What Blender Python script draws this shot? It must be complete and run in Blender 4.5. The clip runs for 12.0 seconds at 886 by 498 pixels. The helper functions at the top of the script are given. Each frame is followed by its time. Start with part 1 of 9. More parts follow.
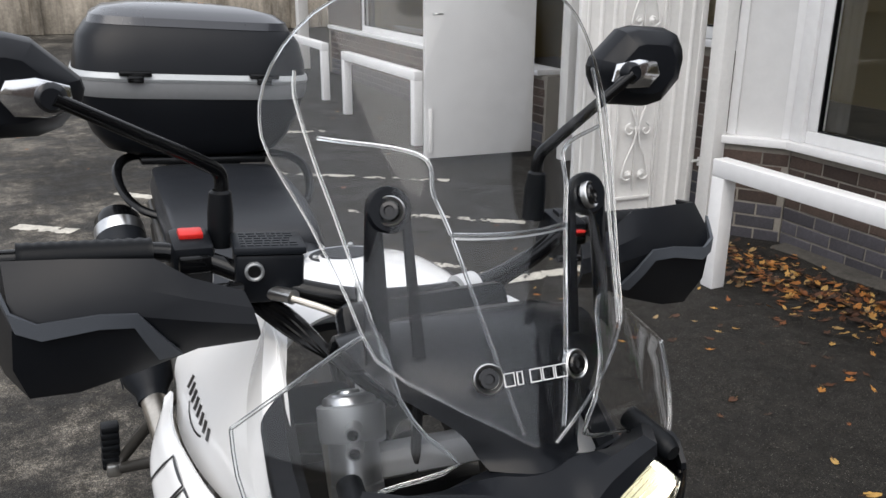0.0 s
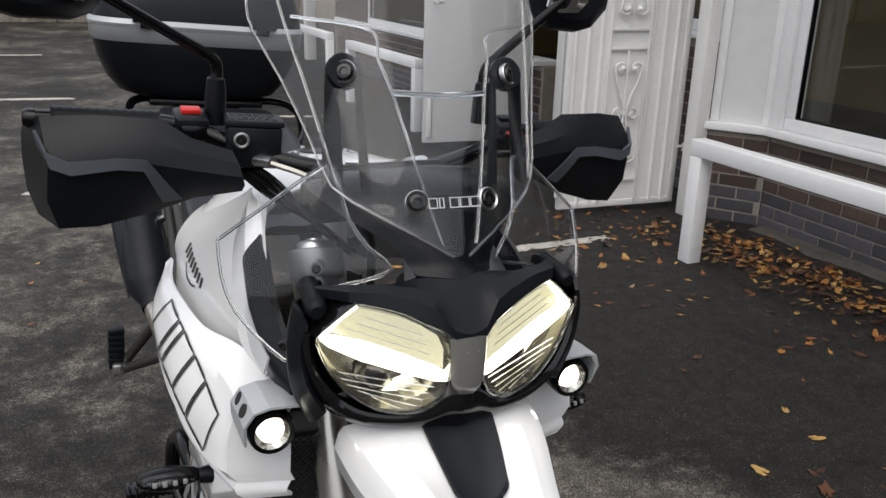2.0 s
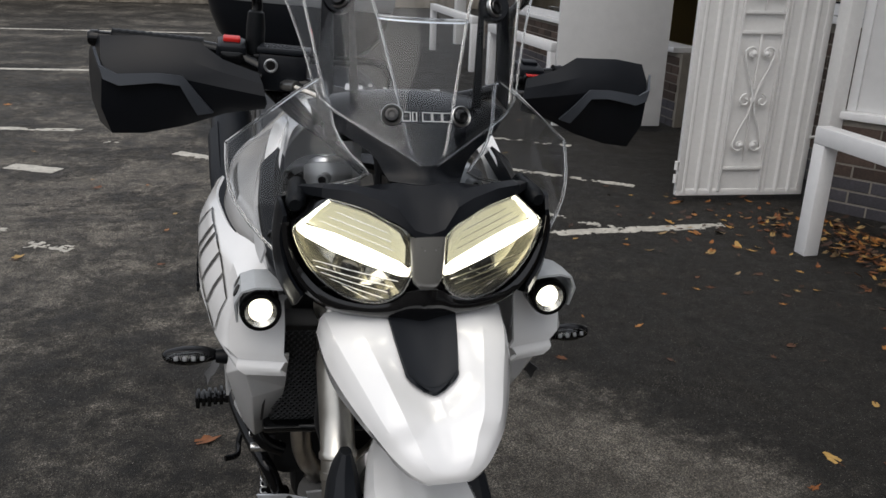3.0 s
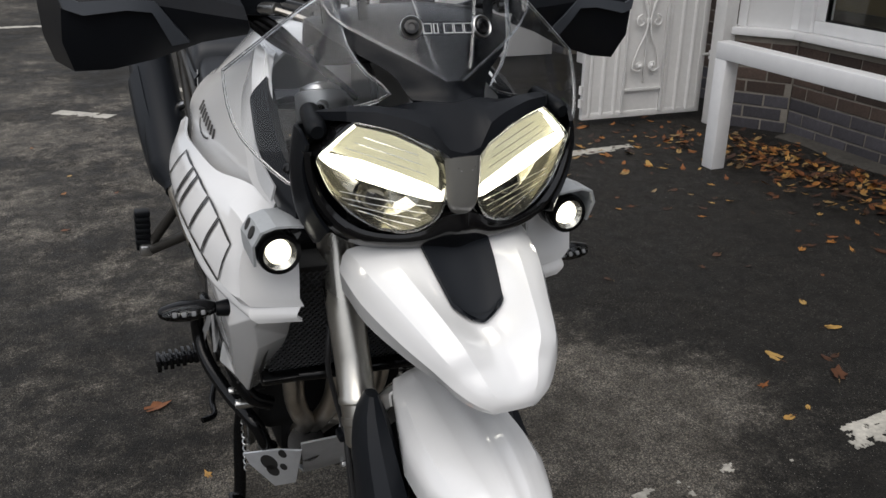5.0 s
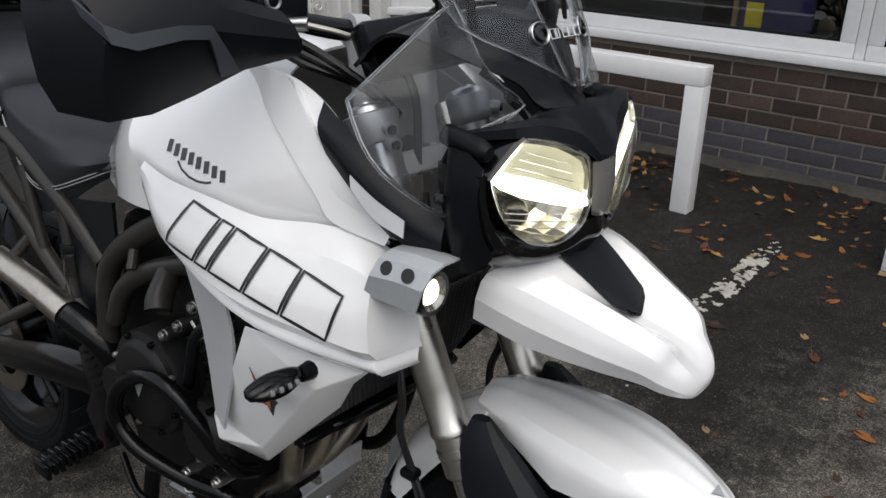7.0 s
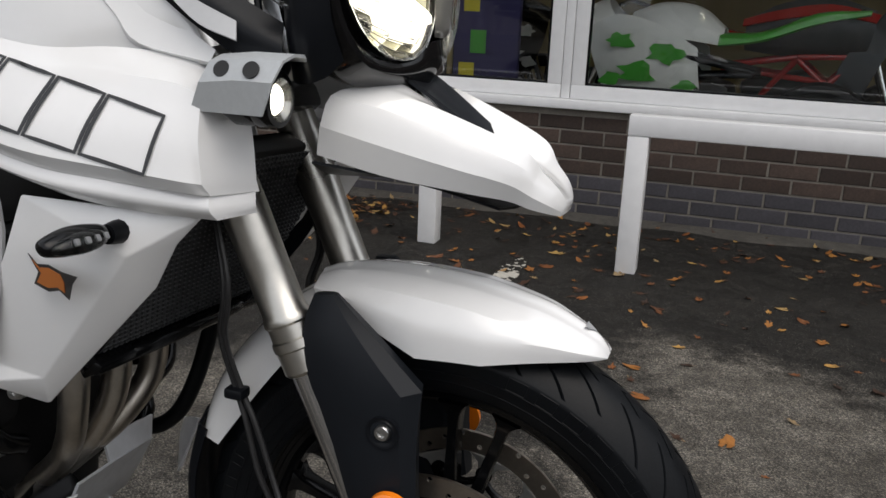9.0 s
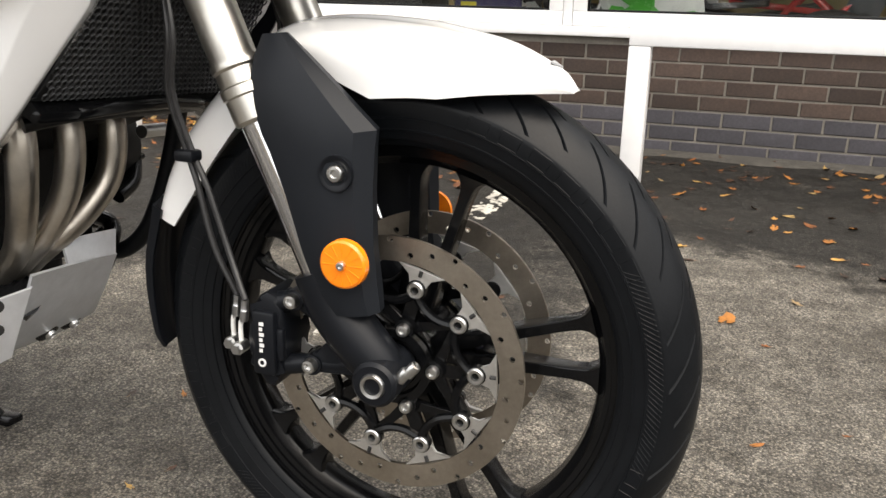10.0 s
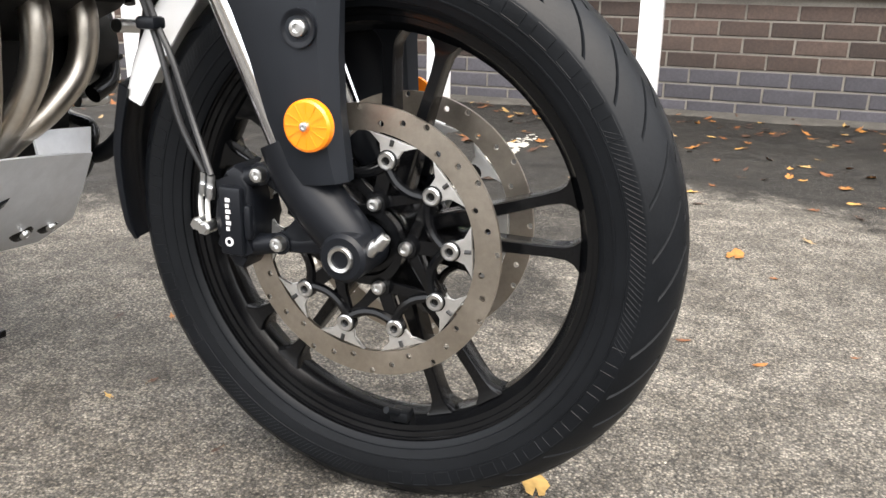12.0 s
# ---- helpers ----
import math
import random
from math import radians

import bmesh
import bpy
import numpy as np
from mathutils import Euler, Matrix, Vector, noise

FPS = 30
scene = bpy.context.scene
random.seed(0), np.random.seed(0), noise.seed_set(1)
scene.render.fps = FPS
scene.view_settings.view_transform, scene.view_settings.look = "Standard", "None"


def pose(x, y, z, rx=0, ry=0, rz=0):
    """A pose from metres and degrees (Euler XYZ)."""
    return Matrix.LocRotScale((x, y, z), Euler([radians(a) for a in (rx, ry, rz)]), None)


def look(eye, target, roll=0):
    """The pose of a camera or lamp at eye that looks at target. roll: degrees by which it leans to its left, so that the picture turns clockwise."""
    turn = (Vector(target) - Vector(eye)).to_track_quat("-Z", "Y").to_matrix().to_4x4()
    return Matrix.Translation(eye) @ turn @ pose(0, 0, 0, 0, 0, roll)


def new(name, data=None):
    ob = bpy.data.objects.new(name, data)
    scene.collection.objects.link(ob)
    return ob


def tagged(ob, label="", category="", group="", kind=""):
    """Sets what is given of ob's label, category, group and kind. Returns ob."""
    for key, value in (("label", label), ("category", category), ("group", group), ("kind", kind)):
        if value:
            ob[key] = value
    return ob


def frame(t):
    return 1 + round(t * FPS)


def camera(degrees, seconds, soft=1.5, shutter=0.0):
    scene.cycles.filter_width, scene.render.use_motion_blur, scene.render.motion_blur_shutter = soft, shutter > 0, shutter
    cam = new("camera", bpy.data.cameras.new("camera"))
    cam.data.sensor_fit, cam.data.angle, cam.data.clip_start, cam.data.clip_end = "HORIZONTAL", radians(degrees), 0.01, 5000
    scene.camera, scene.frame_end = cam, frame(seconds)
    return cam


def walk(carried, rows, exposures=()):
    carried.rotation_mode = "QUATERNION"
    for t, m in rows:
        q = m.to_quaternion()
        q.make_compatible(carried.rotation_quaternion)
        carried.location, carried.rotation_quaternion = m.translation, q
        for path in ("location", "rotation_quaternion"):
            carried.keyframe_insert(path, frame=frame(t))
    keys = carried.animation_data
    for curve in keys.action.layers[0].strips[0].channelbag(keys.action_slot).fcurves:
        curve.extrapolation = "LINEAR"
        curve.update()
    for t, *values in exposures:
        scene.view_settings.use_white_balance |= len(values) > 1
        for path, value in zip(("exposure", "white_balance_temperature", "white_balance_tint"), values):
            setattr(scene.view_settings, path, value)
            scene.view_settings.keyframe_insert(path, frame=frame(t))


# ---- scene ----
cam = camera(55.3, 12.0)
PATH = [
    (0, (-0.353, -0.432, 1.524), (0.452, 1.281, 0.879), 0.3),
    (0.5, (-0.312, -0.478, 1.545), (0.418, 1.302, 1.0), 0.1),
    (1, (-0.303, -0.501, 1.521), (0.322, 1.337, 1.042), -0.3),
    (1.5, (-0.324, -0.563, 1.483), (0.39, 1.225, 0.942), -0.1),
    (2, (-0.394, -0.693, 1.437), (0.404, 1.025, 0.797), 1.7),
    (2.5, (-0.372, -0.794, 1.413), (0.333, 0.956, 0.752), 0.4),
    (3, (-0.233, -0.887, 1.382), (0.235, 0.939, 0.712), 2.1),
    (3.5, (-0.154, -0.909, 1.325), (0.227, 0.926, 0.628), 2.2),
    (5.5, (-0.564, -0.758, 1.347), (0.309, 0.832, 0.506), 0.4),
    (6, (-0.744, -0.704, 1.368), (0.309, 0.763, 0.506), 1.2),
    (6.5, (-0.812, -0.469, 1.354), (0.497, 0.828, 0.575), 0.5),
    (7, (-0.853, -0.37, 1.347), (0.582, 0.761, 0.535), 0.8),
    (9, (-0.916, -0.253, 1.017), (0.908, 0.354, 0.464), 2.4),
    (9.5, (-0.918, -0.291, 0.849), (0.898, 0.294, 0.25), 1.8),
    (10, (-0.914, -0.327, 0.747), (0.889, 0.309, 0.161), 1.3),
    (10.5, (-0.912, -0.354, 0.682), (0.886, 0.288, 0.088), 2.0),
    (11, (-0.897, -0.375, 0.641), (0.906, 0.25, 0.044), 2.1),
    (11.5, (-0.889, -0.379, 0.621), (0.901, 0.264, 0.005), 1.4),
    (12, (-0.888, -0.376, 0.613), (0.89, 0.304, -0.002), 0.9),
]
walk(cam, [(t, look(eye, target, roll)) for t, eye, target, roll in PATH], [
    (0, 0.9, 6500, 10), (1, 1.25, 6500, 10), (1.5, 1.05, 6500, 10), (2, 0.52, 6500, 10), (2.5, 0.2, 6500, 10), (3.5, 0.2, 6500, 10),
    (5.5, 0.22, 6500, 10), (7, 0.33, 6450, 10), (9, 0.36, 6600, 10),
    (9.5, 1.05, 7100, 10), (10, 1.72, 7150, 10), (10.5, 2.06, 7000, 10), (11, 2.32, 6900, 10), (12, 2.45, 6800, 10),
])

# ---- world, sun and exposure ----
world = bpy.data.worlds.new("overcast_sky")
scene.world = world
world.use_nodes = True
wn = world.node_tree
bg = wn.nodes["Background"]
sky = wn.nodes.new("ShaderNodeTexSky")
sky.sky_type, sky.sun_disc = "NISHITA", False
sky.sun_elevation, sky.sun_rotation = radians(61), radians(215)
sky.air_density, sky.dust_density, sky.ozone_density = 1.0, 6.0, 1.5
whiten = wn.nodes.new("ShaderNodeMixRGB")
whiten.inputs[0].default_value = 0.75
whiten.inputs[2].default_value = (7.0, 7.2, 7.6, 1)
wn.links.new(sky.outputs[0], whiten.inputs[1])
wn.links.new(whiten.outputs[0], bg.inputs[0])
bg.inputs[1].default_value = 0.11
sun = new("sun", bpy.data.lights.new("sun", "SUN"))
sun.data.energy, sun.data.angle, sun.data.color = 0.95, radians(60), (1.0, 0.97, 0.93)
sun.matrix_world = look((-3.5, -5, 11), (0, 0, 0))

# ---- materials ----


def material(name, base, rough=0.5, metal=0.0, coat=0.0, spec=0.5):
    m = bpy.data.materials.new(name)
    m.use_nodes = True
    b = m.node_tree.nodes["Principled BSDF"]
    b.inputs["Base Color"].default_value = (*base, 1)
    b.inputs["Roughness"].default_value = rough
    b.inputs["Metallic"].default_value = metal
    b.inputs["Coat Weight"].default_value = coat
    b.inputs["Coat Roughness"].default_value = 0.04
    b.inputs["Specular IOR Level"].default_value = spec
    return m


def node(m, kind, **values):
    n = m.node_tree.nodes.new(kind)
    for k, v in values.items():
        n.inputs[k].default_value = v
    return n


def join(m, a, b):
    m.node_tree.links.new(a, b)


def coords(m, scale=1.0):
    t = node(m, "ShaderNodeTexCoord")
    return t.outputs["Object"]


def ramp(m, src, stops):
    r = node(m, "ShaderNodeValToRGB")
    e = r.color_ramp.elements
    while len(e) < len(stops):
        e.new(0.5)
    for k, (p, c) in zip(e, stops):
        k.position = p
        k.color = (*c, 1) if len(c) == 3 else c
    join(m, src, r.inputs[0])
    return r.outputs[0]


def textured(name, base, rough=0.5, metal=0.0, coat=0.0, vary=0.25, grain=60.0, blotch=4.0, bump=0.15, depth=0.002, spec=0.5, rough_vary=0.15, by_piece=0.0):
    """A surface with colour and gloss that vary at two scales, and a fine relief."""
    m = material(name, base, rough, metal, coat, spec)
    b = m.node_tree.nodes["Principled BSDF"]
    at = coords(m)
    fine = node(m, "ShaderNodeTexNoise", Scale=grain, Detail=6.0, Roughness=0.65)
    large = node(m, "ShaderNodeTexNoise", Scale=blotch, Detail=4.0, Roughness=0.6)
    for n in (fine, large):
        join(m, at, n.inputs["Vector"])
    both = node(m, "ShaderNodeMath")
    both.operation = "MULTIPLY_ADD"
    both.inputs[1].default_value = 0.5
    join(m, fine.outputs["Fac"], both.inputs[0])
    half = node(m, "ShaderNodeMath")
    half.operation = "MULTIPLY"
    half.inputs[1].default_value = 0.5
    join(m, large.outputs["Fac"], half.inputs[0])
    join(m, half.outputs[0], both.inputs[2])
    lo, hi = [c * (1 - vary) for c in base], [min(1.0, c * (1 + vary)) for c in base]
    colour = ramp(m, both.outputs[0], [(0.3, lo), (0.7, hi)])
    if by_piece:
        info = node(m, "ShaderNodeObjectInfo")
        hsv = node(m, "ShaderNodeHueSaturation")
        rng = node(m, "ShaderNodeMapRange", **{"To Min": 1 - by_piece, "To Max": 1 + by_piece})
        join(m, info.outputs["Random"], rng.inputs["Value"])
        join(m, rng.outputs[0], hsv.inputs["Value"])
        join(m, colour, hsv.inputs["Color"])
        colour = hsv.outputs[0]
    join(m, colour, b.inputs["Base Color"])
    rr = node(m, "ShaderNodeMapRange", **{"To Min": max(0.02, rough - rough_vary), "To Max": min(1.0, rough + rough_vary)})
    join(m, large.outputs["Fac"], rr.inputs["Value"])
    join(m, rr.outputs[0], b.inputs["Roughness"])
    if bump:
        bp = node(m, "ShaderNodeBump", Strength=bump, Distance=depth)
        join(m, fine.outputs["Fac"], bp.inputs["Height"])
        join(m, bp.outputs[0], b.inputs["Normal"])
    return m


def asphalt_material():
    """Old tarmac: dark binder, stones worn pale and clean in patches, grit, scuffs and stains."""
    m = material("worn_asphalt", (0.05, 0.05, 0.05), 0.7, spec=0.3)
    b = m.node_tree.nodes["Principled BSDF"]
    at = coords(m)
    patch = node(m, "ShaderNodeTexNoise", Scale=0.9, Detail=8.0, Roughness=0.62, Distortion=0.3)
    stone = node(m, "ShaderNodeTexVoronoi", Scale=270.0)
    pebble = node(m, "ShaderNodeTexVoronoi", Scale=120.0)
    grit = node(m, "ShaderNodeTexNoise", Scale=160.0, Detail=6.0, Roughness=0.75)
    mott = node(m, "ShaderNodeTexNoise", Scale=60.0, Detail=8.0, Roughness=0.8)
    stain = node(m, "ShaderNodeTexNoise", Scale=4.0, Detail=8.0, Roughness=0.72, Distortion=0.25)
    scuff = node(m, "ShaderNodeTexNoise", Scale=14.0, Detail=10.0, Roughness=0.78, Distortion=0.0)
    for n in (patch, stone, pebble, grit, mott, stain, scuff):
        join(m, at, n.inputs["Vector"])

    def calc(op, p, q, r=None):
        n = node(m, "ShaderNodeMath")
        n.operation = op
        for k, v in enumerate((p, q, r)):
            if v is None:
                continue
            if isinstance(v, float):
                n.inputs[k].default_value = v
            else:
                join(m, v, n.inputs[k])
        return n.outputs[0]

    # how much of the binder is worn off: broad patches broken up by mottling
    wear = calc("MULTIPLY_ADD", stain.outputs["Fac"], 1.0, calc("MULTIPLY", patch.outputs["Fac"], 1.6))
    wear = calc("MULTIPLY_ADD", scuff.outputs["Fac"], 0.55, wear)
    wear = calc("MULTIPLY_ADD", mott.outputs["Fac"], 0.75, wear)
    # darker by degrees towards the shop (+x); paler round eight set points
    place = node(m, "ShaderNodeSeparateXYZ")
    join(m, at, place.inputs[0])
    east = calc("MULTIPLY_ADD", stain.outputs["Fac"], 1.1, place.outputs["X"])
    darker = node(m, "ShaderNodeMapRange", **{"From Min": 0.9, "From Max": 2.7, "To Min": 0.05, "To Max": -0.38})
    join(m, east, darker.inputs["Value"])
    wear = calc("ADD", wear, darker.outputs[0])
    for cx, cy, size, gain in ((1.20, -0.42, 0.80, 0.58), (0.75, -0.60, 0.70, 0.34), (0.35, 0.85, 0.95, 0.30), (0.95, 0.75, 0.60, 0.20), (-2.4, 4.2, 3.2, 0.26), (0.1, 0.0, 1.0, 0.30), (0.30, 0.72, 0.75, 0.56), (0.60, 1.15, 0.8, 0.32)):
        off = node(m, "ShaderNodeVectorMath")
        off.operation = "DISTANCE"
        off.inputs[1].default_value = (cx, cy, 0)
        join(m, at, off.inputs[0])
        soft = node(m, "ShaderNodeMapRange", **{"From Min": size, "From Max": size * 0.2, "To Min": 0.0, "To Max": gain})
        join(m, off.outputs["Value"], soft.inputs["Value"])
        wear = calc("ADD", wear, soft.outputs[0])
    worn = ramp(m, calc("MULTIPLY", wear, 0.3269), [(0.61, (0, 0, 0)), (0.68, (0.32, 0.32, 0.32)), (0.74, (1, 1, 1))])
    dark = ramp(m, grit.outputs["Fac"], [(0.34, (0.009, 0.0086, 0.0077)), (0.52, (0.0225, 0.021, 0.0185)), (0.70, (0.064, 0.060, 0.053))])
    pale = ramp(m, grit.outputs["Fac"], [(0.32, (0.105, 0.098, 0.087)), (0.52, (0.165, 0.154, 0.137)), (0.70, (0.27, 0.255, 0.228))])
    mix = node(m, "ShaderNodeMixRGB")
    join(m, worn, mix.inputs[0])
    join(m, dark, mix.inputs[1])
    join(m, pale, mix.inputs[2])
    # each stone has a tone of its own, with dark gaps between
    tone = ramp(m, stone.outputs["Color"], [(0.1, (0.35, 0.35, 0.36)), (0.5, (0.85, 0.84, 0.82)), (0.9, (1.9, 1.82, 1.7))])
    gap = ramp(m, stone.outputs["Distance"], [(0.25, (1.15, 1.15, 1.15)), (0.75, (0.35, 0.35, 0.35))])
    colour = mix.outputs[0]
    # damp blotches and scoured spots, hand-sized and smaller
    blotch = ramp(m, scuff.outputs["Fac"], [(0.36, (0.30, 0.285, 0.26)), (0.48, (0.80, 0.79, 0.77)), (0.60, (1.5, 1.5, 1.5))])
    cloud = ramp(m, stain.outputs["Fac"], [(0.36, (0.48, 0.46, 0.43)), (0.50, (0.95, 0.95, 0.94)), (0.62, (1.35, 1.35, 1.34))])
    for src, amount in ((tone, 0.92), (gap, 0.80), (blotch, 0.60), (cloud, 0.75)):
        mul = node(m, "ShaderNodeMixRGB")
        mul.blend_type = "MULTIPLY"
        mul.inputs[0].default_value = amount
        join(m, colour, mul.inputs[1])
        join(m, src, mul.inputs[2])
        colour = mul.outputs[0]
    # single pale chippings
    chip = calc("MULTIPLY", ramp(m, pebble.outputs["Distance"], [(0.10, (1, 1, 1)), (0.20, (0, 0, 0))]), ramp(m, pebble.outputs["Color"], [(0.42, (0, 0, 0)), (0.46, (1, 1, 1))]))
    light = node(m, "ShaderNodeMixRGB")
    light.inputs[2].default_value = (0.33, 0.31, 0.28, 1)
    join(m, calc("MULTIPLY", chip, 0.7), light.inputs[0])
    join(m, colour, light.inputs[1])
    join(m, light.outputs[0], b.inputs["Base Color"])
    wet = node(m, "ShaderNodeMapRange", **{"From Min": 0.35, "From Max": 0.65, "To Min": 0.5, "To Max": 0.95})
    join(m, stain.outputs["Fac"], wet.inputs["Value"])
    join(m, wet.outputs[0], b.inputs["Roughness"])
    bp = node(m, "ShaderNodeBump", Strength=1.0, Distance=0.005)
    join(m, mott.outputs["Fac"], bp.inputs["Height"])
    bp2 = node(m, "ShaderNodeBump", Strength=0.8, Distance=0.004)
    bp2.invert = True
    join(m, stone.outputs["Distance"], bp2.inputs["Height"])
    join(m, bp.outputs[0], bp2.inputs["Normal"])
    join(m, bp2.outputs[0], b.inputs["Normal"])
    return m


def glass_material(name, tint=(1, 1, 1), rough=0.0, ior=1.45):
    m = material(name, tint, rough)
    b = m.node_tree.nodes["Principled BSDF"]
    b.inputs["Transmission Weight"].default_value = 1.0
    b.inputs["IOR"].default_value = ior
    return m


def clear_sheet_material(name, tint=(1, 1, 1), gloss=1.0):
    """Thin clear plastic: what lies behind shows straight through, with a sharp reflection on top."""
    m = bpy.data.materials.new(name)
    m.use_nodes = True
    m.node_tree.nodes.clear()
    out = node(m, "ShaderNodeOutputMaterial")
    see = node(m, "ShaderNodeBsdfTransparent", Color=(*tint, 1))
    shine = node(m, "ShaderNodeBsdfGlossy", Roughness=0.0)
    edge = node(m, "ShaderNodeLayerWeight", Blend=0.5)
    rise = node(m, "ShaderNodeMath")
    rise.operation = "POWER"
    rise.inputs[1].default_value = 5.0
    join(m, edge.outputs["Facing"], rise.inputs[0])
    less = node(m, "ShaderNodeMath")
    less.operation = "MULTIPLY_ADD"
    less.inputs[1].default_value = 0.9 * gloss
    less.inputs[2].default_value = 0.035 * gloss
    join(m, rise.outputs[0], less.inputs[0])
    mix = node(m, "ShaderNodeMixShader")
    join(m, less.outputs[0], mix.inputs[0])
    join(m, see.outputs[0], mix.inputs[1])
    join(m, shine.outputs[0], mix.inputs[2])
    join(m, mix.outputs[0], out.inputs["Surface"])
    return m


def glow_material(name, colour, strength):
    m = material(name, colour, 0.3)
    b = m.node_tree.nodes["Principled BSDF"]
    b.inputs["Emission Color"].default_value = (*colour, 1)
    b.inputs["Emission Strength"].default_value = strength
    return m


def leaf_material():
    m = material("dry_leaf", (0.4, 0.16, 0.04), 0.55)
    b = m.node_tree.nodes["Principled BSDF"]
    info = node(m, "ShaderNodeObjectInfo")
    geo = node(m, "ShaderNodeNewGeometry")
    add = node(m, "ShaderNodeMath")
    add.operation = "ADD"
    join(m, info.outputs["Random"], add.inputs[0])
    join(m, geo.outputs["Random Per Island"], add.inputs[1])
    fr = node(m, "ShaderNodeMath")
    fr.operation = "FRACT"
    join(m, add.outputs[0], fr.inputs[0])
    c = ramp(m, fr.outputs[0], [(0.0, (0.030, 0.016, 0.010)), (0.28, (0.085, 0.034, 0.015)), (0.5, (0.22, 0.075, 0.018)), (0.7, (0.38, 0.16, 0.03)), (0.85, (0.45, 0.28, 0.08)), (1.0, (0.22, 0.16, 0.09))])
    n = node(m, "ShaderNodeTexNoise", Scale=90.0, Detail=5.0)
    join(m, coords(m), n.inputs["Vector"])
    mul = node(m, "ShaderNodeMixRGB")
    mul.blend_type = "MULTIPLY"
    mul.inputs[0].default_value = 0.6
    join(m, c, mul.inputs[1])
    join(m, ramp(m, n.outputs["Fac"], [(0.3, (0.5, 0.45, 0.4)), (0.7, (1.2, 1.2, 1.2))]), mul.inputs[2])
    join(m, mul.outputs[0], b.inputs["Base Color"])
    return m


def concrete_material():
    m = textured("weathered_concrete", (0.30, 0.265, 0.215), 0.85, vary=0.4, grain=18.0, blotch=1.1, bump=0.4, depth=0.01)
    b = m.node_tree.nodes["Principled BSDF"]
    src = b.inputs["Base Color"].links[0].from_socket
    streak = node(m, "ShaderNodeTexNoise", Scale=1.0, Detail=6.0, Roughness=0.7)
    mp = node(m, "ShaderNodeMapping", Scale=(3.0, 3.0, 0.5))
    join(m, coords(m), mp.inputs["Vector"])
    join(m, mp.outputs[0], streak.inputs["Vector"])
    mul = node(m, "ShaderNodeMixRGB")
    mul.blend_type = "MULTIPLY"
    mul.inputs[0].default_value = 0.9
    join(m, src, mul.inputs[1])
    join(m, ramp(m, streak.outputs["Fac"], [(0.34, (0.30, 0.28, 0.25)), (0.5, (0.85, 0.85, 0.85)), (0.66, (1.3, 1.3, 1.3))]), mul.inputs[2])
    join(m, mul.outputs[0], b.inputs["Base Color"])
    return m


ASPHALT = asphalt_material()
CONCRETE = concrete_material()
FOOTING = textured("damp_concrete", (0.062, 0.057, 0.049), 0.85, vary=0.6, grain=45, blotch=5, bump=0.6, depth=0.006)
PAINT_LINE = textured("worn_line_paint", (0.44, 0.42, 0.37), 0.8, vary=0.5, grain=70, blotch=12, bump=0.5, depth=0.002)
BRICK_BROWN = textured("brown_brick", (0.056, 0.038, 0.030), 0.85, vary=0.45, grain=110, blotch=14, bump=0.6, depth=0.003, by_piece=0.42)
BRICK_BLUE = textured("blue_grey_brick", (0.055, 0.052, 0.060), 0.7, vary=0.4, grain=110, blotch=14, bump=0.5, depth=0.003, by_piece=0.25)
MORTAR = textured("mortar", (0.225, 0.205, 0.175), 0.9, vary=0.3, grain=150, blotch=9, bump=0.6, depth=0.003)
WHITE_PVC = textured("white_pvc", (0.80, 0.80, 0.80), 0.35, vary=0.05, grain=20, blotch=2.5, bump=0.03)
WHITE_PAINT = textured("white_gloss_paint", (0.78, 0.775, 0.76), 0.42, vary=0.08, grain=35, blotch=3, bump=0.1)
WHITE_SHEET = textured("white_sheet_metal", (0.66, 0.66, 0.655), 0.4, vary=0.07, grain=12, blotch=2, bump=0.06)
WINDOW_GLASS = glass_material("window_glass", (0.93, 0.96, 0.95), 0.0, 1.5)
YELLOW_WALL = textured("yellow_wall", (0.24, 0.18, 0.075), 0.8, vary=0.12, bump=0.1)
DARK_FLOOR = textured("showroom_floor", (0.06, 0.06, 0.062), 0.45, vary=0.2, bump=0.05)
TIMBER = textured("varnished_timber", (0.28, 0.17, 0.07), 0.5, vary=0.3, grain=30, blotch=6, bump=0.1)
LEAF = leaf_material()
PEARL = textured("pearl_white_paint", (0.86, 0.86, 0.855), 0.22, coat=1.0, vary=0.02, grain=30, blotch=3, bump=0.0, rough_vary=0.05)
BLACK_PLASTIC = textured("black_grained_plastic", (0.0060, 0.0070, 0.0092), 0.35, spec=0.21, vary=0.08, grain=1400, blotch=9, bump=0.10, depth=0.0004, rough_vary=0.08)
SMOOTH_BLACK = material("smooth_black_plastic", (0.0035, 0.0043, 0.0060), 0.27, spec=0.20)
CHARCOAL = textured("charcoal_plastic", (0.0105, 0.0123, 0.0155), 0.40, spec=0.18, vary=0.12, grain=600, blotch=8, bump=0.15, depth=0.0005, rough_vary=0.06)
GLOSS_BLACK = material("gloss_black", (0.005, 0.005, 0.0055), 0.12, coat=0.25, spec=0.4)
SATIN_BLACK = textured("satin_black_metal", (0.0030, 0.0032, 0.0037), 0.18, spec=0.30, vary=0.2, grain=120, blotch=12, bump=0.08, depth=0.0006)
RUBBER = textured("tyre_rubber", (0.0046, 0.0054, 0.0066), 0.40, spec=0.17, vary=0.35, grain=220, blotch=14, bump=0.3, depth=0.0008)
SEAT_VINYL = textured("seat_vinyl", (0.0145, 0.0165, 0.0205), 0.42, spec=0.45, vary=0.2, grain=500, blotch=10, bump=0.3, depth=0.0006)
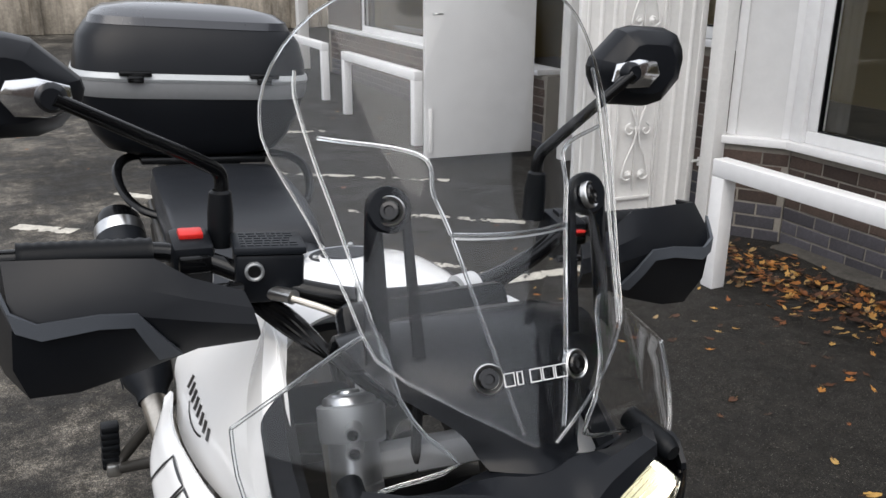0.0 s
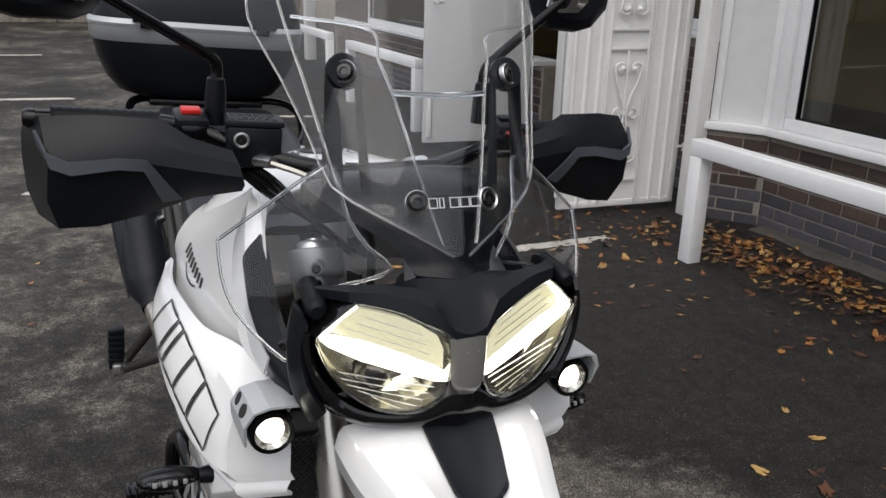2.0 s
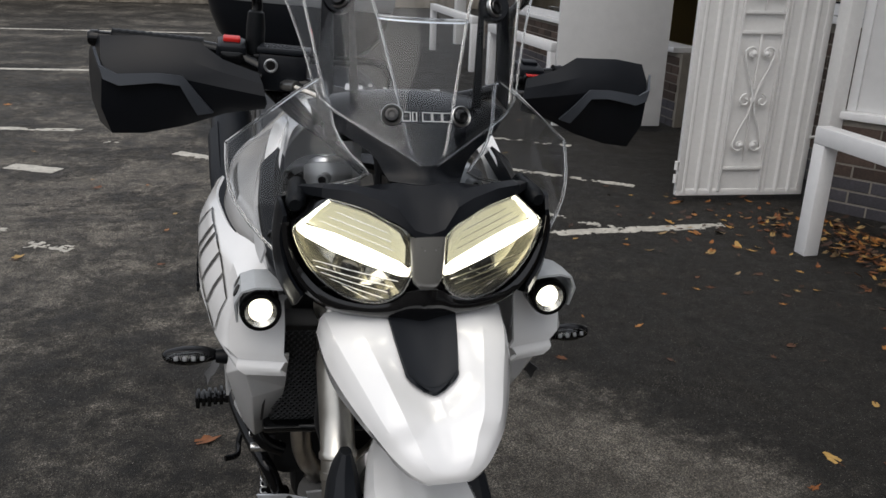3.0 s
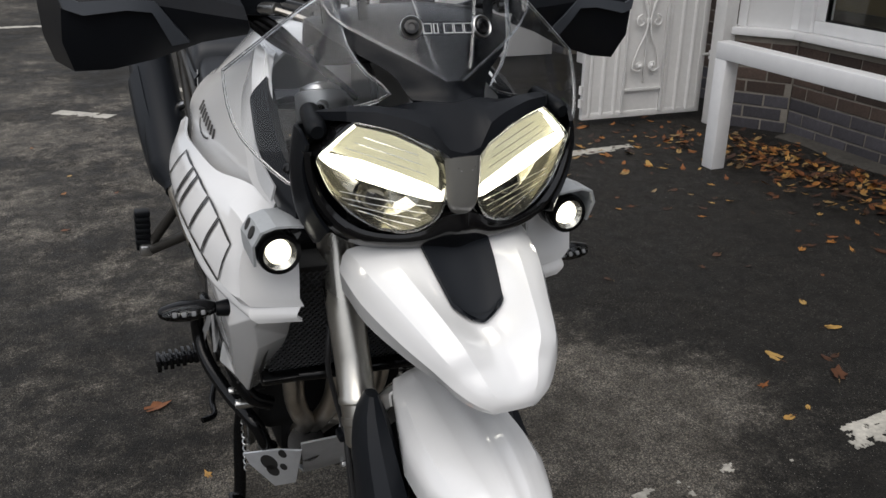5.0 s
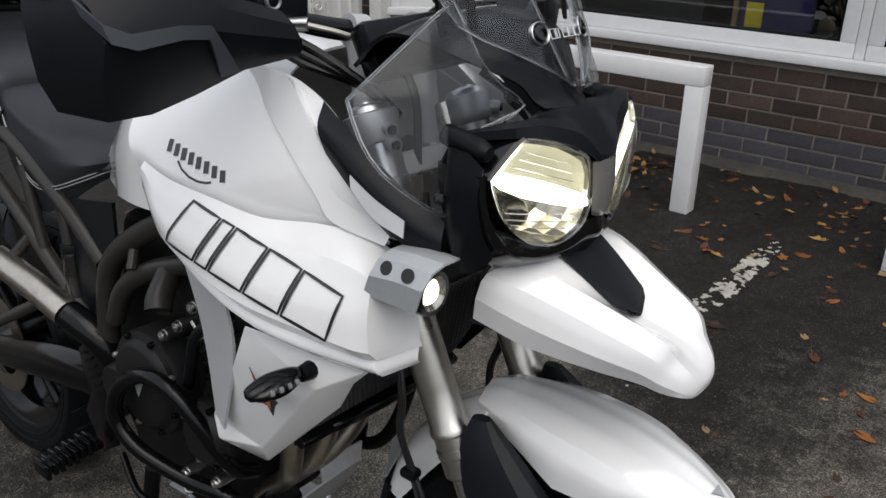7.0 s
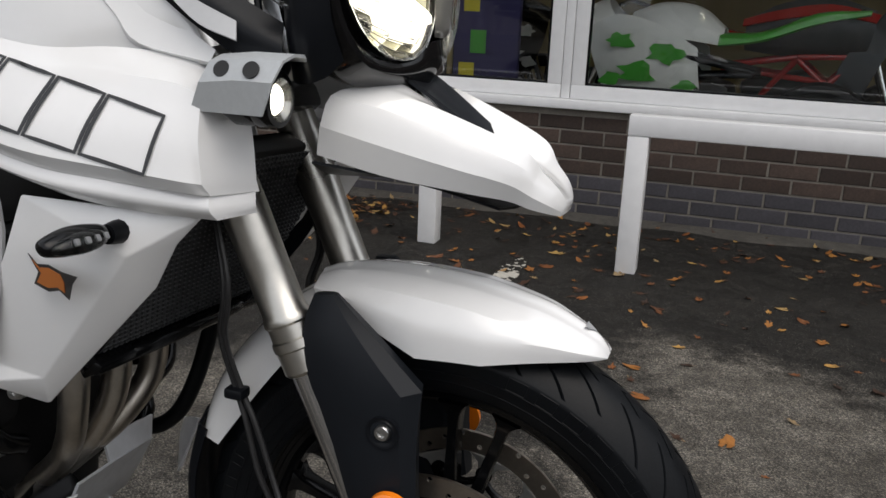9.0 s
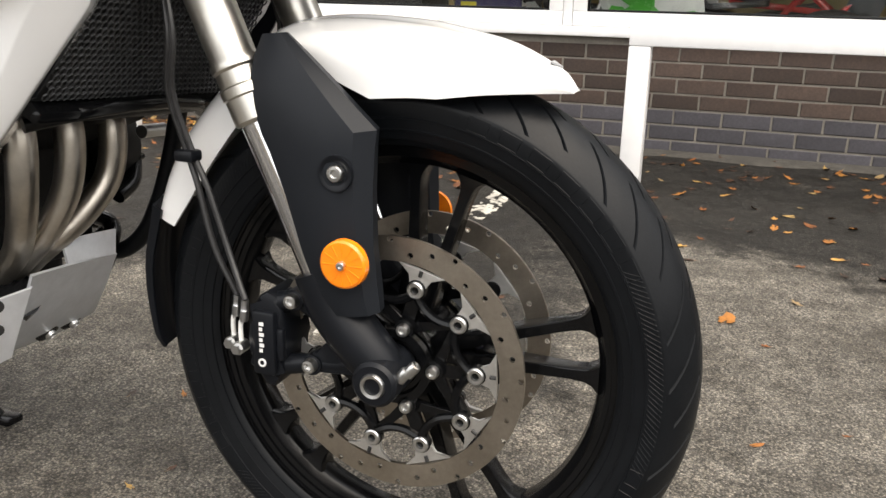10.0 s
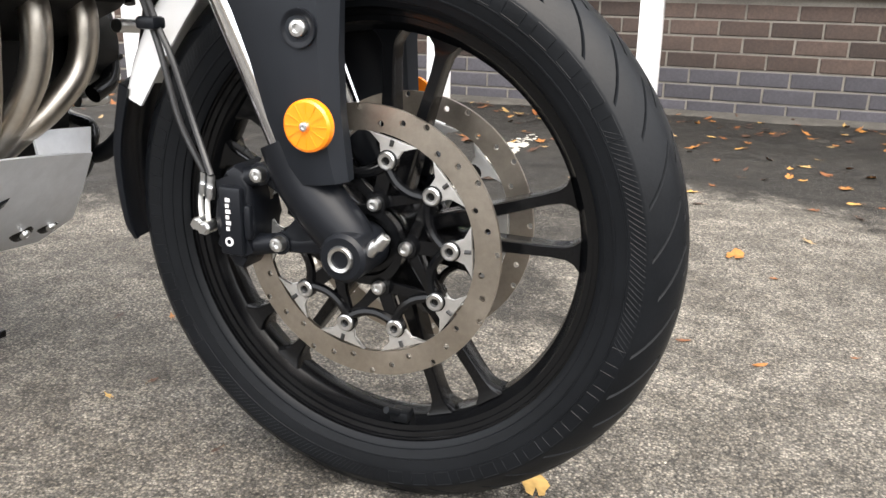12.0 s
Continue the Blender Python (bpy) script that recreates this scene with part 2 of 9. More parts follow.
ALLOY = textured("brushed_alloy", (0.56, 0.57, 0.58), 0.34, metal=1.0, vary=0.12, grain=140, blotch=9, bump=0.08, depth=0.0005)
GREY_ALLOY = textured("anodised_grey_alloy", (0.33, 0.34, 0.345), 0.45, metal=0.7, vary=0.1, grain=150, blotch=9, bump=0.05, depth=0.0005)
FORK_METAL = textured("satin_fork_tube", (0.62, 0.60, 0.55), 0.30, metal=1.0, vary=0.1, grain=60, blotch=7, bump=0.02)
HEADER = textured("exhaust_steel", (0.56, 0.52, 0.46), 0.32, metal=1.0, vary=0.25, grain=40, blotch=9, bump=0.04)
DISC_STEEL = textured("brake_disc_steel", (0.40, 0.355, 0.30), 0.38, metal=1.0, vary=0.18, grain=120, blotch=14, bump=0.1, depth=0.0005)
TAB_STEEL = textured("bright_disc_steel", (0.62, 0.61, 0.59), 0.38, metal=0.9, vary=0.12, grain=150, blotch=14, bump=0.06, depth=0.0004)
CHROME = material("chrome", (0.80, 0.80, 0.81), 0.10, 1.0)
ZINC = material("zinc_bolt", (0.62, 0.62, 0.61), 0.28, 1.0)
FRAME_PAINT = textured("bronze_grey_frame_paint", (0.030, 0.028, 0.025), 0.38, spec=0.35, vary=0.15, grain=90, blotch=8, bump=0.05, depth=0.0005)
ENGINE_BLACK = textured("engine_crackle_black", (0.009, 0.009, 0.0095), 0.5, spec=0.28, vary=0.3, grain=200, blotch=15, bump=0.3, depth=0.0006)
GUARD_ALLOY = textured("dull_aluminium_plate", (0.66, 0.68, 0.71), 0.36, metal=0.5, vary=0.14, grain=45, blotch=9, bump=0.1, depth=0.001)
LIGHT_ALLOY = textured("pale_anodised_alloy", (0.50, 0.52, 0.53), 0.5, metal=0.35, vary=0.08, grain=150, blotch=9, bump=0.05, depth=0.0005)
STRIPE_GREY = textured("graphite_plastic", (0.050, 0.056, 0.066), 0.4, spec=0.4, vary=0.1, grain=600, blotch=8, bump=0.1, depth=0.0004)
BAND_GREY = textured("satin_grey_trim", (0.20, 0.205, 0.21), 0.4, vary=0.06, grain=80, blotch=5, bump=0.02)
LID_PAINT = textured("graphite_lid_paint", (0.030, 0.032, 0.038), 0.3, coat=0.5, vary=0.06, grain=40, blotch=5, bump=0.0)
SILVER_PAINT = textured("silver_paint", (0.52, 0.525, 0.53), 0.35, metal=0.1, vary=0.04, grain=200, blotch=6, bump=0.02)
MESH_GREY = material("grey_mesh_coating", (0.045, 0.046, 0.048), 0.45)
GRILLE = material("radiator_grille", (0.01, 0.01, 0.01), 0.5)
SCREEN = clear_sheet_material("clear_acrylic", (0.975, 0.98, 0.985), 0.7)
ACRYLIC_EDGE = glass_material("acrylic_edge", (0.95, 0.97, 0.98), 0.12, 1.48)
LAMP_GLASS = clear_sheet_material("lamp_lens", (0.97, 0.97, 0.965), 0.8)
REFLECTOR_BOWL = material("lamp_bowl", (0.50, 0.49, 0.45), 0.16, 0.95)
LAMP_ON = glow_material("lamp_on", (1.0, 0.95, 0.80), 4.5)
LAMP_WARM = glow_material("lamp_warm", (0.62, 0.60, 0.46), 0.42)
SPOT_ON = glow_material("spot_on", (1.0, 0.96, 0.84), 6.0)
SMOKED = material("smoked_acrylic", (0.15, 0.147, 0.137), 0.14, coat=0.6)
ORANGE = material("orange_reflector", (0.95, 0.24, 0.01), 0.22, coat=0.5)
ORANGE_PRINT = material("orange_print", (0.42, 0.13, 0.025), 0.4)
RED = material("red_plastic", (0.60, 0.02, 0.015), 0.35)
DECAL_BLACK = material("black_decal", (0.012, 0.012, 0.013), 0.3, coat=0.5)
DECAL_GREY = material("grey_decal", (0.35, 0.36, 0.37), 0.4)
DECAL_WHITE = material("white_print", (0.70, 0.70, 0.70), 0.5)
CLEAR_LAMP = glass_material("indicator_lens", (0.75, 0.76, 0.76), 0.05, 1.45)
HOSE = textured("brake_hose", (0.020, 0.020, 0.021), 0.4, vary=0.2, grain=900, bump=0.3, depth=0.0005)
GREEN = material("green_paint", (0.05, 0.32, 0.03), 0.3, coat=0.5)
RED_PAINT = material("red_paint", (0.50, 0.012, 0.012), 0.25, coat=0.6)
PLAIN_WHITE = material("white_plastic", (0.7, 0.7, 0.68), 0.35)
PURPLE = material("purple_blue_cloth", (0.030, 0.026, 0.10), 0.8)
SIGN_BLACK = material("sign_black", (0.015, 0.015, 0.015), 0.5)
SIGN_YELLOW = material("sign_yellow", (0.62, 0.52, 0.02), 0.5)

# ---- mesh tools ----


def part(name, bm, mat, parent=None, label="", sharp=35, smooth=True):
    bmesh.ops.remove_doubles(bm, verts=bm.verts, dist=1e-5)
    bmesh.ops.recalc_face_normals(bm, faces=bm.faces)
    me = bpy.data.meshes.new(name)
    bm.to_mesh(me)
    bm.free()
    me.materials.append(mat)
    if smooth:
        me.polygons.foreach_set("use_smooth", [True] * len(me.polygons))
        me.set_sharp_from_angle(angle=radians(sharp))
    ob = new(name, me)
    ob.parent = parent
    if label:
        tagged(ob, label)
    return ob


def empty(name, m=None, parent=None):
    ob = new(name)
    ob.empty_display_size = 0.05
    if m is not None:
        ob.matrix_basis = m
    ob.parent = parent
    return ob


def mirrored(bm):
    other = bm.copy()
    for v in other.verts:
        v.co.x = -v.co.x
    bmesh.ops.reverse_faces(other, faces=other.faces)
    return other


def pair(name, bm, mat, parent, label="", sharp=35):
    """A part on the machine's right side and its mirror image on the left."""
    bm.transform(FLANK)
    other = mirrored(bm)
    return part(name, bm, mat, parent, label, sharp), part(name, other, mat, parent, label, sharp)


def box(bm, c, size, turn=None, bevel=0.0, segs=2):
    m = Matrix.Translation(c) @ (turn.to_4x4() if turn is not None else Matrix()) @ Matrix.Diagonal((*size, 1))
    r = bmesh.ops.create_cube(bm, size=1.0, matrix=m)
    if bevel:
        edges = list({e for v in r["verts"] for e in v.link_edges})
        bmesh.ops.bevel(bm, geom=edges, offset=bevel, segments=segs, affect="EDGES", profile=0.5)
    return bm


def aim(a, b):
    d = (Vector(b) - Vector(a)).normalized()
    return d.to_track_quat("Z", "Y").to_matrix()


def ring_points(c, rot, r, segs, squash=1.0):
    return [Vector(c) + rot @ Vector((r * math.cos(2 * math.pi * k / segs), r * squash * math.sin(2 * math.pi * k / segs), 0)) for k in range(segs)]


def skin(bm, rings, closed=True, caps=True):
    vs = [[bm.verts.new(p) for p in ring] for ring in rings]
    n = len(vs[0])
    for a, b in zip(vs, vs[1:]):
        for k in range(n if closed else n - 1):
            q = (a[k], a[(k + 1) % n], b[(k + 1) % n], b[k])
            try:
                bm.faces.new(q)
            except ValueError:
                pass
    if caps and closed:
        for ring in (vs[0][::-1], vs[-1]):
            try:
                bm.faces.new(ring)
            except ValueError:
                pass
    return vs


def cyl(bm, a, b, r0, r1=None, segs=20):
    rot = aim(a, b)
    skin(bm, [ring_points(a, rot, r0, segs), ring_points(b, rot, r0 if r1 is None else r1, segs)])
    return bm


def spline(pts, n=6, breaks=()):
    """Points on a smooth line through pts, with n steps between two of them; breaks: indices at which it may kink."""
    pts = [Vector(p) for p in pts]
    if len(pts) == 2 or n == 1:
        return [pts[i].lerp(pts[i + 1], k / n) for i in range(len(pts) - 1) for k in range(n)] + [pts[-1]]
    out, cuts = [], [0, *[b for b in breaks if 0 < b < len(pts) - 1], len(pts) - 1]
    for a, b in zip(cuts, cuts[1:]):
        run = pts[a : b + 1]
        ext = [2 * run[0] - run[1], *run, 2 * run[-1] - run[-2]]
        for i in range(1, len(ext) - 2):
            p0, p1, p2, p3 = ext[i - 1 : i + 3]
            for k in range(n):
                t = k / n
                out.append(0.5 * (2 * p1 + (p2 - p0) * t + (2 * p0 - 5 * p1 + 4 * p2 - p3) * t**2 + (3 * p1 - p0 - 3 * p2 + p3) * t**3))
    return out + [pts[-1]]


def tube(bm, pts, r, segs=10, n=6, caps=True, squash=1.0):
    line = spline(pts, n)
    radii = r if isinstance(r, (list, tuple)) else [r] * len(pts)
    rr = [v.x for v in spline([(x, 0, 0) for x in radii], n)]
    up = Vector((0, 0, 1))
    first = (line[1] - line[0]).normalized()
    side = first.cross(up if abs(first.z) < 0.9 else Vector((0, 1, 0))).normalized()
    rings = []
    for i, p in enumerate(line):
        d = (line[min(i + 1, len(line) - 1)] - line[max(i - 1, 0)]).normalized()
        side = (side - d * side.dot(d)).normalized()
        other = d.cross(side)
        rings.append([p + rr[i] * (math.cos(2 * math.pi * k / segs) * side + squash * math.sin(2 * math.pi * k / segs) * other) for k in range(segs)])
    skin(bm, rings, caps=caps)
    return bm


def lathe(bm, profile, origin=(0, 0, 0), rot=None, segs=48, arc=360.0):
    """Revolves a profile of (radius, along) round the z axis of rot."""
    rot = rot or Matrix.Identity(3)
    whole = arc >= 359.9
    steps = segs if whole else segs + 1
    cols = []
    for k in range(steps):
        a = radians(arc) * k / segs
        cols.append([bm.verts.new(Vector(origin) + rot @ Vector((r * math.cos(a), r * math.sin(a), h))) for r, h in profile])
    for k in range(segs):
        a, b = cols[k], cols[(k + 1) % steps]
        for i in range(len(profile) - 1):
            try:
                bm.faces.new((a[i], b[i], b[i + 1], a[i + 1]))
            except ValueError:
                pass
    return bm


X_AXIS = Matrix(((0, 0, 1), (1, 0, 0), (0, 1, 0)))  # turns a lathe's axis to x


def sheet(bm, rows, thick=0.003, nu=4, nv=4, row_breaks=(), col_breaks=()):
    """A smooth skin through a grid of points, thickened inwards."""
    lines = [spline(r, nu, col_breaks) for r in rows]
    cols = [spline(list(c), nv, row_breaks) for c in zip(*lines)]
    grid = [list(r) for r in zip(*cols)]
    h, w = len(grid), len(grid[0])
    normal = [[None] * w for _ in range(h)]
    for i in range(h):
        for j in range(w):
            du = grid[i][min(j + 1, w - 1)] - grid[i][max(j - 1, 0)]
            dv = grid[min(i + 1, h - 1)][j] - grid[max(i - 1, 0)][j]
            nn = du.cross(dv)
            normal[i][j] = nn.normalized() if nn.length > 1e-12 else Vector((0, 0, 1))
    top = [[bm.verts.new(p) for p in r] for r in grid]
    low = [[bm.verts.new(grid[i][j] - thick * normal[i][j]) for j in range(w)] for i in range(h)]
    def face(*q):
        try:
            bm.faces.new(q)
        except ValueError:
            pass
    for i in range(h - 1):
        for j in range(w - 1):
            face(top[i][j], top[i][j + 1], top[i + 1][j + 1], top[i + 1][j])
            face(low[i][j], low[i + 1][j], low[i + 1][j + 1], low[i][j + 1])
    for i in range(h - 1):
        for j in (0, w - 1):
            face(top[i][j], top[i + 1][j], low[i + 1][j], low[i][j])
    for j in range(w - 1):
        for i in (0, h - 1):
            face(top[i][j], low[i][j], low[i][j + 1], top[i][j + 1])
    return bm


def both_sides(half):
    """Completes rows that run from the right edge to the middle (x = 0) by their mirror image."""
    return [list(r) + [(-x, y, z) for x, y, z in reversed(r[:-1])] for r in half]


def slab(bm, outline, push, bevel=0.0):
    """A plate: a flat outline pushed along a vector, with softened edges."""
    a = [bm.verts.new(p) for p in outline]
    b = [bm.verts.new(Vector(p) + Vector(push)) for p in outline]
    n = len(a)
    faces = [bm.faces.new(a[::-1]), bm.faces.new(b)]
    for k in range(n):
        bm.faces.new((a[k], a[(k + 1) % n], b[(k + 1) % n], b[k]))
    if bevel:
        edges = [e for e in set(faces[0].edges) | set(faces[1].edges)]
        bmesh.ops.bevel(bm, geom=edges, offset=bevel, segments=2, affect="EDGES", profile=0.5)
    return bm


def bolt(bm, c, axis, r=0.006, h=0.005):
    """A domed socket-head bolt."""
    rot = aim((0, 0, 0), axis)
    lathe(bm, [(0.0, h * 0.45), (r * 0.42, h * 0.45), (r * 0.5, h), (r * 0.85, h * 0.92), (r, h * 0.5), (r, -h)], c, rot, 14)
    return bm

# ---- the setting: ground, building, fence ----


def ground():
    bm = bmesh.new()
    xs = [-300, -60, -15, -6, 0, 6, 15, 60, 300]
    vs = [[bm.verts.new((x, y, 0)) for x in xs] for y in xs]
    for a, b in zip(vs, vs[1:]):
        for k in range(len(xs) - 1):
            bm.faces.new((a[k], a[k + 1], b[k + 1], b[k]))
    return tagged(part("ground", bm, ASPHALT, smooth=False), "worn black asphalt car park with pale patches", "ground", kind="structure")


ground()


def painted_line(a, b, width, keep, cell=0.008, seed=1):
    """A flaking strip of road paint from a to b: one thin crust with ragged edges and holes."""
    rnd = random.Random(seed)
    bm = bmesh.new()
    a, b = Vector((*a, 0)), Vector((*b, 0))
    d = (b - a).normalized()
    side = Vector((-d.y, d.x, 0))
    n, m = max(1, int((b - a).length / cell)), max(1, int(width / cell))
    shift = Vector((seed * 3.7, seed * 1.3, 0))
    grid = {}

    def corner(i, j):
        if (i, j) not in grid:
            c = a + d * i * cell + side * (j * cell - width / 2)
            c += Vector((noise.noise(c * 70 + shift), noise.noise(c * 70 - shift), 0)) * cell * 0.75
            c += side * noise.noise(a + d * i * cell * 14 + shift) * 0.010
            grid[(i, j)] = (bm.verts.new((c.x, c.y, 0.0022)), bm.verts.new((c.x, c.y, 0)))
        return grid[(i, j)]

    kept = set()
    for i in range(n):
        for j in range(m):
            c = a + d * (i + 0.5) * cell + side * ((j + 0.5) * cell - width / 2)
            edge = min(j, m - 1 - j, i, n - 1 - i)
            v = noise.noise(c * 9 + shift) * 0.45 + noise.noise(c * 34 + shift) * 0.42 + noise.noise(c * 90) * 0.22 + noise.noise(c * 2.2 + shift) * 0.5
            if v < keep - (0.14 if edge == 0 else 0.05 if edge == 1 else 0):
                kept.add((i, j))
    for i, j in kept:
        q = [corner(i, j), corner(i + 1, j), corner(i + 1, j + 1), corner(i, j + 1)]
        bm.faces.new([p[0] for p in q])
        for k, (di, dj) in enumerate(((0, -1), (1, 0), (0, 1), (-1, 0))):
            if (i + di, j + dj) not in kept:
                p, r = q[k], q[(k + 1) % 4]
                bm.faces.new((p[1], r[1], r[0], p[0]))
    if not bm.faces:
        bm.free()
        return None
    me = bpy.data.meshes.new("road_marking")
    bm.to_mesh(me)
    bm.free()
    me.materials.append(PAINT_LINE)
    return tagged(new("road_marking", me), "flaking white painted line on the asphalt", "road marking", kind="structure")


for k, (a, b, w, keep) in enumerate((
    ((2.52, 0.52), (1.75, 0.515), 0.10, -0.02),
    ((1.75, 0.515), (1.30, 0.51), 0.10, -0.12),
    ((1.30, 0.51), (0.62, 0.495), 0.10, -0.24),
    ((2.36, 3.03), (1.1, 3.03), 0.09, 0.05),
    ((1.76, 3.03), (1.2, 3.60), 0.08, 0.0),
    ((2.22, 3.86), (1.3, 4.55), 0.08, 0.05),
    ((2.24, 5.0), (0.9, 5.9), 0.08, 0.12),
    ((0.85, 4.72), (0.0, 5.62), 0.09, 0.3),
    ((-0.30, 4.80), (-0.62, 5.05), 0.10, 0.3),
    ((-0.62, 5.05), (-1.35, 5.62), 0.06, -0.12),
    ((-1.35, 5.85), (-2.6, 6.1), 0.10, 0.35),
    ((-1.30, 4.62), (-1.62, 4.78), 0.13, 0.25),
    ((-1.34, 3.45), (-1.62, 3.55), 0.11, 0.2),
    ((-0.99, 3.12), (-1.22, 3.22), 0.11, 0.22),
    ((-0.2, 8.9), (-6.5, 9.6), 0.12, 0.4),
    ((2.0, 7.2), (0.4, 7.6), 0.09, 0.3),
    ((-0.5, 13.2), (-7.0, 14.0), 0.14, 0.4),
)):
    painted_line(a, b, w, keep, 0.005 if a[1] < 2 else 0.014 if a[1] < 5 else 0.03, k + 3)

WALL_X = 3.36  # brick face of the shop front
SILL_Z = 0.545


def wall_run(name, a, b, top, inner=0.18):
    """A mortar core between two plan points; the bricks stand 4 mm proud of it."""
    bm = bmesh.new()
    d = (Vector((*b, 0)) - Vector((*a, 0))).normalized()
    back = Vector((-d.y, d.x, 0))
    pts = [Vector((*a, -0.05)), Vector((*b, -0.05)), Vector((*b, -0.05)) + back * inner, Vector((*a, -0.05)) + back * inner]
    slab(bm, pts, (0, 0, top + 0.05))
    return tagged(part(name, bm, MORTAR, smooth=False), "low brown brick wall on blue-grey brick courses", "wall", kind="structure")


# runs go so that their outer face lies to the right of a -> b seen from above
shop_wall = wall_run("wall_shop_front", (WALL_X + 0.004, 2.93), (WALL_X + 0.004, -4.2), SILL_Z)
bay_wall = wall_run("wall_bay", (3.145, 3.235), (WALL_X + 0.004, 2.935), SILL_Z)
porch_wall = wall_run("wall_porch", (3.50, 5.30), (3.50, 3.45), 1.02)
far_wall = wall_run("wall_far", (3.44, 11.5), (3.44, 5.62), 0.62)


def footing():
    """A rough concrete strip where the tarmac meets the shop wall."""
    rnd = random.Random(5)
    bm = bmesh.new()
    n = 90
    edge = [3.235 + 0.02 * math.sin(k * 0.7) + rnd.uniform(-0.012, 0.012) for k in range(n + 1)]
    rows = []
    for k in range(n + 1):
        y = 2.88 - 6.9 * k / n
        rows.append([bm.verts.new((edge[k], y, 0.0)), bm.verts.new((edge[k] + 0.02, y, 0.010)), bm.verts.new((WALL_X + 0.02, y, 0.016))])
    for p, q in zip(rows, rows[1:]):
        for j in range(2):
            bm.faces.new((p[j], p[j + 1], q[j + 1], q[j]))
    return tagged(part("footing", bm, FOOTING), "rough grey concrete strip along the foot of the brick wall", "footing", kind="structure")


footing()


def sill(name, a, b, z, out, depth=0.20, height=0.045):
    bm = bmesh.new()
    d = (Vector((*b, 0)) - Vector((*a, 0))).normalized()
    front = Vector((d.y, -d.x, 0))
    pts = [Vector((*a, z)) + front * out, Vector((*b, z)) + front * out, Vector((*b, z)) - front * depth, Vector((*a, z)) - front * depth]
    slab(bm, pts, (0, 0, height), 0.006)
    return tagged(part(name, bm, WHITE_PVC), "white plastic window sill above the brickwork", "window sill", kind="structure")


sill("sill_shop", (WALL_X, 2.93), (WALL_X, -4.2), SILL_Z, 0.045)
sill("sill_bay", (3.14, 3.24), (WALL_X, 2.93), SILL_Z, 0.03)
sill("sill_far", (3.44, 11.4), (3.44, 5.7), 0.62, 0.05)
sill("sill_porch", (3.50, 5.28), (3.50, 3.5), 1.02, 0.05)


def window(name, x, y0, y1, z0, z1, rail=0.07, glass=True):
    """A white framed window in a wall along y: frame bars with glazing beads, and one pane."""
    root = tagged(empty(name, Matrix.Translation((x, y0, z0))), "white plastic framed shop window with clear glass", "window", kind="structure")
    w, h = y1 - y0, z1 - z0
    for c, s in (((0, w / 2, rail / 2), (0.07, w, rail)), ((0, w / 2, h - rail / 2), (0.07, w, rail)), ((0, rail / 2, h / 2), (0.068, rail, h - 2 * rail)), ((0, w - rail / 2, h / 2), (0.068, rail, h - 2 * rail))):
        bm = bmesh.new()
        box(bm, c, s, bevel=0.006)
        part("window_frame", bm, WHITE_PVC, root)
        bm = bmesh.new()
        inward = Vector((0, w / 2, h / 2)) - Vector(c)
        off = Vector((0, math.copysign(rail / 2, inward.y) if s[1] < s[2] else 0, math.copysign(rail / 2, inward.z) if s[1] > s[2] else 0))
        box(bm, Vector(c) + off * 1.15 + Vector((-0.012, 0, 0)), (0.03, 0.012 if s[1] < s[2] else w - 2 * rail, 0.012 if s[1] > s[2] else h - 2 * rail), bevel=0.002)
        part("glazing_bead", bm, SATIN_BLACK, root)
    bm = bmesh.new()
    box(bm, (0.0, w / 2, h / 2), (0.008, w - 2 * rail + 0.02, h - 2 * rail + 0.02))
    pane = part("pane", bm, WINDOW_GLASS, root, smooth=False)
    pane.visible_shadow = False
    return root


GX = WALL_X + 0.045
window("window_1", GX, 0.585, 2.86, SILL_Z + 0.046, 2.25)
window("window_2", GX, -1.75, 0.535, SILL_Z + 0.046, 2.25)
window("window_3", GX, -4.1, -1.80, SILL_Z + 0.046, 2.25)
window("window_far", 3.49, 7.4, 10.15, 0.668, 2.3)
window("window_porch", 3.55, 3.62, 5.2, 1.068, 2.3)


def block(name, lo, hi, mat, label, category, kind="structure", bevel=0.0):
    bm = bmesh.new()
    c = [(a + b) / 2 for a, b in zip(lo, hi)]
    box(bm, c, [b - a for a, b in zip(lo, hi)], bevel=bevel)
    return tagged(part(name, bm, mat, smooth=bool(bevel)), label, category, kind=kind)


# mullions and posts between the windows, the fascia above, the room behind
block("mullion", (WALL_X + 0.012, 0.537, SILL_Z + 0.046), (WALL_X + 0.08, 0.583, 2.25), WHITE_PVC, "white plastic mullion between shop windows", "mullion", bevel=0.004)
block("mullion", (WALL_X + 0.012, -1.798, SILL_Z + 0.046), (WALL_X + 0.08, -1.752, 2.25), WHITE_PVC, "white plastic mullion between shop windows", "mullion", bevel=0.004)
block("corner_post", (WALL_X - 0.012, 2.862, SILL_Z + 0.046), (WALL_X + 0.1, 2.95, 2.25), WHITE_PVC, "white corner post of the bay window", "window post", bevel=0.006)
block("fascia", (WALL_X - 0.02, -4.2, 2.252), (WALL_X + 0.25, 3.3, 3.1), WHITE_SHEET, "white fascia board above the shop windows", "fascia")
block("wall_above_far", (3.44, 3.45, 2.302), (3.65, 11.5, 3.1), WHITE_SHEET, "white boarded wall above the entrance", "wall")
block("wall_far_end", (3.44, 10.152, 0.67), (3.64, 11.5, 2.30), BRICK_BROWN, "brown brick pier at the end of the shop", "wall")
block("ceiling", (WALL_X + 0.26, -4.2, 2.70), (9.0, 11.5, 2.78), WHITE_PAINT, "white showroom ceiling", "ceiling")
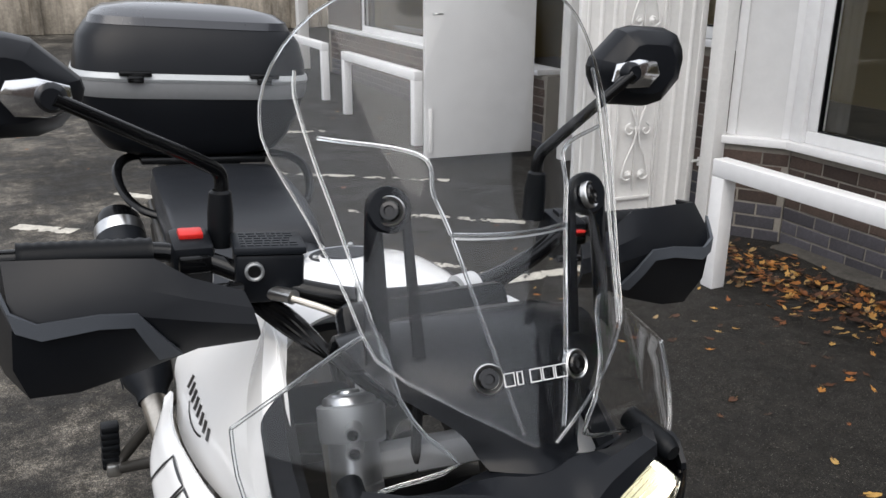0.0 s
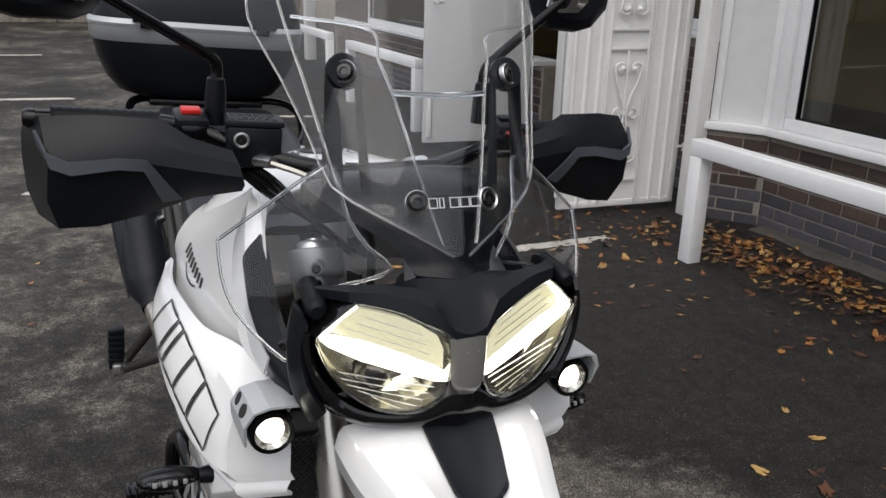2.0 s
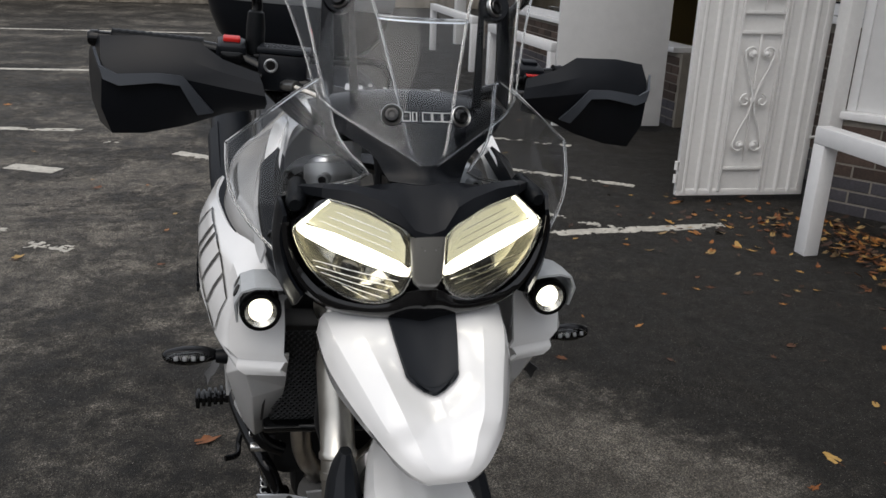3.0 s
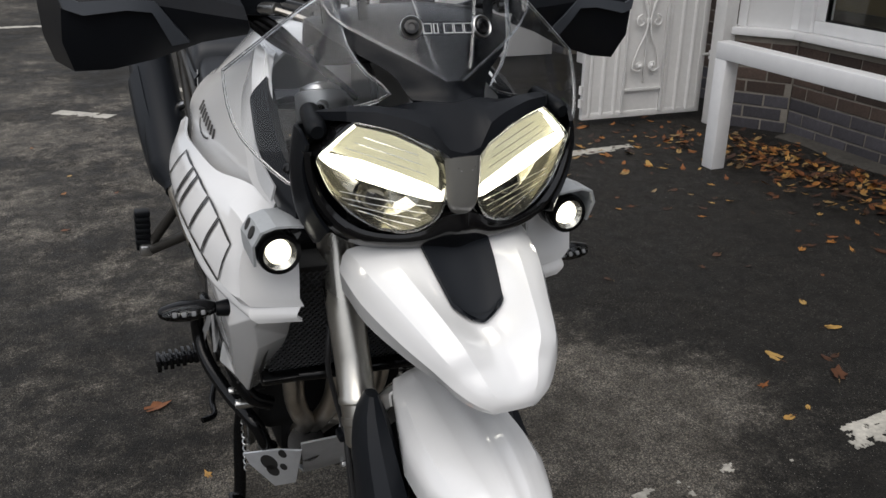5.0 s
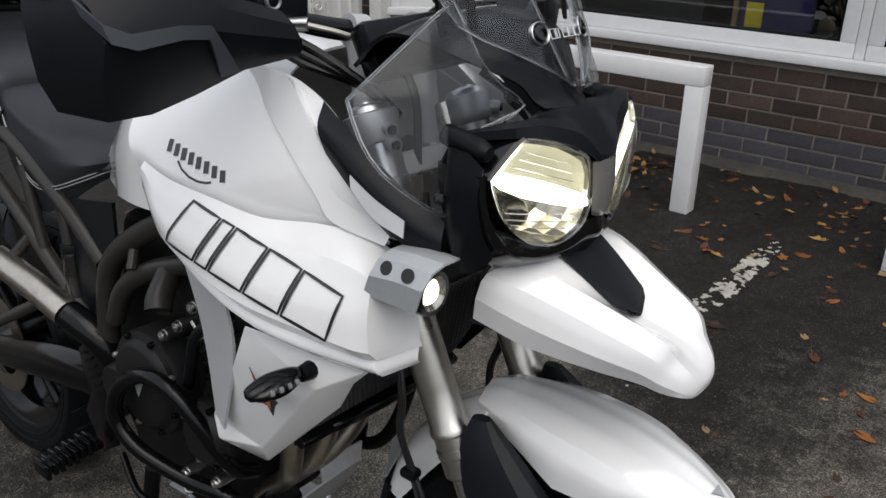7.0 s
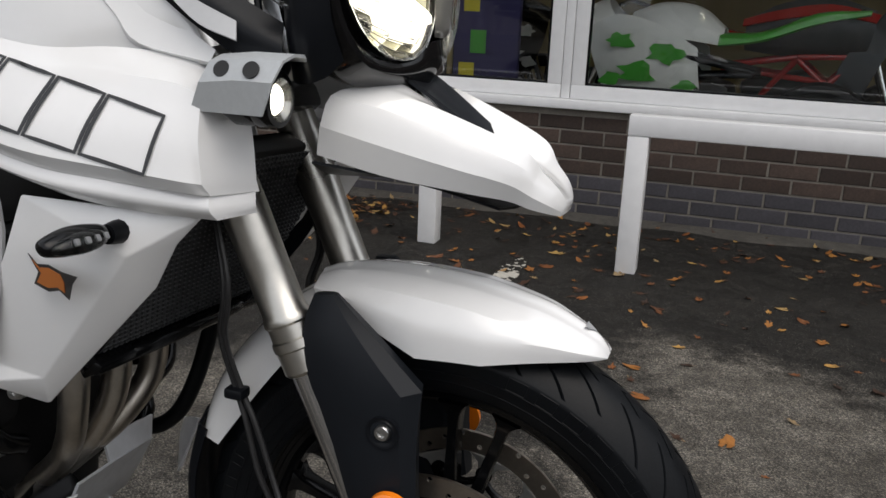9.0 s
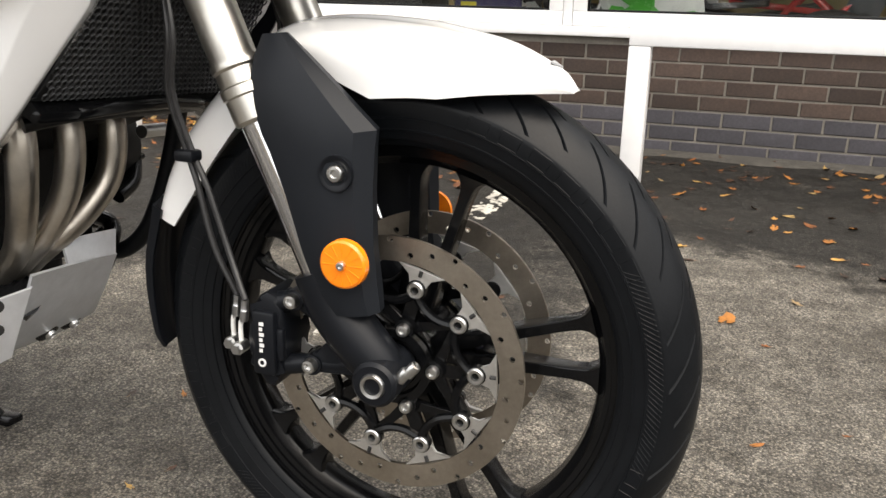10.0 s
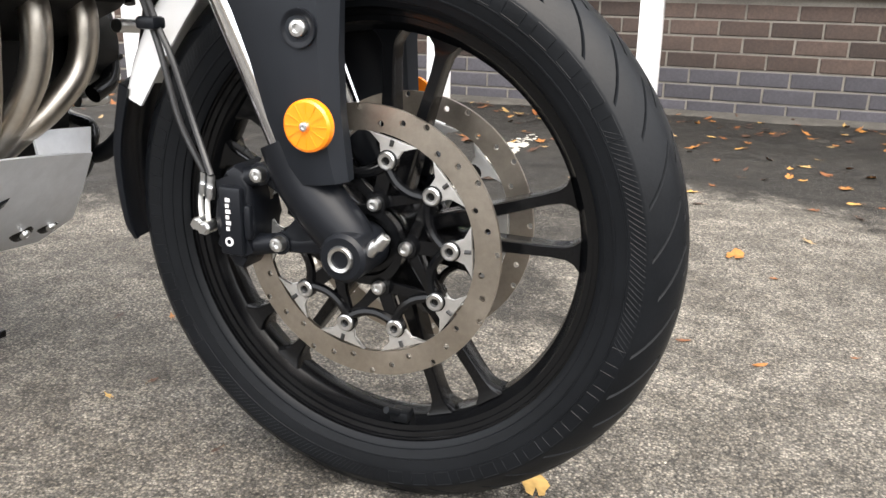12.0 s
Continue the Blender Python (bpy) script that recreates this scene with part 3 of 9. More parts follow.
block("floor", (WALL_X + 0.19, -4.2, 0.0), (9.0, 11.5, 0.06), DARK_FLOOR, "dark grey showroom floor", "floor")
block("wall_back", (7.6, -4.2, 0.062), (7.75, 11.5, 2.698), YELLOW_WALL, "yellow painted showroom back wall", "wall")
block("wall_side", (WALL_X + 0.25, -4.35, 0.0), (9.0, -4.202, 2.698), YELLOW_WALL, "yellow painted showroom side wall", "wall")
block("wall_far_side", (3.66, 11.502, 0.0), (9.0, 11.65, 2.698), YELLOW_WALL, "yellow painted showroom side wall", "wall")
# unseen; the deep overhang is added to keep sky light off the front
block("roof", (WALL_X - 0.75, -4.4, 3.102), (9.2, 11.8, 3.22), SATIN_BLACK, "unseen flat dark roof, overhang added to shade the shop front", "roof")


def bay_panel():
    """The flat white panel with its frame that fills the slanted side of the bay."""
    root = tagged(empty("bay_panel"), "flat white panel on the slanted bay side", "wall panel", kind="structure")
    a, b = Vector((3.155, 3.225, 0)), Vector((WALL_X - 0.005, 2.945, 0))
    d = (b - a).normalized()
    back = Vector((-d.y, d.x, 0))
    bm = bmesh.new()
    p, q = a + back * 0.03, b + back * 0.03
    slab(bm, [p + Vector((0, 0, SILL_Z + 0.046)), q + Vector((0, 0, SILL_Z + 0.046)), q + back * 0.06 + Vector((0, 0, SILL_Z + 0.046)), p + back * 0.06 + Vector((0, 0, SILL_Z + 0.046))], (0, 0, 1.7))
    part("panel", bm, WHITE_SHEET, root, smooth=False)
    for t in (0.0, 0.86):
        bm = bmesh.new()
        p = a.lerp(b, t) + back * 0.012
        q = a.lerp(b, t + 0.14) + back * 0.012
        z = Vector((0, 0, SILL_Z + 0.047))
        slab(bm, [p + z, q + z, q + back * 0.05 + z, p + back * 0.05 + z], (0, 0, 1.7), 0.003)
        part("edge_strip", bm, WHITE_PVC, root)
    return root


bay_panel()
block("gate_post", (3.06, 3.22, 0.0), (3.15, 3.32, 2.6), WHITE_PAINT, "square white painted steel gate post", "post", bevel=0.006)
block("porch_post", (3.40, 3.40, 0.0), (3.50, 3.48, 2.3), WHITE_PAINT, "white painted porch post", "post", bevel=0.006)
block("porch_post", (3.36, 5.20, 0.0), (3.46, 5.31, 2.3), WHITE_PAINT, "white painted porch post", "post", bevel=0.006)
block("porch_post", (3.24, 4.55, 0.0), (3.34, 4.64, 2.3), WHITE_PAINT, "white painted porch post", "post", bevel=0.006)


def scroll(c, r, turns, start, hand, m, n=26):
    pts = []
    for k in range(n):
        t = k / (n - 1)
        a = start + hand * turns * 2 * math.pi * t
        rr = r * (1 - 0.78 * t)
        pts.append(m @ Vector((c[0] + rr * math.cos(a), 0, c[1] + rr * math.sin(a))))
    return pts


def gate():
    """A sheet-steel security gate with folded ribs and a column of wrought scrolls."""
    w, h = 0.82, 2.07
    root = tagged(empty("steel_gate", Matrix.Translation((2.315, 3.515, 0.035)) @ Matrix.Rotation(radians(-4.5), 4, "Z")), "white painted sheet steel gate with wrought iron scrolls, standing open", "gate")
    bm = bmesh.new()
    prof, x = [], 0.03
    while x < w - 0.03:
        for dx, dy in ((0.0, 0.0), (0.010, -0.010), (0.022, -0.010), (0.032, 0.0)):
            if x + dx < w - 0.03:
                prof.append((x + dx, dy))
        x += 0.085
    prof.append((w - 0.03, 0.0))
    prof = [(px, 0.0 if 0.26 < px < 0.53 else py) for px, py in prof]
    front = [[bm.verts.new((px, py, z)) for px, py in prof] for z in (0.02, h - 0.02)]
    rear = [[bm.verts.new((px, py + 0.003, z)) for px, py in prof] for z in (0.02, h - 0.02)]
    for k in range(len(prof) - 1):
        bm.faces.new((front[0][k], front[0][k + 1], front[1][k + 1], front[1][k]))
        bm.faces.new((rear[0][k], rear[1][k], rear[1][k + 1], rear[0][k + 1]))
    part("sheet", bm, WHITE_PAINT, root, smooth=False)
    for c, s in (((w / 2, 0.012, 0.02), (w, 0.035, 0.04)), ((w / 2, 0.012, h), (w, 0.035, 0.04)), ((0.02, 0.012, h / 2), (0.04, 0.035, h - 0.05)), ((w - 0.02, 0.012, h / 2), (0.04, 0.035, h - 0.05))):
        bm = bmesh.new()
        box(bm, c, s, bevel=0.004)
        part("frame_bar", bm, WHITE_PAINT, root)
    for x in (0.265, 0.525):
        bm = bmesh.new()
        box(bm, (x, -0.012, h / 2), (0.012, 0.022, h - 0.06), bevel=0.002)
        part("stile", bm, WHITE_PAINT, root)
    me = Matrix.Identity(4)
    for z in (0.17, 0.96, 1.07, 1.86):
        bm = bmesh.new()
        box(bm, (0.395, -0.013, z), (0.245, 0.014, 0.018), bevel=0.002)
        part("cross_bar", bm, WHITE_PAINT, root)
    for cz in (0.58, 1.45):
        cx = 0.395
        bm = bmesh.new()
        box(bm, (cx, -0.014, cz), (0.012, 0.012, 0.74), bevel=0.002)
        part("spine", bm, WHITE_PAINT, root)
        for hand in (-1, 1):
            for up in (-1, 1):
                bm = bmesh.new()
                tip = (cx + hand * 0.050, cz + up * 0.265)
                line = [Vector((cx + hand * 0.007, -0.028, cz)), Vector((cx + hand * 0.020, -0.028, cz + up * 0.08)), Vector((cx + hand * 0.062, -0.028, cz + up * 0.17))]
                line += [Vector((p.x, -0.028, p.z)) for p in scroll(tip, 0.040, 1.1, 0.0 if hand > 0 else math.pi, hand * up, me, 14)]
                tube(bm, line, 0.0065, 8, 2)
                part("scroll", bm, WHITE_PAINT, root)
                bm = bmesh.new()
                lathe(bm, [(0.0, 0.014), (0.009, 0.011), (0.017, 0.003), (0.015, -0.008), (0.0, -0.010)], (tip[0] - hand * 0.010, -0.030, tip[1]), aim((0, 0, 0), (0, -1, 0.2)), 10)
                part("leaf_boss", bm, WHITE_PAINT, root)
            bm = bmesh.new()
            tube(bm, [(cx + hand * 0.010, -0.028, cz + 0.02), (cx + hand * 0.024, -0.028, cz + 0.075), (cx + hand * 0.050, -0.026, cz + 0.115)], [0.0065, 0.008, 0.003], 8, 3)
            part("leaf", bm, WHITE_PAINT, root)
            bm = bmesh.new()
            tube(bm, [Vector((p.x, -0.028, p.z)) for p in scroll((cx + hand * 0.052, cz - 0.005), 0.038, 1.0, math.pi * (0.5), hand * -1, me, 14)], 0.0065, 8, 2)
            part("scroll", bm, WHITE_PAINT, root)
        bm = bmesh.new()
        box(bm, (cx, -0.024, cz), (0.040, 0.018, 0.030), bevel=0.005)
        part("collar", bm, WHITE_PAINT, root)
    for z in (0.36, 1.5):
        bm = bmesh.new()
        cyl(bm, (w - 0.02, -0.02, z), (w + 0.07, -0.02, z), 0.009, segs=10)
        cyl(bm, (w + 0.03, -0.02, z - 0.03), (w + 0.03, -0.02, z + 0.02), 0.013, segs=10)
        part("bolt_latch", bm, WHITE_PAINT, root)
    for z in (0.08, 0.16, 1.7):
        bm = bmesh.new()
        cyl(bm, (-0.014, 0.0, z), (-0.014, 0.0, z + 0.05), 0.011, segs=10)
        part("hinge", bm, WHITE_PAINT, root)
    return root


gate()


def white_door():
    root = tagged(empty("white_door", Matrix.Translation((2.29, 5.55, 0.05)) @ Matrix.Rotation(radians(-5), 4, "Z")), "plain white steel door standing open", "door")
    bm = bmesh.new()
    box(bm, (0.46, 0, 1.05), (0.92, 0.045, 2.1), bevel=0.006)
    part("leaf", bm, WHITE_SHEET, root)
    bm = bmesh.new()
    box(bm, (0.04, -0.035, 0.22), (0.03, 0.02, 0.34), bevel=0.004)
    part("edge_plate", bm, WHITE_PAINT, root)
    bm = bmesh.new()
    tube(bm, [(0.07, -0.02, 1.1), (0.07, -0.07, 1.1), (0.13, -0.07, 1.1)], 0.008, 8, 3)
    part("handle", bm, ZINC, root, "steel lever handle")
    return root


white_door()


def hand_rail(name, a, b, h=0.64):
    """A low white rail of square section: two posts and a mitred top bar."""
    root = tagged(empty("low_rail", Matrix.Translation((*a, 0))), "low white plastic rail on two square posts", "rail", "rails along the shop front")
    d = Vector((b[0] - a[0], b[1] - a[1], 0))
    s = 0.082
    turn = Matrix.Rotation(math.atan2(d.y, d.x), 3, "Z")
    for p in (Vector((0, 0, 0)), d):
        bm = bmesh.new()
        box(bm, p + Vector((0, 0, (h - s) / 2)), (s, s, h - s), turn, 0.005)
        part("post", bm, WHITE_PVC, root)
    bm = bmesh.new()
    box(bm, d / 2 + Vector((0, 0, h - s / 2 + 0.001)), (d.length + s, s + 0.002, s), turn, 0.005)
    part("top_bar", bm, WHITE_PVC, root)
    return root


hand_rail("low_rail", (2.53, 2.555), (2.535, 0.965))
hand_rail("low_rail", (2.475, 0.082), (2.46, -1.72))
hand_rail("low_rail", (2.50, 8.0), (2.53, 6.25))
hand_rail("low_rail", (2.60, 11.2), (2.58, 9.0))
block("white_column", (3.13, 11.95, 0.0), (3.28, 12.1, 3.2), WHITE_PAINT, "slim white column by the fence", "column", bevel=0.008)


def fence():
    """A concrete post-and-panel fence behind the car park."""
    root = tagged(empty("concrete_fence", Matrix.Translation((0, 19.8, 0))), "weathered concrete panel fence with posts", "fence", kind="structure")
    step, ph = 2.77, 0.735
    for i in range(-9, 4):
        x = -0.30 + i * step
        bm = bmesh.new()
        box(bm, (x, -0.02, 1.9), (0.22, 0.24, 3.8), bevel=0.02)
        part("post", bm, CONCRETE, root)
        for k in range(5):
            bm = bmesh.new()
            box(bm, (x + step / 2, 0.03 + 0.006 * ((i + k) % 3), (k + 0.5) * ph), (step - 0.18, 0.10, ph - 0.002), bevel=0.016)
            part("panel", bm, CONCRETE, root)
    return root


fence()


def warning_sign():
    """A dark notice with a yellow heading, fixed to the fence."""
    z = 1.66
    root = tagged(empty("warning_sign", Matrix.Translation((3.47, 19.765, z))), "black and yellow warning sign on the concrete fence", "sign")
    bm = bmesh.new()
    box(bm, (0, 0, 0), (0.92, 0.02, 0.72), bevel=0.004)
    part("board", bm, SIGN_BLACK, root)
    curve = bpy.data.curves.new("heading", "FONT")
    curve.body, curve.size, curve.align_x, curve.align_y, curve.extrude = "WARNING", 0.19, "CENTER", "CENTER", 0.004
    ob = new("heading", curve)
    ob.data.materials.append(SIGN_YELLOW)
    ob.parent = root
    ob.matrix_basis = Matrix.Translation((0, -0.018, 0.24)) @ Matrix.Rotation(radians(90), 4, "X")
    for x, zz, w, h, mat in ((0, 0.11, 0.7, 0.045, SIGN_YELLOW), (0.0, 0.03, 0.62, 0.04, SIGN_YELLOW), (0.14, -0.07, 0.5, 0.07, RED), (-0.3, -0.18, 0.16, 0.24, ORANGE), (0.1, -0.22, 0.45, 0.12, DECAL_GREY), (0.33, -0.29, 0.06, 0.06, SIGN_YELLOW)):
        bm = bmesh.new()
        box(bm, (x, -0.014, zz), (w, 0.008, h))
        part("print_bar", bm, mat, root)
    return root


warning_sign()
# unseen plain walls, added to close the yard behind and beside the camera
block("wall_yard_rear", (-26, -24.3, 0), (9, -24, 3.4), CONCRETE, "unseen plain weathered concrete wall added to close the yard", "wall")
block("wall_yard_side", (-26.3, -24, 0), (-26, 20, 3.4), CONCRETE, "unseen plain weathered concrete wall added to close the yard", "wall")
block("wall_yard_shop", (4.0, -24, 0), (4.2, -4.4, 3.1), BRICK_BROWN, "unseen plain brown brick wall added to close the yard", "wall")

# ---- the motorcycle ----
LEAN = 0.8
moto = tagged(empty("motorcycle", Matrix.Translation((-0.0224, 0, 0)) @ Matrix.Rotation(radians(LEAN), 4, "Y")), "white adventure motorcycle with lit headlamps and a black top case", "motorcycle")
# how the flanks and the low-slung parts sit on the centre line
FLANK = Matrix.Translation((-0.0496, 0, -0.0007)) @ Matrix.Rotation(radians(3.2), 4, "Y")
LOW = Matrix.Translation((-0.0046, 0.028, -0.003)) @ Matrix.Rotation(radians(3.2), 4, "Y")
FORWARD = Matrix.Translation((0.002, 0.0235, 0.002))
MIRROR = Matrix.Diagonal((-1, 1, 1, 1))
FRONT = Vector((0, 0, 0.325))
REAR = Vector((0, 1.53, 0.315))


def tyre(name, c, radius, bead, half, parent, grooves=28):
    """A road tyre: bulged sidewalls with a moulded rib, a crisp shoulder and slanting grooves in the crowned tread."""
    bm = bmesh.new()
    deep = radius - bead
    prof = [(bead, -half * 0.74), (bead + 0.003, -half * 0.80), (bead + 0.007, -half * 0.83), (bead + 0.0075, -half * 0.865), (bead + deep * 0.20, -half * 0.935), (bead + deep * 0.205, -half * 0.952), (bead + deep * 0.225, -half * 0.957), (bead + deep * 0.23, -half * 0.945), (bead + deep * 0.25, -half * 0.955), (bead + deep * 0.36, -half * 0.985), (bead + deep * 0.365, -half * 1.0), (bead + deep * 0.38, -half * 1.003), (bead + deep * 0.385, -half * 0.99), (bead + deep * 0.42, -half * 0.996), (bead + deep * 0.55, -half * 1.005), (bead + deep * 0.60, -half * 0.995)]
    steps = [-1, -0.96, -0.90, -0.82, -0.72, -0.61, -0.50, -0.40, -0.36, -0.30, -0.26, -0.16, -0.06, 0.0, 0.06, 0.16, 0.26, 0.30, 0.36, 0.40, 0.50, 0.61, 0.72, 0.82, 0.90, 0.96, 1]
    tread = [(radius - deep * 0.385 * abs(t) ** 2.2, half * 0.98 * t, t) for t in steps]
    whole = [(r, h, -1) for r, h in prof] + tread + [(r, -h, 1) for r, h in reversed(prof)]
    cells = [0.0, 0.010, 0.095, 0.105, 0.30, 0.5, 0.510, 0.595, 0.605, 0.80]
    cols = []
    for g in range(grooves):
        for u in cells:
            col = []
            for r, h, t in whole:
                a = 2 * math.pi * (g + u) / grooves + radians(17.0) * abs(t)
                v = (u + (0.5 if t > 0 else 0.0)) % 1.0
                long = 0.005 < v < 0.10 and 0.38 < abs(t) < 0.93 and g % 3 != 2
                short = 0.005 < v < 0.10 and 0.28 < abs(t) < 0.75 and g % 3 == 2
                inner = 0.505 < v < 0.60 and abs(t) < 0.28
                rr = r - (0.0085 if long or short or inner else 0.0)
                p = c + Vector((h, rr * math.cos(a), rr * math.sin(a)))
                p.z = max(p.z, 0.001 + 0.014 * h)
                col.append(bm.verts.new(p))
            cols.append(col)
    for k in range(len(cols)):
        a, b = cols[k], cols[(k + 1) % len(cols)]
        for i in range(len(whole) - 1):
            bm.faces.new((a[i], a[i + 1], b[i + 1], b[i]))
    tread = part(name, bm, RUBBER, parent, "black road tyre with slanting tread grooves", sharp=32)
    # moulded blocks in place of the maker's lettering, and fine ribs beside them
    bm = bmesh.new()

    def wall(s, r, a):
        """A point on the sidewall at radius r and angle a."""
        h = prof[-1][1]
        for (r0, h0), (r1, h1) in zip(prof, prof[1:]):
            if r0 <= r <= r1:
                h = h0 + (h1 - h0) * (r - r0) / (r1 - r0)
        return c + Vector((-s * h, r * math.cos(a), r * math.sin(a)))

    for s in (-1, 1):
        for start, count, step in ((-34.0, 9, 7.2), (196.0, 12, 6.0), (105.0, 7, 7.2)):
            for k in range(count):
                a0 = radians(start + step * k)
                a1 = a0 + radians(step * 0.62)
                shape = [(a0, 0.40), (a1, 0.40), (a1, 0.46), (a1, 0.52), (a1, 0.58), (a0, 0.58), (a0, 0.52), (a0, 0.46), (a0, 0.40)]
                tube(bm, [wall(s, bead + deep * u, a) for a, u in shape], 0.0005, 4, 1)
        for start, count in ((32.0, 34), (150.0, 40), (268.0, 44)):
            for k in range(count):
                a = radians(start + 1.15 * k)
                tube(bm, [wall(s, bead + deep * u, a + w) for w, u in ((0.0, 0.40), (0.015, 0.46), (0.028, 0.52), (0.040, 0.58))], 0.0004, 4, 1)
    tagged(part("sidewall_relief", bm, RUBBER, tread), kind="stuff")
    return tread


def arm(bm, c, angle, r0, r1, w0, w1, t0, t1, x=0.0, off0=0.0, off1=0.0):
    """A tapering spoke in the wheel plane; angle in degrees from straight ahead, upwards."""
    a = radians(angle)
    d, s = Vector((0, -math.cos(a), math.sin(a))), Vector((0, math.sin(a), math.cos(a)))
    rings = []
    for k in range(7):
        t = k / 6
        r, w, th = r0 + (r1 - r0) * t, (w0 + (w1 - w0) * t) / 2, (t0 + (t1 - t0) * t) / 2
        if k == 6:
            w *= 1.9
        if k == 5:
            w *= 1.2
        p = c + d * r + s * (off0 + (off1 - off0) * t) + Vector((x, 0, 0))
        rings.append([p + s * w * sx + Vector((th * sy, 0, 0)) for sx, sy in ((-1, -0.5), (-0.5, -1), (0.5, -1), (1, -0.5), (1, 0.5), (0.5, 1), (-0.5, 1), (-1, 0.5))])
    skin(bm, rings)
    return bm


def polar(c, x, r, deg):
    a = radians(deg)
    return c + Vector((x, -r * math.cos(a), r * math.sin(a)))


def brake_disc(c, x, parent):
    """A drilled floating disc on ten bobbins, held by an open black carrier."""
    root = empty("brake_disc", None, parent)
    out = -1 if x < 0 else 1
    outward = X_AXIS if out > 0 else Matrix(((0, 0, -1), (1, 0, 0), (0, -1, 0)))
    bm = bmesh.new()
    n, rr, th = 72, (0.1562, 0.1480, 0.1400, 0.1330, 0.1275), 0.0024
    for k in range(n):
        a0, a1 = 360 / n * k, 360 / n * (k + 1)
        for i in range(4):
            ro, ri = rr[i], rr[i + 1]
            hole = (i == 0 and k % 6 == 0) or (i == 1 and k % 6 == 2) or (i == 2 and k % 6 == 4)
            q = [(ro, a0), (ro, a1), (ri, a1), (ri, a0)]
            octos = []
            for side in (1, -1):
                corner = [bm.verts.new(polar(c, x + side * th, r, a)) for r, a in q]
                if not hole:
                    bm.faces.new(corner)
                    continue
                rm, am, hr = (ro + ri) / 2, (a0 + a1) / 2, 0.0037
                octo = [bm.verts.new(polar(c, x + side * th, rm + hr * math.cos(radians(45 * j + 22.5)), am + math.degrees(-hr * math.sin(radians(45 * j + 22.5)) / rm))) for j in range(8)]
                octos.append(octo)
                sets = ((octo[1], octo[0]), (octo[7], octo[6]), (octo[5], octo[4]), (octo[3], octo[2]))
                for j in range(4):
                    u, v = sets[j]
                    bm.faces.new((corner[j], u, v))
                    nu, nv = sets[(j + 1) % 4]
                    bm.faces.new((corner[j], v, nu, corner[(j + 1) % 4]))
            if octos:
                for j in range(8):
                    bm.faces.new((octos[0][j], octos[0][(j + 1) % 8], octos[1][(j + 1) % 8], octos[1][j]))
        for r in (rr[0], rr[-1]):
            bm.faces.new([bm.verts.new(polar(c, x + s * th, r, a)) for a, s in ((a0, 1), (a1, 1), (a1, -1), (a0, -1))])
    part("rotor", bm, DISC_STEEL, root, "drilled steel brake rotor")
    for k in range(10):
        a = 36 * k + 3
        bm = bmesh.new()
        p = [polar(c, x, r, a + d) for r, d in ((0.1278, -13.5), (0.1225, -10.5), (0.1165, -6.6), (0.108, -5.4), (0.0985, -5.8), (0.0925, -3.4), (0.0905, 0), (0.0925, 3.4), (0.0985, 5.8), (0.108, 5.4), (0.1165, 6.6), (0.1225, 10.5), (0.1278, 13.5))]
        slab(bm, [q + Vector((-th, 0, 0)) for q in p], (2 * th, 0, 0), 0.0006)
        part("rotor_tab", bm, TAB_STEEL, root)
        # black strip paints the dark inside the slot; the tab is uncut
        bm = bmesh.new()
        w0, w1 = polar(c, x + out * (th + 0.0005), 0.1165, a), polar(c, x + out * (th + 0.0005), 0.1235, a)
        tube(bm, [w0, w1], 0.0024, 8, 2)
        part("slot", bm, SIGN_BLACK, root)
    xc = x + out * 0.001
    for k in range(5):
        bm = bmesh.new()
        b = 72 * k + 3
        hub = polar(c, xc, 0.050, b)
        for e, w in ((b, 0.0055), (b - 36, 0.0045), (b + 36, 0.0045)):
            tip = polar(c, xc, 0.098, e)
            mid = hub.lerp(tip, 0.5)
            along = (tip - hub).normalized()
            wide = along.cross(Vector((1, 0, 0))) * w
            slab(bm, [hub + wide * 1.7, mid + wide * 1.15, tip + wide * 1.7, tip - wide * 1.7, mid - wide * 1.15, hub - wide * 1.7], (-out * 0.008, 0, 0), 0.0015)
        lathe(bm, [(0.0, -0.005), (0.0115, -0.005), (0.0115, 0.005), (0.0, 0.005)], hub, X_AXIS, 18)
        part("carrier_arm", bm, SATIN_BLACK, root, "forked black carrier arm")
    for k in range(10):
        e = 36 * k + 3
        bm = bmesh.new()
        tube(bm, [polar(c, xc, 0.094, e), polar(c, xc, 0.083, e + 9), polar(c, xc, 0.080, e + 18), polar(c, xc, 0.083, e + 27), polar(c, xc, 0.094, e + 36)], 0.0054, 8, 4)
        part("carrier_web", bm, SATIN_BLACK, root)
        bm = bmesh.new()
        lathe(bm, [(0.0, -0.004), (0.0115, -0.004), (0.0115, 0.004), (0.0, 0.004)], polar(c, xc - out * 0.001, 0.1003, e), X_AXIS, 16)
        part("carrier_boss", bm, SATIN_BLACK, root)
    bm = bmesh.new()
    lathe(bm, [(0.036, -0.005), (0.046, -0.005), (0.046, 0.005), (0.036, 0.005), (0.036, -0.005)], c + Vector((xc, 0, 0)), X_AXIS, 40)
    part("carrier_ring", bm, SATIN_BLACK, root, "black disc carrier ring")
    for k in range(10):
        p = polar(c, x, 0.1003, 36 * k + 3)
        bm = bmesh.new()
        lathe(bm, [(0.0, 0.003), (0.0042, 0.003), (0.0048, 0.0078), (0.0085, 0.0082), (0.0100, 0.0068), (0.0100, -0.004)], p, outward, 20)
        part("bobbin", bm, ZINC, root)
    for k in range(5):
        bm = bmesh.new()
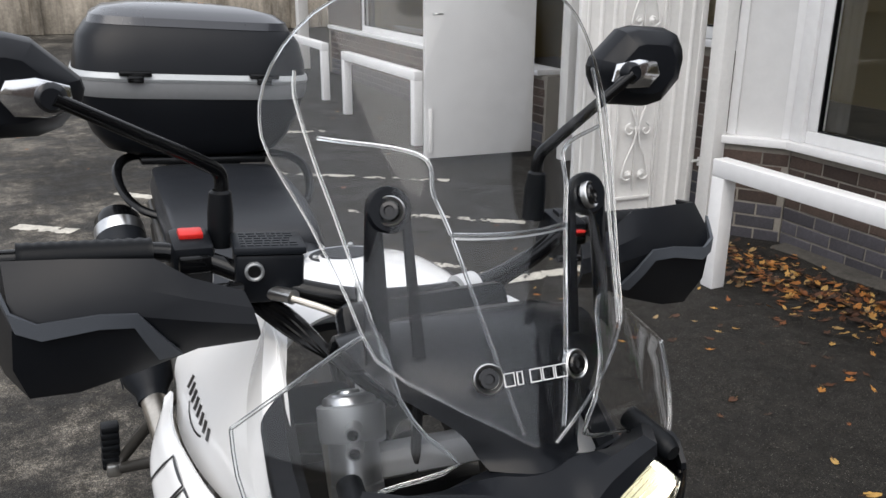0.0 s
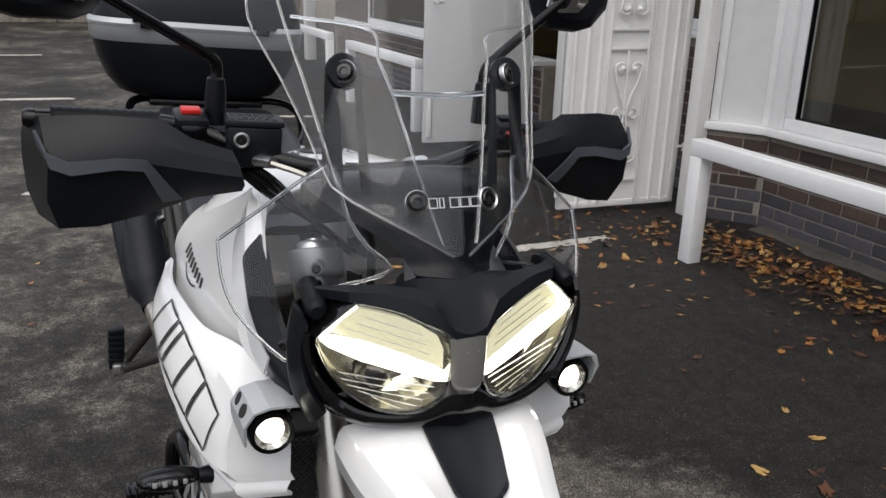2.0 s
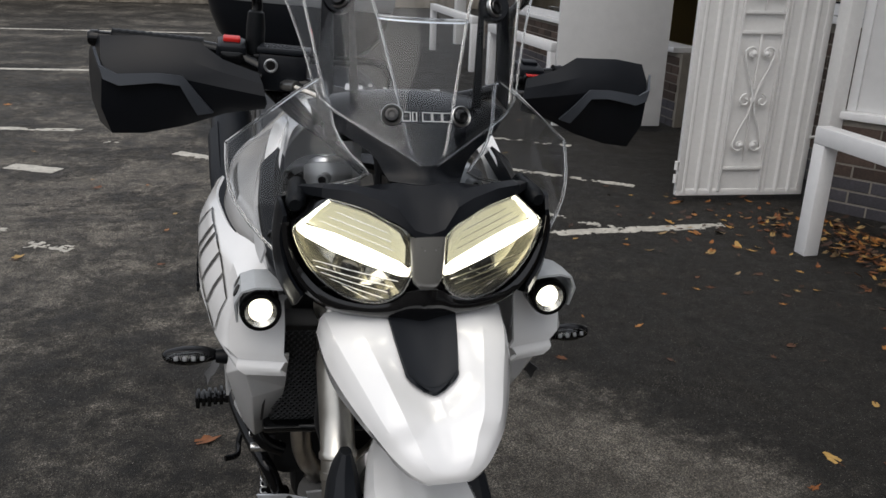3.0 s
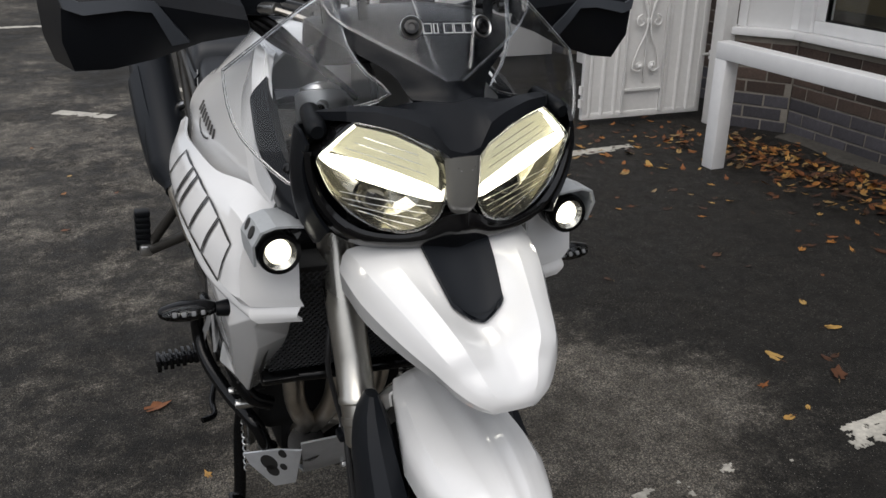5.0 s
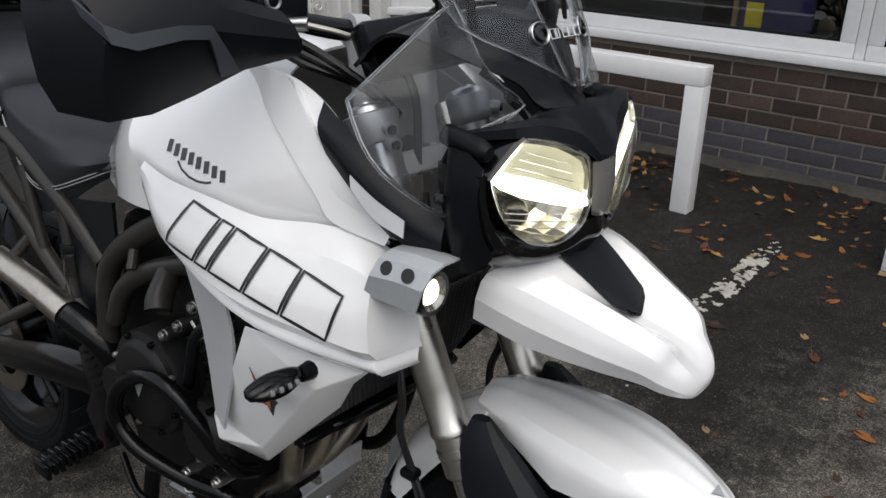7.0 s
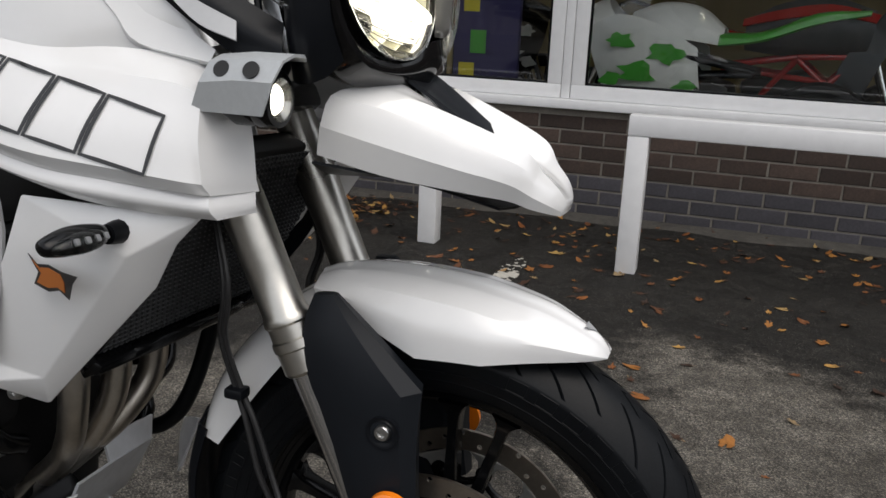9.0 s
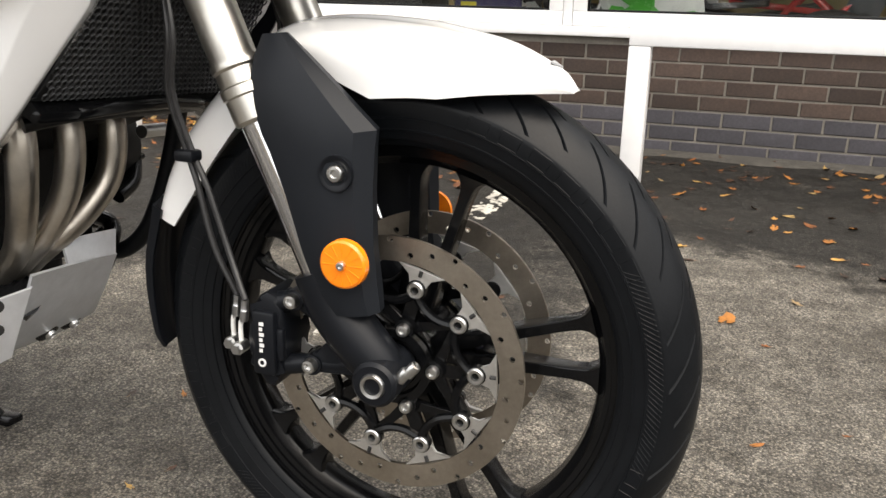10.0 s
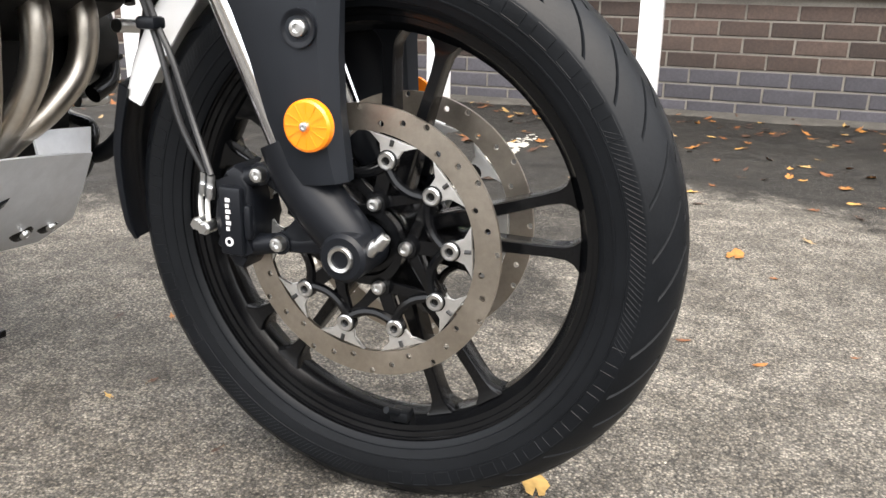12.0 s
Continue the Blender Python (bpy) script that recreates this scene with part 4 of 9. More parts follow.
        bolt(bm, polar(c, x + out * 0.008, 0.050, 72 * k + 3), (out, 0, 0), 0.0078, 0.006)
        part("disc_bolt", bm, ZINC, root)
    return root


def front_wheel():
    root = empty("front_wheel", None, moto)
    tyre("tyre", FRONT, 0.340, 0.254, 0.055, root, 36)
    bm = bmesh.new()
    half_prof = [(0.256, -0.0405), (0.2585, -0.0395), (0.2585, -0.0375), (0.2525, -0.0360), (0.2515, -0.0330), (0.2465, -0.0315), (0.2455, -0.0285), (0.2395, -0.0270), (0.2375, -0.0230), (0.2300, -0.0150), (0.2275, 0.0)]
    prof = half_prof + [(r, -h) for r, h in reversed(half_prof[:-1])] + [(0.262, 0.030), (0.262, -0.030), half_prof[0]]
    lathe(bm, prof, FRONT, X_AXIS, 120)
    part("rim", bm, SATIN_BLACK, root, "black cast rim with stepped lip", sharp=25)
    for k in range(5):
        for a in (0.5, 17.5):
            bm = bmesh.new()
            d = polar(Vector((0, 0, 0)), 0, 1, a + 72 * k)
            s = polar(Vector((0, 0, 0)), 0, 1, a + 72 * k + 90)
            rings = []
            for r, w, t in ((0.030, 0.012, 0.024), (0.06, 0.0095, 0.021), (0.11, 0.0080, 0.018), (0.16, 0.0072, 0.0155), (0.195, 0.0070, 0.0140), (0.213, 0.0085, 0.0145), (0.222, 0.0125, 0.0160), (0.230, 0.0210, 0.0190)):
                p = FRONT + d * r
                rings.append([p + s * w * sx + Vector((t * sy, 0, 0)) for sx, sy in ((-1, -0.7), (-0.8, -1), (0.8, -1), (1, -0.7), (0.82, 0), (1, 0.7), (0.8, 1), (-0.8, 1), (-1, 0.7), (-0.82, 0))])
            skin(bm, rings)
            part("spoke", bm, SATIN_BLACK, root, sharp=40)
    bm = bmesh.new()
    lathe(bm, [(0.014, -0.070), (0.026, -0.070), (0.028, -0.052), (0.044, -0.050), (0.044, -0.042), (0.034, -0.02), (0.034, 0.02), (0.044, 0.042), (0.044, 0.050), (0.028, 0.052), (0.026, 0.070), (0.014, 0.070)], FRONT, X_AXIS, 36)
    part("hub", bm, SATIN_BLACK, root)
    bm = bmesh.new()
    lathe(bm, [(0.028, -0.062), (0.034, -0.062), (0.034, -0.058), (0.030, -0.056)], FRONT, X_AXIS, 48)
    part("sensor_ring", bm, SATIN_BLACK, root)
    bm = bmesh.new()
    p = polar(FRONT, -0.020, 0.229, -84)
    cyl(bm, p, polar(FRONT, -0.046, 0.212, -86), 0.0055, 0.0045, 10)
    box(bm, p, (0.022, 0.024, 0.014), bevel=0.003)
    part("valve_stem", bm, RUBBER, root)
    for x in (-0.064, 0.064):
        brake_disc(FRONT, x, root)
    return root


front_wheel()


def fork_axis(z, x):
    return Vector((x, 0.030 + (z - 0.325) * 0.445, z))


def fork_leg(side):
    x = 0.093 * side
    root = empty("fork_leg", None, moto)
    bm = bmesh.new()
    rot = aim(fork_axis(0.6, x), fork_axis(1.15, x))
    p, q = fork_axis(0.60, x), fork_axis(1.045, x)
    length = (q - p).length
    lathe(bm, [(0.0, 0.0), (0.0235, 0.0), (0.0265, 0.004), (0.0265, 0.030), (0.0285, 0.032), (0.0285, 0.042), (0.0262, 0.044), (0.0262, 0.060), (0.0288, 0.063), (0.0288, 0.070), (0.0262, 0.074), (0.0262, 0.13), (0.0275, 0.2), (0.0275, length), (0.0, length)], p, rot, 32)
    part("outer_tube", bm, FORK_METAL, root, "satin champagne fork tube")
    bm = bmesh.new()
    cyl(bm, fork_axis(0.37, x), p, 0.0205, segs=24)
    part("stanchion", bm, CHROME, root, "polished fork stanchion")
    bm = bmesh.new()
    # foot casting that holds the axle and the caliper
    low = [fork_axis(0.44, x), fork_axis(0.40, x), Vector((x, 0.035, 0.365)), Vector((x - side * 0.002, 0.008, 0.335)), Vector((x - side * 0.002, -0.004, 0.318))]
    tube(bm, low, [0.030, 0.031, 0.031, 0.029, 0.021], 18, 5)
    lathe(bm, [(0.0, -0.034), (0.023, -0.034), (0.027, -0.030), (0.027, 0.030), (0.023, 0.0345), (0.0, 0.0345)], (x + side * 0.0, 0, 0.325), X_AXIS, 28)
    tube(bm, [(x - side * 0.01, 0.03, 0.40), (x - side * 0.008, 0.085, 0.402), (x - side * 0.006, 0.115, 0.398)], [0.018, 0.013, 0.012], 12, 4)
    tube(bm, [(x - side * 0.01, 0.01, 0.335), (x - side * 0.008, 0.06, 0.325), (x - side * 0.006, 0.095, 0.322)], [0.017, 0.013, 0.012], 12, 4)
    web = [(0.124, 0.410), (0.079, 0.412), (0.046, 0.410), (0.018, 0.388), (0.000, 0.356), (0.020, 0.318), (0.044, 0.322), (0.072, 0.316), (0.092, 0.312), (0.104, 0.322), (0.088, 0.340), (0.066, 0.352), (0.080, 0.378), (0.116, 0.392)]
    slab(bm, [(x - side * 0.010, y, z) for y, z in web], (side * 0.014, 0, 0), 0.004)
    part("fork_foot", bm, BLACK_PLASTIC, root, "black cast fork foot")
    bm = bmesh.new()
    out = Vector((side, 0, 0))
    c = Vector((x + side * 0.0360, 0, 0.325))
    lathe(bm, [(0.0100, -0.014), (0.0100, 0.001), (0.0135, 0.002), (0.0150, -0.001), (0.0150, -0.006)], c, aim((0, 0, 0), out), 24)
    part("axle_nut", bm, ZINC, root, "hollow steel axle end")
    for dz, dy in ((0.012, -0.030), (0.020, -0.040)):
        bm = bmesh.new()
        bolt(bm, (x + side * 0.018, dy, 0.325 + dz), (0, -0.6, 0.8), 0.007, 0.008)
        part("pinch_bolt", bm, ZINC, root)
    # wrap-round guard in front of the stanchion
    bm = bmesh.new()
    rings = []
    for z, x0, x1, y0, y1 in ((0.696, 0.080, 0.096, 0.118, 0.146), (0.675, 0.074, 0.108, 0.094, 0.153), (0.650, 0.070, 0.116, 0.066, 0.156), (0.622, 0.067, 0.121, 0.036, 0.152), (0.596, 0.065, 0.124, 0.008, 0.142), (0.578, 0.065, 0.125, 0.010, 0.132), (0.53, 0.066, 0.126, 0.012, 0.112), (0.47, 0.068, 0.127, 0.010, 0.092), (0.42, 0.070, 0.126, 0.004, 0.072), (0.400, 0.074, 0.122, 0.002, 0.060)):
        xm, ym, hx, hy = (x0 + x1) / 2, (y0 + y1) / 2, (x1 - x0) / 2, (y1 - y0) / 2
        rings.append([Vector((side * (xm + hx * cx), ym + hy * cy, z + 0.10 * hy * (-cy))) for cx, cy in ((-1, -0.4), (-0.55, -0.9), (0.2, -1), (0.8, -0.72), (1, -0.25), (1, 0.45), (0.75, 0.9), (0.2, 1), (-0.6, 0.9), (-1, 0.4))])
    skin(bm, rings)
    part("fork_guard", bm, CHARCOAL, root, "matt black plastic fork guard", sharp=28)
    bm = bmesh.new()
    bolt(bm, (side * 0.1245, 0.044, 0.558), (side, 0, 0), 0.0095, 0.005)
    part("guard_bolt", bm, ZINC, root)
    bm = bmesh.new()
    lathe(bm, [(0.013, -0.001), (0.0175, 0.0015), (0.0195, 0.0015), (0.0195, -0.004)], (side * 0.1255, 0.044, 0.558), aim((0, 0, 0), (side, 0, 0)), 24)
    part("guard_washer", bm, BLACK_PLASTIC, root)
    refl = empty("reflector", None, root)
    c = Vector((side * 0.134, 0.030, 0.464))
    rot = aim((0, 0, 0), (side, 0, 0))
    bm = bmesh.new()
    lathe(bm, [(0.0, 0.007), (0.024, 0.006), (0.0265, 0.004), (0.0270, -0.004), (0.0, -0.004)], c, rot, 40)
    part("reflector_disc", bm, ORANGE, refl, "round orange reflector")
    for k in range(12):
        bm = bmesh.new()
        a = 2 * math.pi * k / 12
        box(bm, c + rot @ Vector((0.0145 * math.cos(a), 0.0145 * math.sin(a), 0.0066)), (0.018, 0.0012, 0.0008), rot @ Matrix.Rotation(a, 3, "Z"))
        part("reflector_rib", bm, ORANGE, refl)
    bm = bmesh.new()
    bolt(bm, c + rot @ Vector((0, 0, 0.008)), (side, 0, 0), 0.005, 0.004)
    part("reflector_screw", bm, ZINC, refl)
    return root


for s in (-1, 1):
    fork_leg(s)


def caliper(side):
    x = 0.090 * side
    root = empty("brake_caliper", None, moto)
    bm = bmesh.new()
    pts = [(0.132, 0.402), (0.144, 0.408), (0.156, 0.400), (0.160, 0.386), (0.170, 0.368), (0.173, 0.345), (0.171, 0.326), (0.162, 0.318), (0.160, 0.304), (0.150, 0.290), (0.138, 0.288), (0.130, 0.300), (0.129, 0.312), (0.122, 0.322), (0.120, 0.345), (0.122, 0.372), (0.126, 0.384), (0.128, 0.396)]
    slab(bm, [(x - side * 0.045, y, z) for y, z in pts], (side * 0.06, 0, 0), 0.007)
    box(bm, (x + side * 0.017, 0.146, 0.345), (0.012, 0.030, 0.080), bevel=0.005)
    box(bm, (x + side * 0.015, 0.126, 0.345), (0.010, 0.010, 0.040), bevel=0.004)
    part("caliper_body", bm, BLACK_PLASTIC, root, "black radial brake caliper")
    for y, z in ((0.112, 0.40), (0.090, 0.323)):
        bm = bmesh.new()
        tube(bm, [(x, 0.140, z - 0.01), (x + side * 0.003, y, z)], [0.014, 0.011], 12, 2)
        cyl(bm, (x - side * 0.012, y, z), (x + side * 0.010, y, z), 0.0125, segs=18)
        part("mounting_lug", bm, BLACK_PLASTIC, root)
    for y, z in ((0.112, 0.400), (0.090, 0.324)):
        bm = bmesh.new()
        bolt(bm, (x + side * 0.012, y, z), (side, 0, 0), 0.0090, 0.008)
        part("caliper_bolt", bm, ZINC, root)
    # white maker's mark, drawn as plain strokes
    for k in range(6):
        bm = bmesh.new()
        box(bm, (x + side * 0.0235, 0.147 + 0.001 * (k % 2), 0.370 - 0.0066 * k), (0.001, 0.0058 - 0.0018 * (k % 2), 0.0042))
        part("print_stroke", bm, DECAL_WHITE, root)
    bm = bmesh.new()
    lathe(bm, [(0.0028, 0.0), (0.0052, 0.0), (0.0052, -0.001)], (x + side * 0.0242, 0.147, 0.322), aim((0, 0, 0), (side, 0, 0)), 20)
    part("print_ring", bm, DECAL_WHITE, root)
    for k, (dx, dy) in enumerate(((0.0, 0.004), (0.012, -0.014))):
        a = Vector((x + side * (0.002 + dx), 0.194 + dy, 0.334))
        b = Vector((x + side * (0.004 + dx), 0.186 + dy, 0.394))
        bm = bmesh.new()
        cyl(bm, a + Vector((-side * 0.006, 0, 0)), a + Vector((side * 0.010, 0, 0)), 0.0078, segs=18)
        cyl(bm, a + Vector((side * 0.010, 0, 0)), a + Vector((side * 0.015, 0, 0)), 0.0060, segs=6)
        part("banjo_bolt", bm, ZINC, root)
        bm = bmesh.new()
        tube(bm, [a, a + Vector((0, 0.001, 0.016)), a + Vector((0, 0, 0.030)), a.lerp(b, 0.62)], 0.0030, 10, 4)
        part("hose_pipe", bm, PLAIN_WHITE, root, "pale plated hose pipe")
        bm = bmesh.new()
        tube(bm, [a.lerp(b, 0.55), a.lerp(b, 0.60), a.lerp(b, 0.78), a.lerp(b, 0.80), b], [0.0046, 0.0052, 0.0052, 0.0044, 0.0044], 12, 2)
        part("hose_sleeve", bm, ALLOY, root, "crimped steel hose sleeve")
        bm = bmesh.new()
        tube(bm, [b, (x + side * 0.006, 0.213 + dy, 0.45), (side * 0.096, 0.232 + dy * 0.7, 0.52), (side * 0.096, 0.246 + dy * 0.4, 0.56), (side * 0.108, 0.258 + dy * 0.3, 0.63), (side * 0.118, 0.246 + dy * 0.3, 0.70), (side * 0.09, 0.28, 0.82), (side * 0.05, 0.30, 0.95)], 0.0038, 8, 5)
        part("brake_hose", bm, HOSE, root)
    bm = bmesh.new()
    box(bm, (side * 0.097, 0.246, 0.556), (0.022, 0.026, 0.014), bevel=0.004)
    part("hose_clip", bm, BLACK_PLASTIC, root)
    return root


for s in (-1, 1):
    caliper(s)


def front_mudguard():
    """The white mudguard on the fork, close to the tyre, with a black rear flap."""
    root = empty("front_mudguard", None, moto)

    def rib(deg, r, edge, w, ridge=0.004):
        a = radians(deg)
        def at(x, rad):
            return (x, rad * math.sin(a), 0.325 + rad * math.cos(a))
        return [at(-w, edge), at(-w * 0.985, edge + 0.48 * (r - edge)), at(-w * 0.80, r - min(0.014, 0.36 * (r - edge))), at(-w * 0.42, r - 0.001), at(-w * 0.22, r + ridge * 0.2), at(0, r + ridge)]

    front = [rib(-29.3, 0.3675, 0.3655, 0.016, 0.0005), rib(-28, 0.3715, 0.3615, 0.027, 0.002), rib(-25, 0.3755, 0.352, 0.041), rib(-17, 0.380, 0.331, 0.063), rib(-9, 0.381, 0.315, 0.079), rib(-3, 0.384, 0.311, 0.081), rib(5, 0.389, 0.308, 0.079), rib(10, 0.394, 0.322, 0.073), rib(15, 0.400, 0.340, 0.066), rib(21, 0.407, 0.364, 0.056), rib(25.5, 0.408, 0.388, 0.044)]
    bm = bmesh.new()
    sheet(bm, both_sides(front), 0.0015, 3, 3, row_breaks=(4, 6), col_breaks=(2, 3, 7, 8))
    part("upper_shell", bm, PEARL, root, "glossy pearl white mudguard", sharp=22)
    rear = [rib(23, 0.400, 0.364, 0.058), rib(35, 0.392, 0.336, 0.062), rib(48, 0.384, 0.322, 0.064), rib(58, 0.378, 0.320, 0.064), rib(66, 0.372, 0.326, 0.063)]
    bm = bmesh.new()
    sheet(bm, both_sides(rear), 0.004, 3, 4)
    part("rear_shell", bm, PEARL, root, "glossy pearl white mudguard tail")
    flap = [rib(64, 0.375, 0.346, 0.069), rib(78, 0.366, 0.342, 0.064), rib(92, 0.356, 0.338, 0.056), rib(97, 0.351, 0.338, 0.046)]
    bm = bmesh.new()
    sheet(bm, both_sides(flap), 0.004, 3, 4)
    part("rear_flap", bm, BLACK_PLASTIC, root, "black plastic mud flap")
    bm = bmesh.new()
    slab(bm, [(-0.010, -0.150, 0.674), (0.010, -0.150, 0.674), (0.0, -0.162, 0.668)], (0, -0.001, 0.0016))
    part("badge", bm, DECAL_GREY, root)
    return root


front_mudguard()


def beak():
    """The white beak under the headlamps with its dark centre insert."""
    root = empty("beak", None, moto)
    half = [
        [(-0.122, 0.150, 0.862), (-0.127, 0.144, 0.892), (-0.119, 0.136, 0.922), (-0.086, 0.114, 0.932), (-0.050, 0.100, 0.938), (-0.020, 0.098, 0.936), (0, 0.097, 0.935)],
        [(-0.112, 0.080, 0.845), (-0.120, 0.078, 0.876), (-0.108, 0.070, 0.908), (-0.076, 0.060, 0.919), (-0.044, 0.056, 0.915), (-0.018, 0.055, 0.908), (0, 0.054, 0.907)],
        [(-0.0874, 0.005, 0.832), (-0.0985, 0.008, 0.857), (-0.0880, 0.005, 0.884), (-0.0621, 0.000, 0.897), (-0.0349, 0.006, 0.882), (-0.0136, 0.007, 0.870), (0, 0.007, 0.869)],
        [(-0.067, -0.042, 0.824), (-0.0772, -0.044, 0.843), (-0.0698, -0.050, 0.862), (-0.0484, -0.053, 0.873), (-0.0279, -0.050, 0.863), (-0.0112, -0.049, 0.856), (0, -0.049, 0.855)],
        [(-0.056, -0.064, 0.8155), (-0.062, -0.066, 0.829), (-0.054, -0.069, 0.843), (-0.037, -0.071, 0.850), (-0.023, -0.071, 0.846), (-0.010, -0.071, 0.843), (0, -0.071, 0.843)],
        [(-0.042, -0.081, 0.8095), (-0.046, -0.083, 0.818), (-0.040, -0.085, 0.8275), (-0.029, -0.087, 0.833), (-0.018, -0.0875, 0.831), (-0.008, -0.0875, 0.8295), (0, -0.0875, 0.829)],
        [(-0.028, -0.0900, 0.8055), (-0.030, -0.0915, 0.810), (-0.027, -0.0930, 0.815), (-0.020, -0.0945, 0.818), (-0.013, -0.0950, 0.8175), (-0.006, -0.0952, 0.817), (0, -0.0952, 0.817)],
        [(-0.022, -0.0905, 0.8040), (-0.023, -0.0915, 0.805), (-0.021, -0.0930, 0.806), (-0.016, -0.0940, 0.8065), (-0.011, -0.0945, 0.8065), (-0.005, -0.0946, 0.8065), (0, -0.0946, 0.8065)],
    ]
    bm = bmesh.new()
    sheet(bm, both_sides(half), 0.0018, 3, 5, col_breaks=(1, 3, 4, 8, 9, 11))
    part("shell", bm, PEARL, root, "glossy pearl white beak", sharp=17)
    ins = [[(-0.046, 0.096, 0.9425), (-0.023, 0.095, 0.9415), (0, 0.094, 0.941)], [(-0.041, 0.055, 0.9165), (-0.020, 0.053, 0.911), (0, 0.052, 0.910)], [(-0.0345, 0.018, 0.891), (-0.017, 0.012, 0.880), (0, 0.010, 0.876)], [(-0.0325, 0.009, 0.886), (-0.0165, 0.003, 0.875), (0, 0.001, 0.871)], [(-0.025, 0.002, 0.8805), (-0.013, -0.002, 0.872), (0, -0.004, 0.868)], [(-0.012, -0.003, 0.873), (-0.007, -0.005, 0.870), (0, -0.006, 0.8675)]]
    bm = bmesh.new()
    sheet(bm, both_sides([[(x, y, z + 0.002) for x, y, z in r] for r in ins]), 0.004, 3, 4)
    part("centre_insert", bm, CHARCOAL, root, "dark grey beak insert")
    bm = bmesh.new()
    sheet(bm, both_sides([[(-0.115, 0.16, 0.85), (-0.06, 0.17, 0.83), (0, 0.17, 0.82)], [(-0.09, 0.05, 0.835), (-0.05, 0.05, 0.83), (0, 0.05, 0.825)], [(-0.05, -0.03, 0.808), (-0.025, -0.035, 0.805), (0, -0.04, 0.803)]]), 0.003)
    part("liner", bm, BLACK_PLASTIC, root, "black inner liner")
    return root


beak()


def lens_y(x):
    return 0.062 + 0.295 * abs(x)


LENS = [(0.118, 1.091), (0.096, 1.086), (0.073, 1.079), (0.050, 1.067), (0.030, 1.057), (0.021, 1.041), (0.018, 1.022), (0.0195, 1.003), (0.025, 0.986), (0.032, 0.974), (0.044, 0.966), (0.058, 0.961), (0.075, 0.961), (0.096, 0.966), (0.115, 0.977), (0.131, 0.991), (0.144, 1.008), (0.153, 1.026), (0.158, 1.041), (0.160, 1.052), (0.145, 1.067), (0.131, 1.080)]


def bar_z(x):
    """The middle of the light bar, which slants down towards the bridge."""
    return 1.0525 - 0.377 * (0.158 - x)


def headlamp(side):
    root = empty("headlamp", None, moto)
    cx, cz = 0.090, 1.023

    def ring(scale, back):
        return [Vector((side * (cx + (x - cx) * scale), lens_y(cx + (x - cx) * scale) + back, cz + (z - cz) * scale)) for x, z in LENS]

    bm = bmesh.new()
    skin(bm, [ring(1.05, 0.034), ring(1.055, 0.010), ring(1.035, 0.001), ring(1.010, -0.002), ring(1.000, 0.000), ring(0.992, 0.012)], caps=False)
    part("bezel", bm, GLOSS_BLACK, root, "gloss black lamp bezel")
    bm = bmesh.new()
    loop = ring(1.004, -0.004)
    tube(bm, [*loop, loop[0]], 0.0012, 6, 2)
    part("lens_edge", bm, ACRYLIC_EDGE, root, "bright moulded edge of the lens")
    bm = bmesh.new()
    skin(bm, [ring(0.995, 0.002), ring(0.95, 0.020), ring(0.86, 0.034), ring(0.70, 0.044), ring(0.4, 0.050), ring(0.02, 0.051)], caps=False)
    part("bowl", bm, REFLECTOR_BOWL, root, "grey mirrored lamp bowl", sharp=12)
    bm = bmesh.new()
    rings = [ring(1.0, -0.002), ring(0.97, -0.007), ring(0.8, -0.012), ring(0.5, -0.016), ring(0.2, -0.018), ring(0.02, -0.018)]
    inner = [[p + Vector((0, 0.0025, 0)) for p in r] for r in rings]
    skin(bm, rings + inner[::-1])
    part("lens", bm, LAMP_GLASS, root, "clear headlamp lens")
    # slanting light bar across the lamp
    bm = bmesh.new()
    pts = []
    for x, w in ((0.1555, 0.003), (0.146, 0.008), (0.113, 0.0125), (0.072, 0.0120), (0.034, 0.0095), (0.024, 0.006)):
        y, z = lens_y(x) + 0.002, bar_z(x)
        pts.append([Vector((side * x, y, z + w)), Vector((side * x, y - 0.006, z + w * 0.6)), Vector((side * x, y - 0.006, z - w * 0.6)), Vector((side * x, y, z - w)), Vector((side * x, y + 0.012, z))])
    skin(bm, pts)
    part("light_bar", bm, LAMP_ON, root, "glowing white daytime light bar")
    bm = bmesh.new()
    edge = [(0.1535, 1.054), (0.143, 1.065), (0.130, 1.078), (0.117, 1.087)]
    tube(bm, [(side * x, lens_y(x) + 0.006, z) for x, z in edge], [0.004, 0.0045, 0.004, 0.002], 8, 4)
    part("light_edge", bm, LAMP_ON, root)
    # upper low-beam bowl, floor on the light bar; emission stands for reflected lamplight
    bm = bmesh.new()
    up = [(0.148, 1.060), (0.117, 1.086), (0.096, 1.081), (0.073, 1.074), (0.051, 1.063), (0.034, 1.052), (0.027, 1.036), (0.027, 1.012), (0.072, 1.032), (0.113, 1.047)]
    ux, uz = sum(p[0] for p in up) / 10, sum(p[1] for p in up) / 10
    rings = [[Vector((side * (ux + (x - ux) * k), lens_y(ux + (x - ux) * k) + back, uz + (z - uz) * k)) for x, z in up] for k, back in ((1.0, 0.001), (0.93, 0.014), (0.75, 0.026), (0.4, 0.032), (0.02, 0.033))]
    skin(bm, rings, caps=False)
    part("low_beam", bm, LAMP_WARM, root, "low beam reflector with its reflected lamplight as warm emission", sharp=15)
    for k in range(3):
        bm = bmesh.new()
        tube(bm, [(side * x, lens_y(x) + 0.004, bar_z(x) + 0.020 + 0.010 * k) for x in (0.128 - 0.010 * k, 0.085, 0.040 + 0.004 * k)], 0.0006, 5, 4)
        part("bowl_rib", bm, CHROME, root)
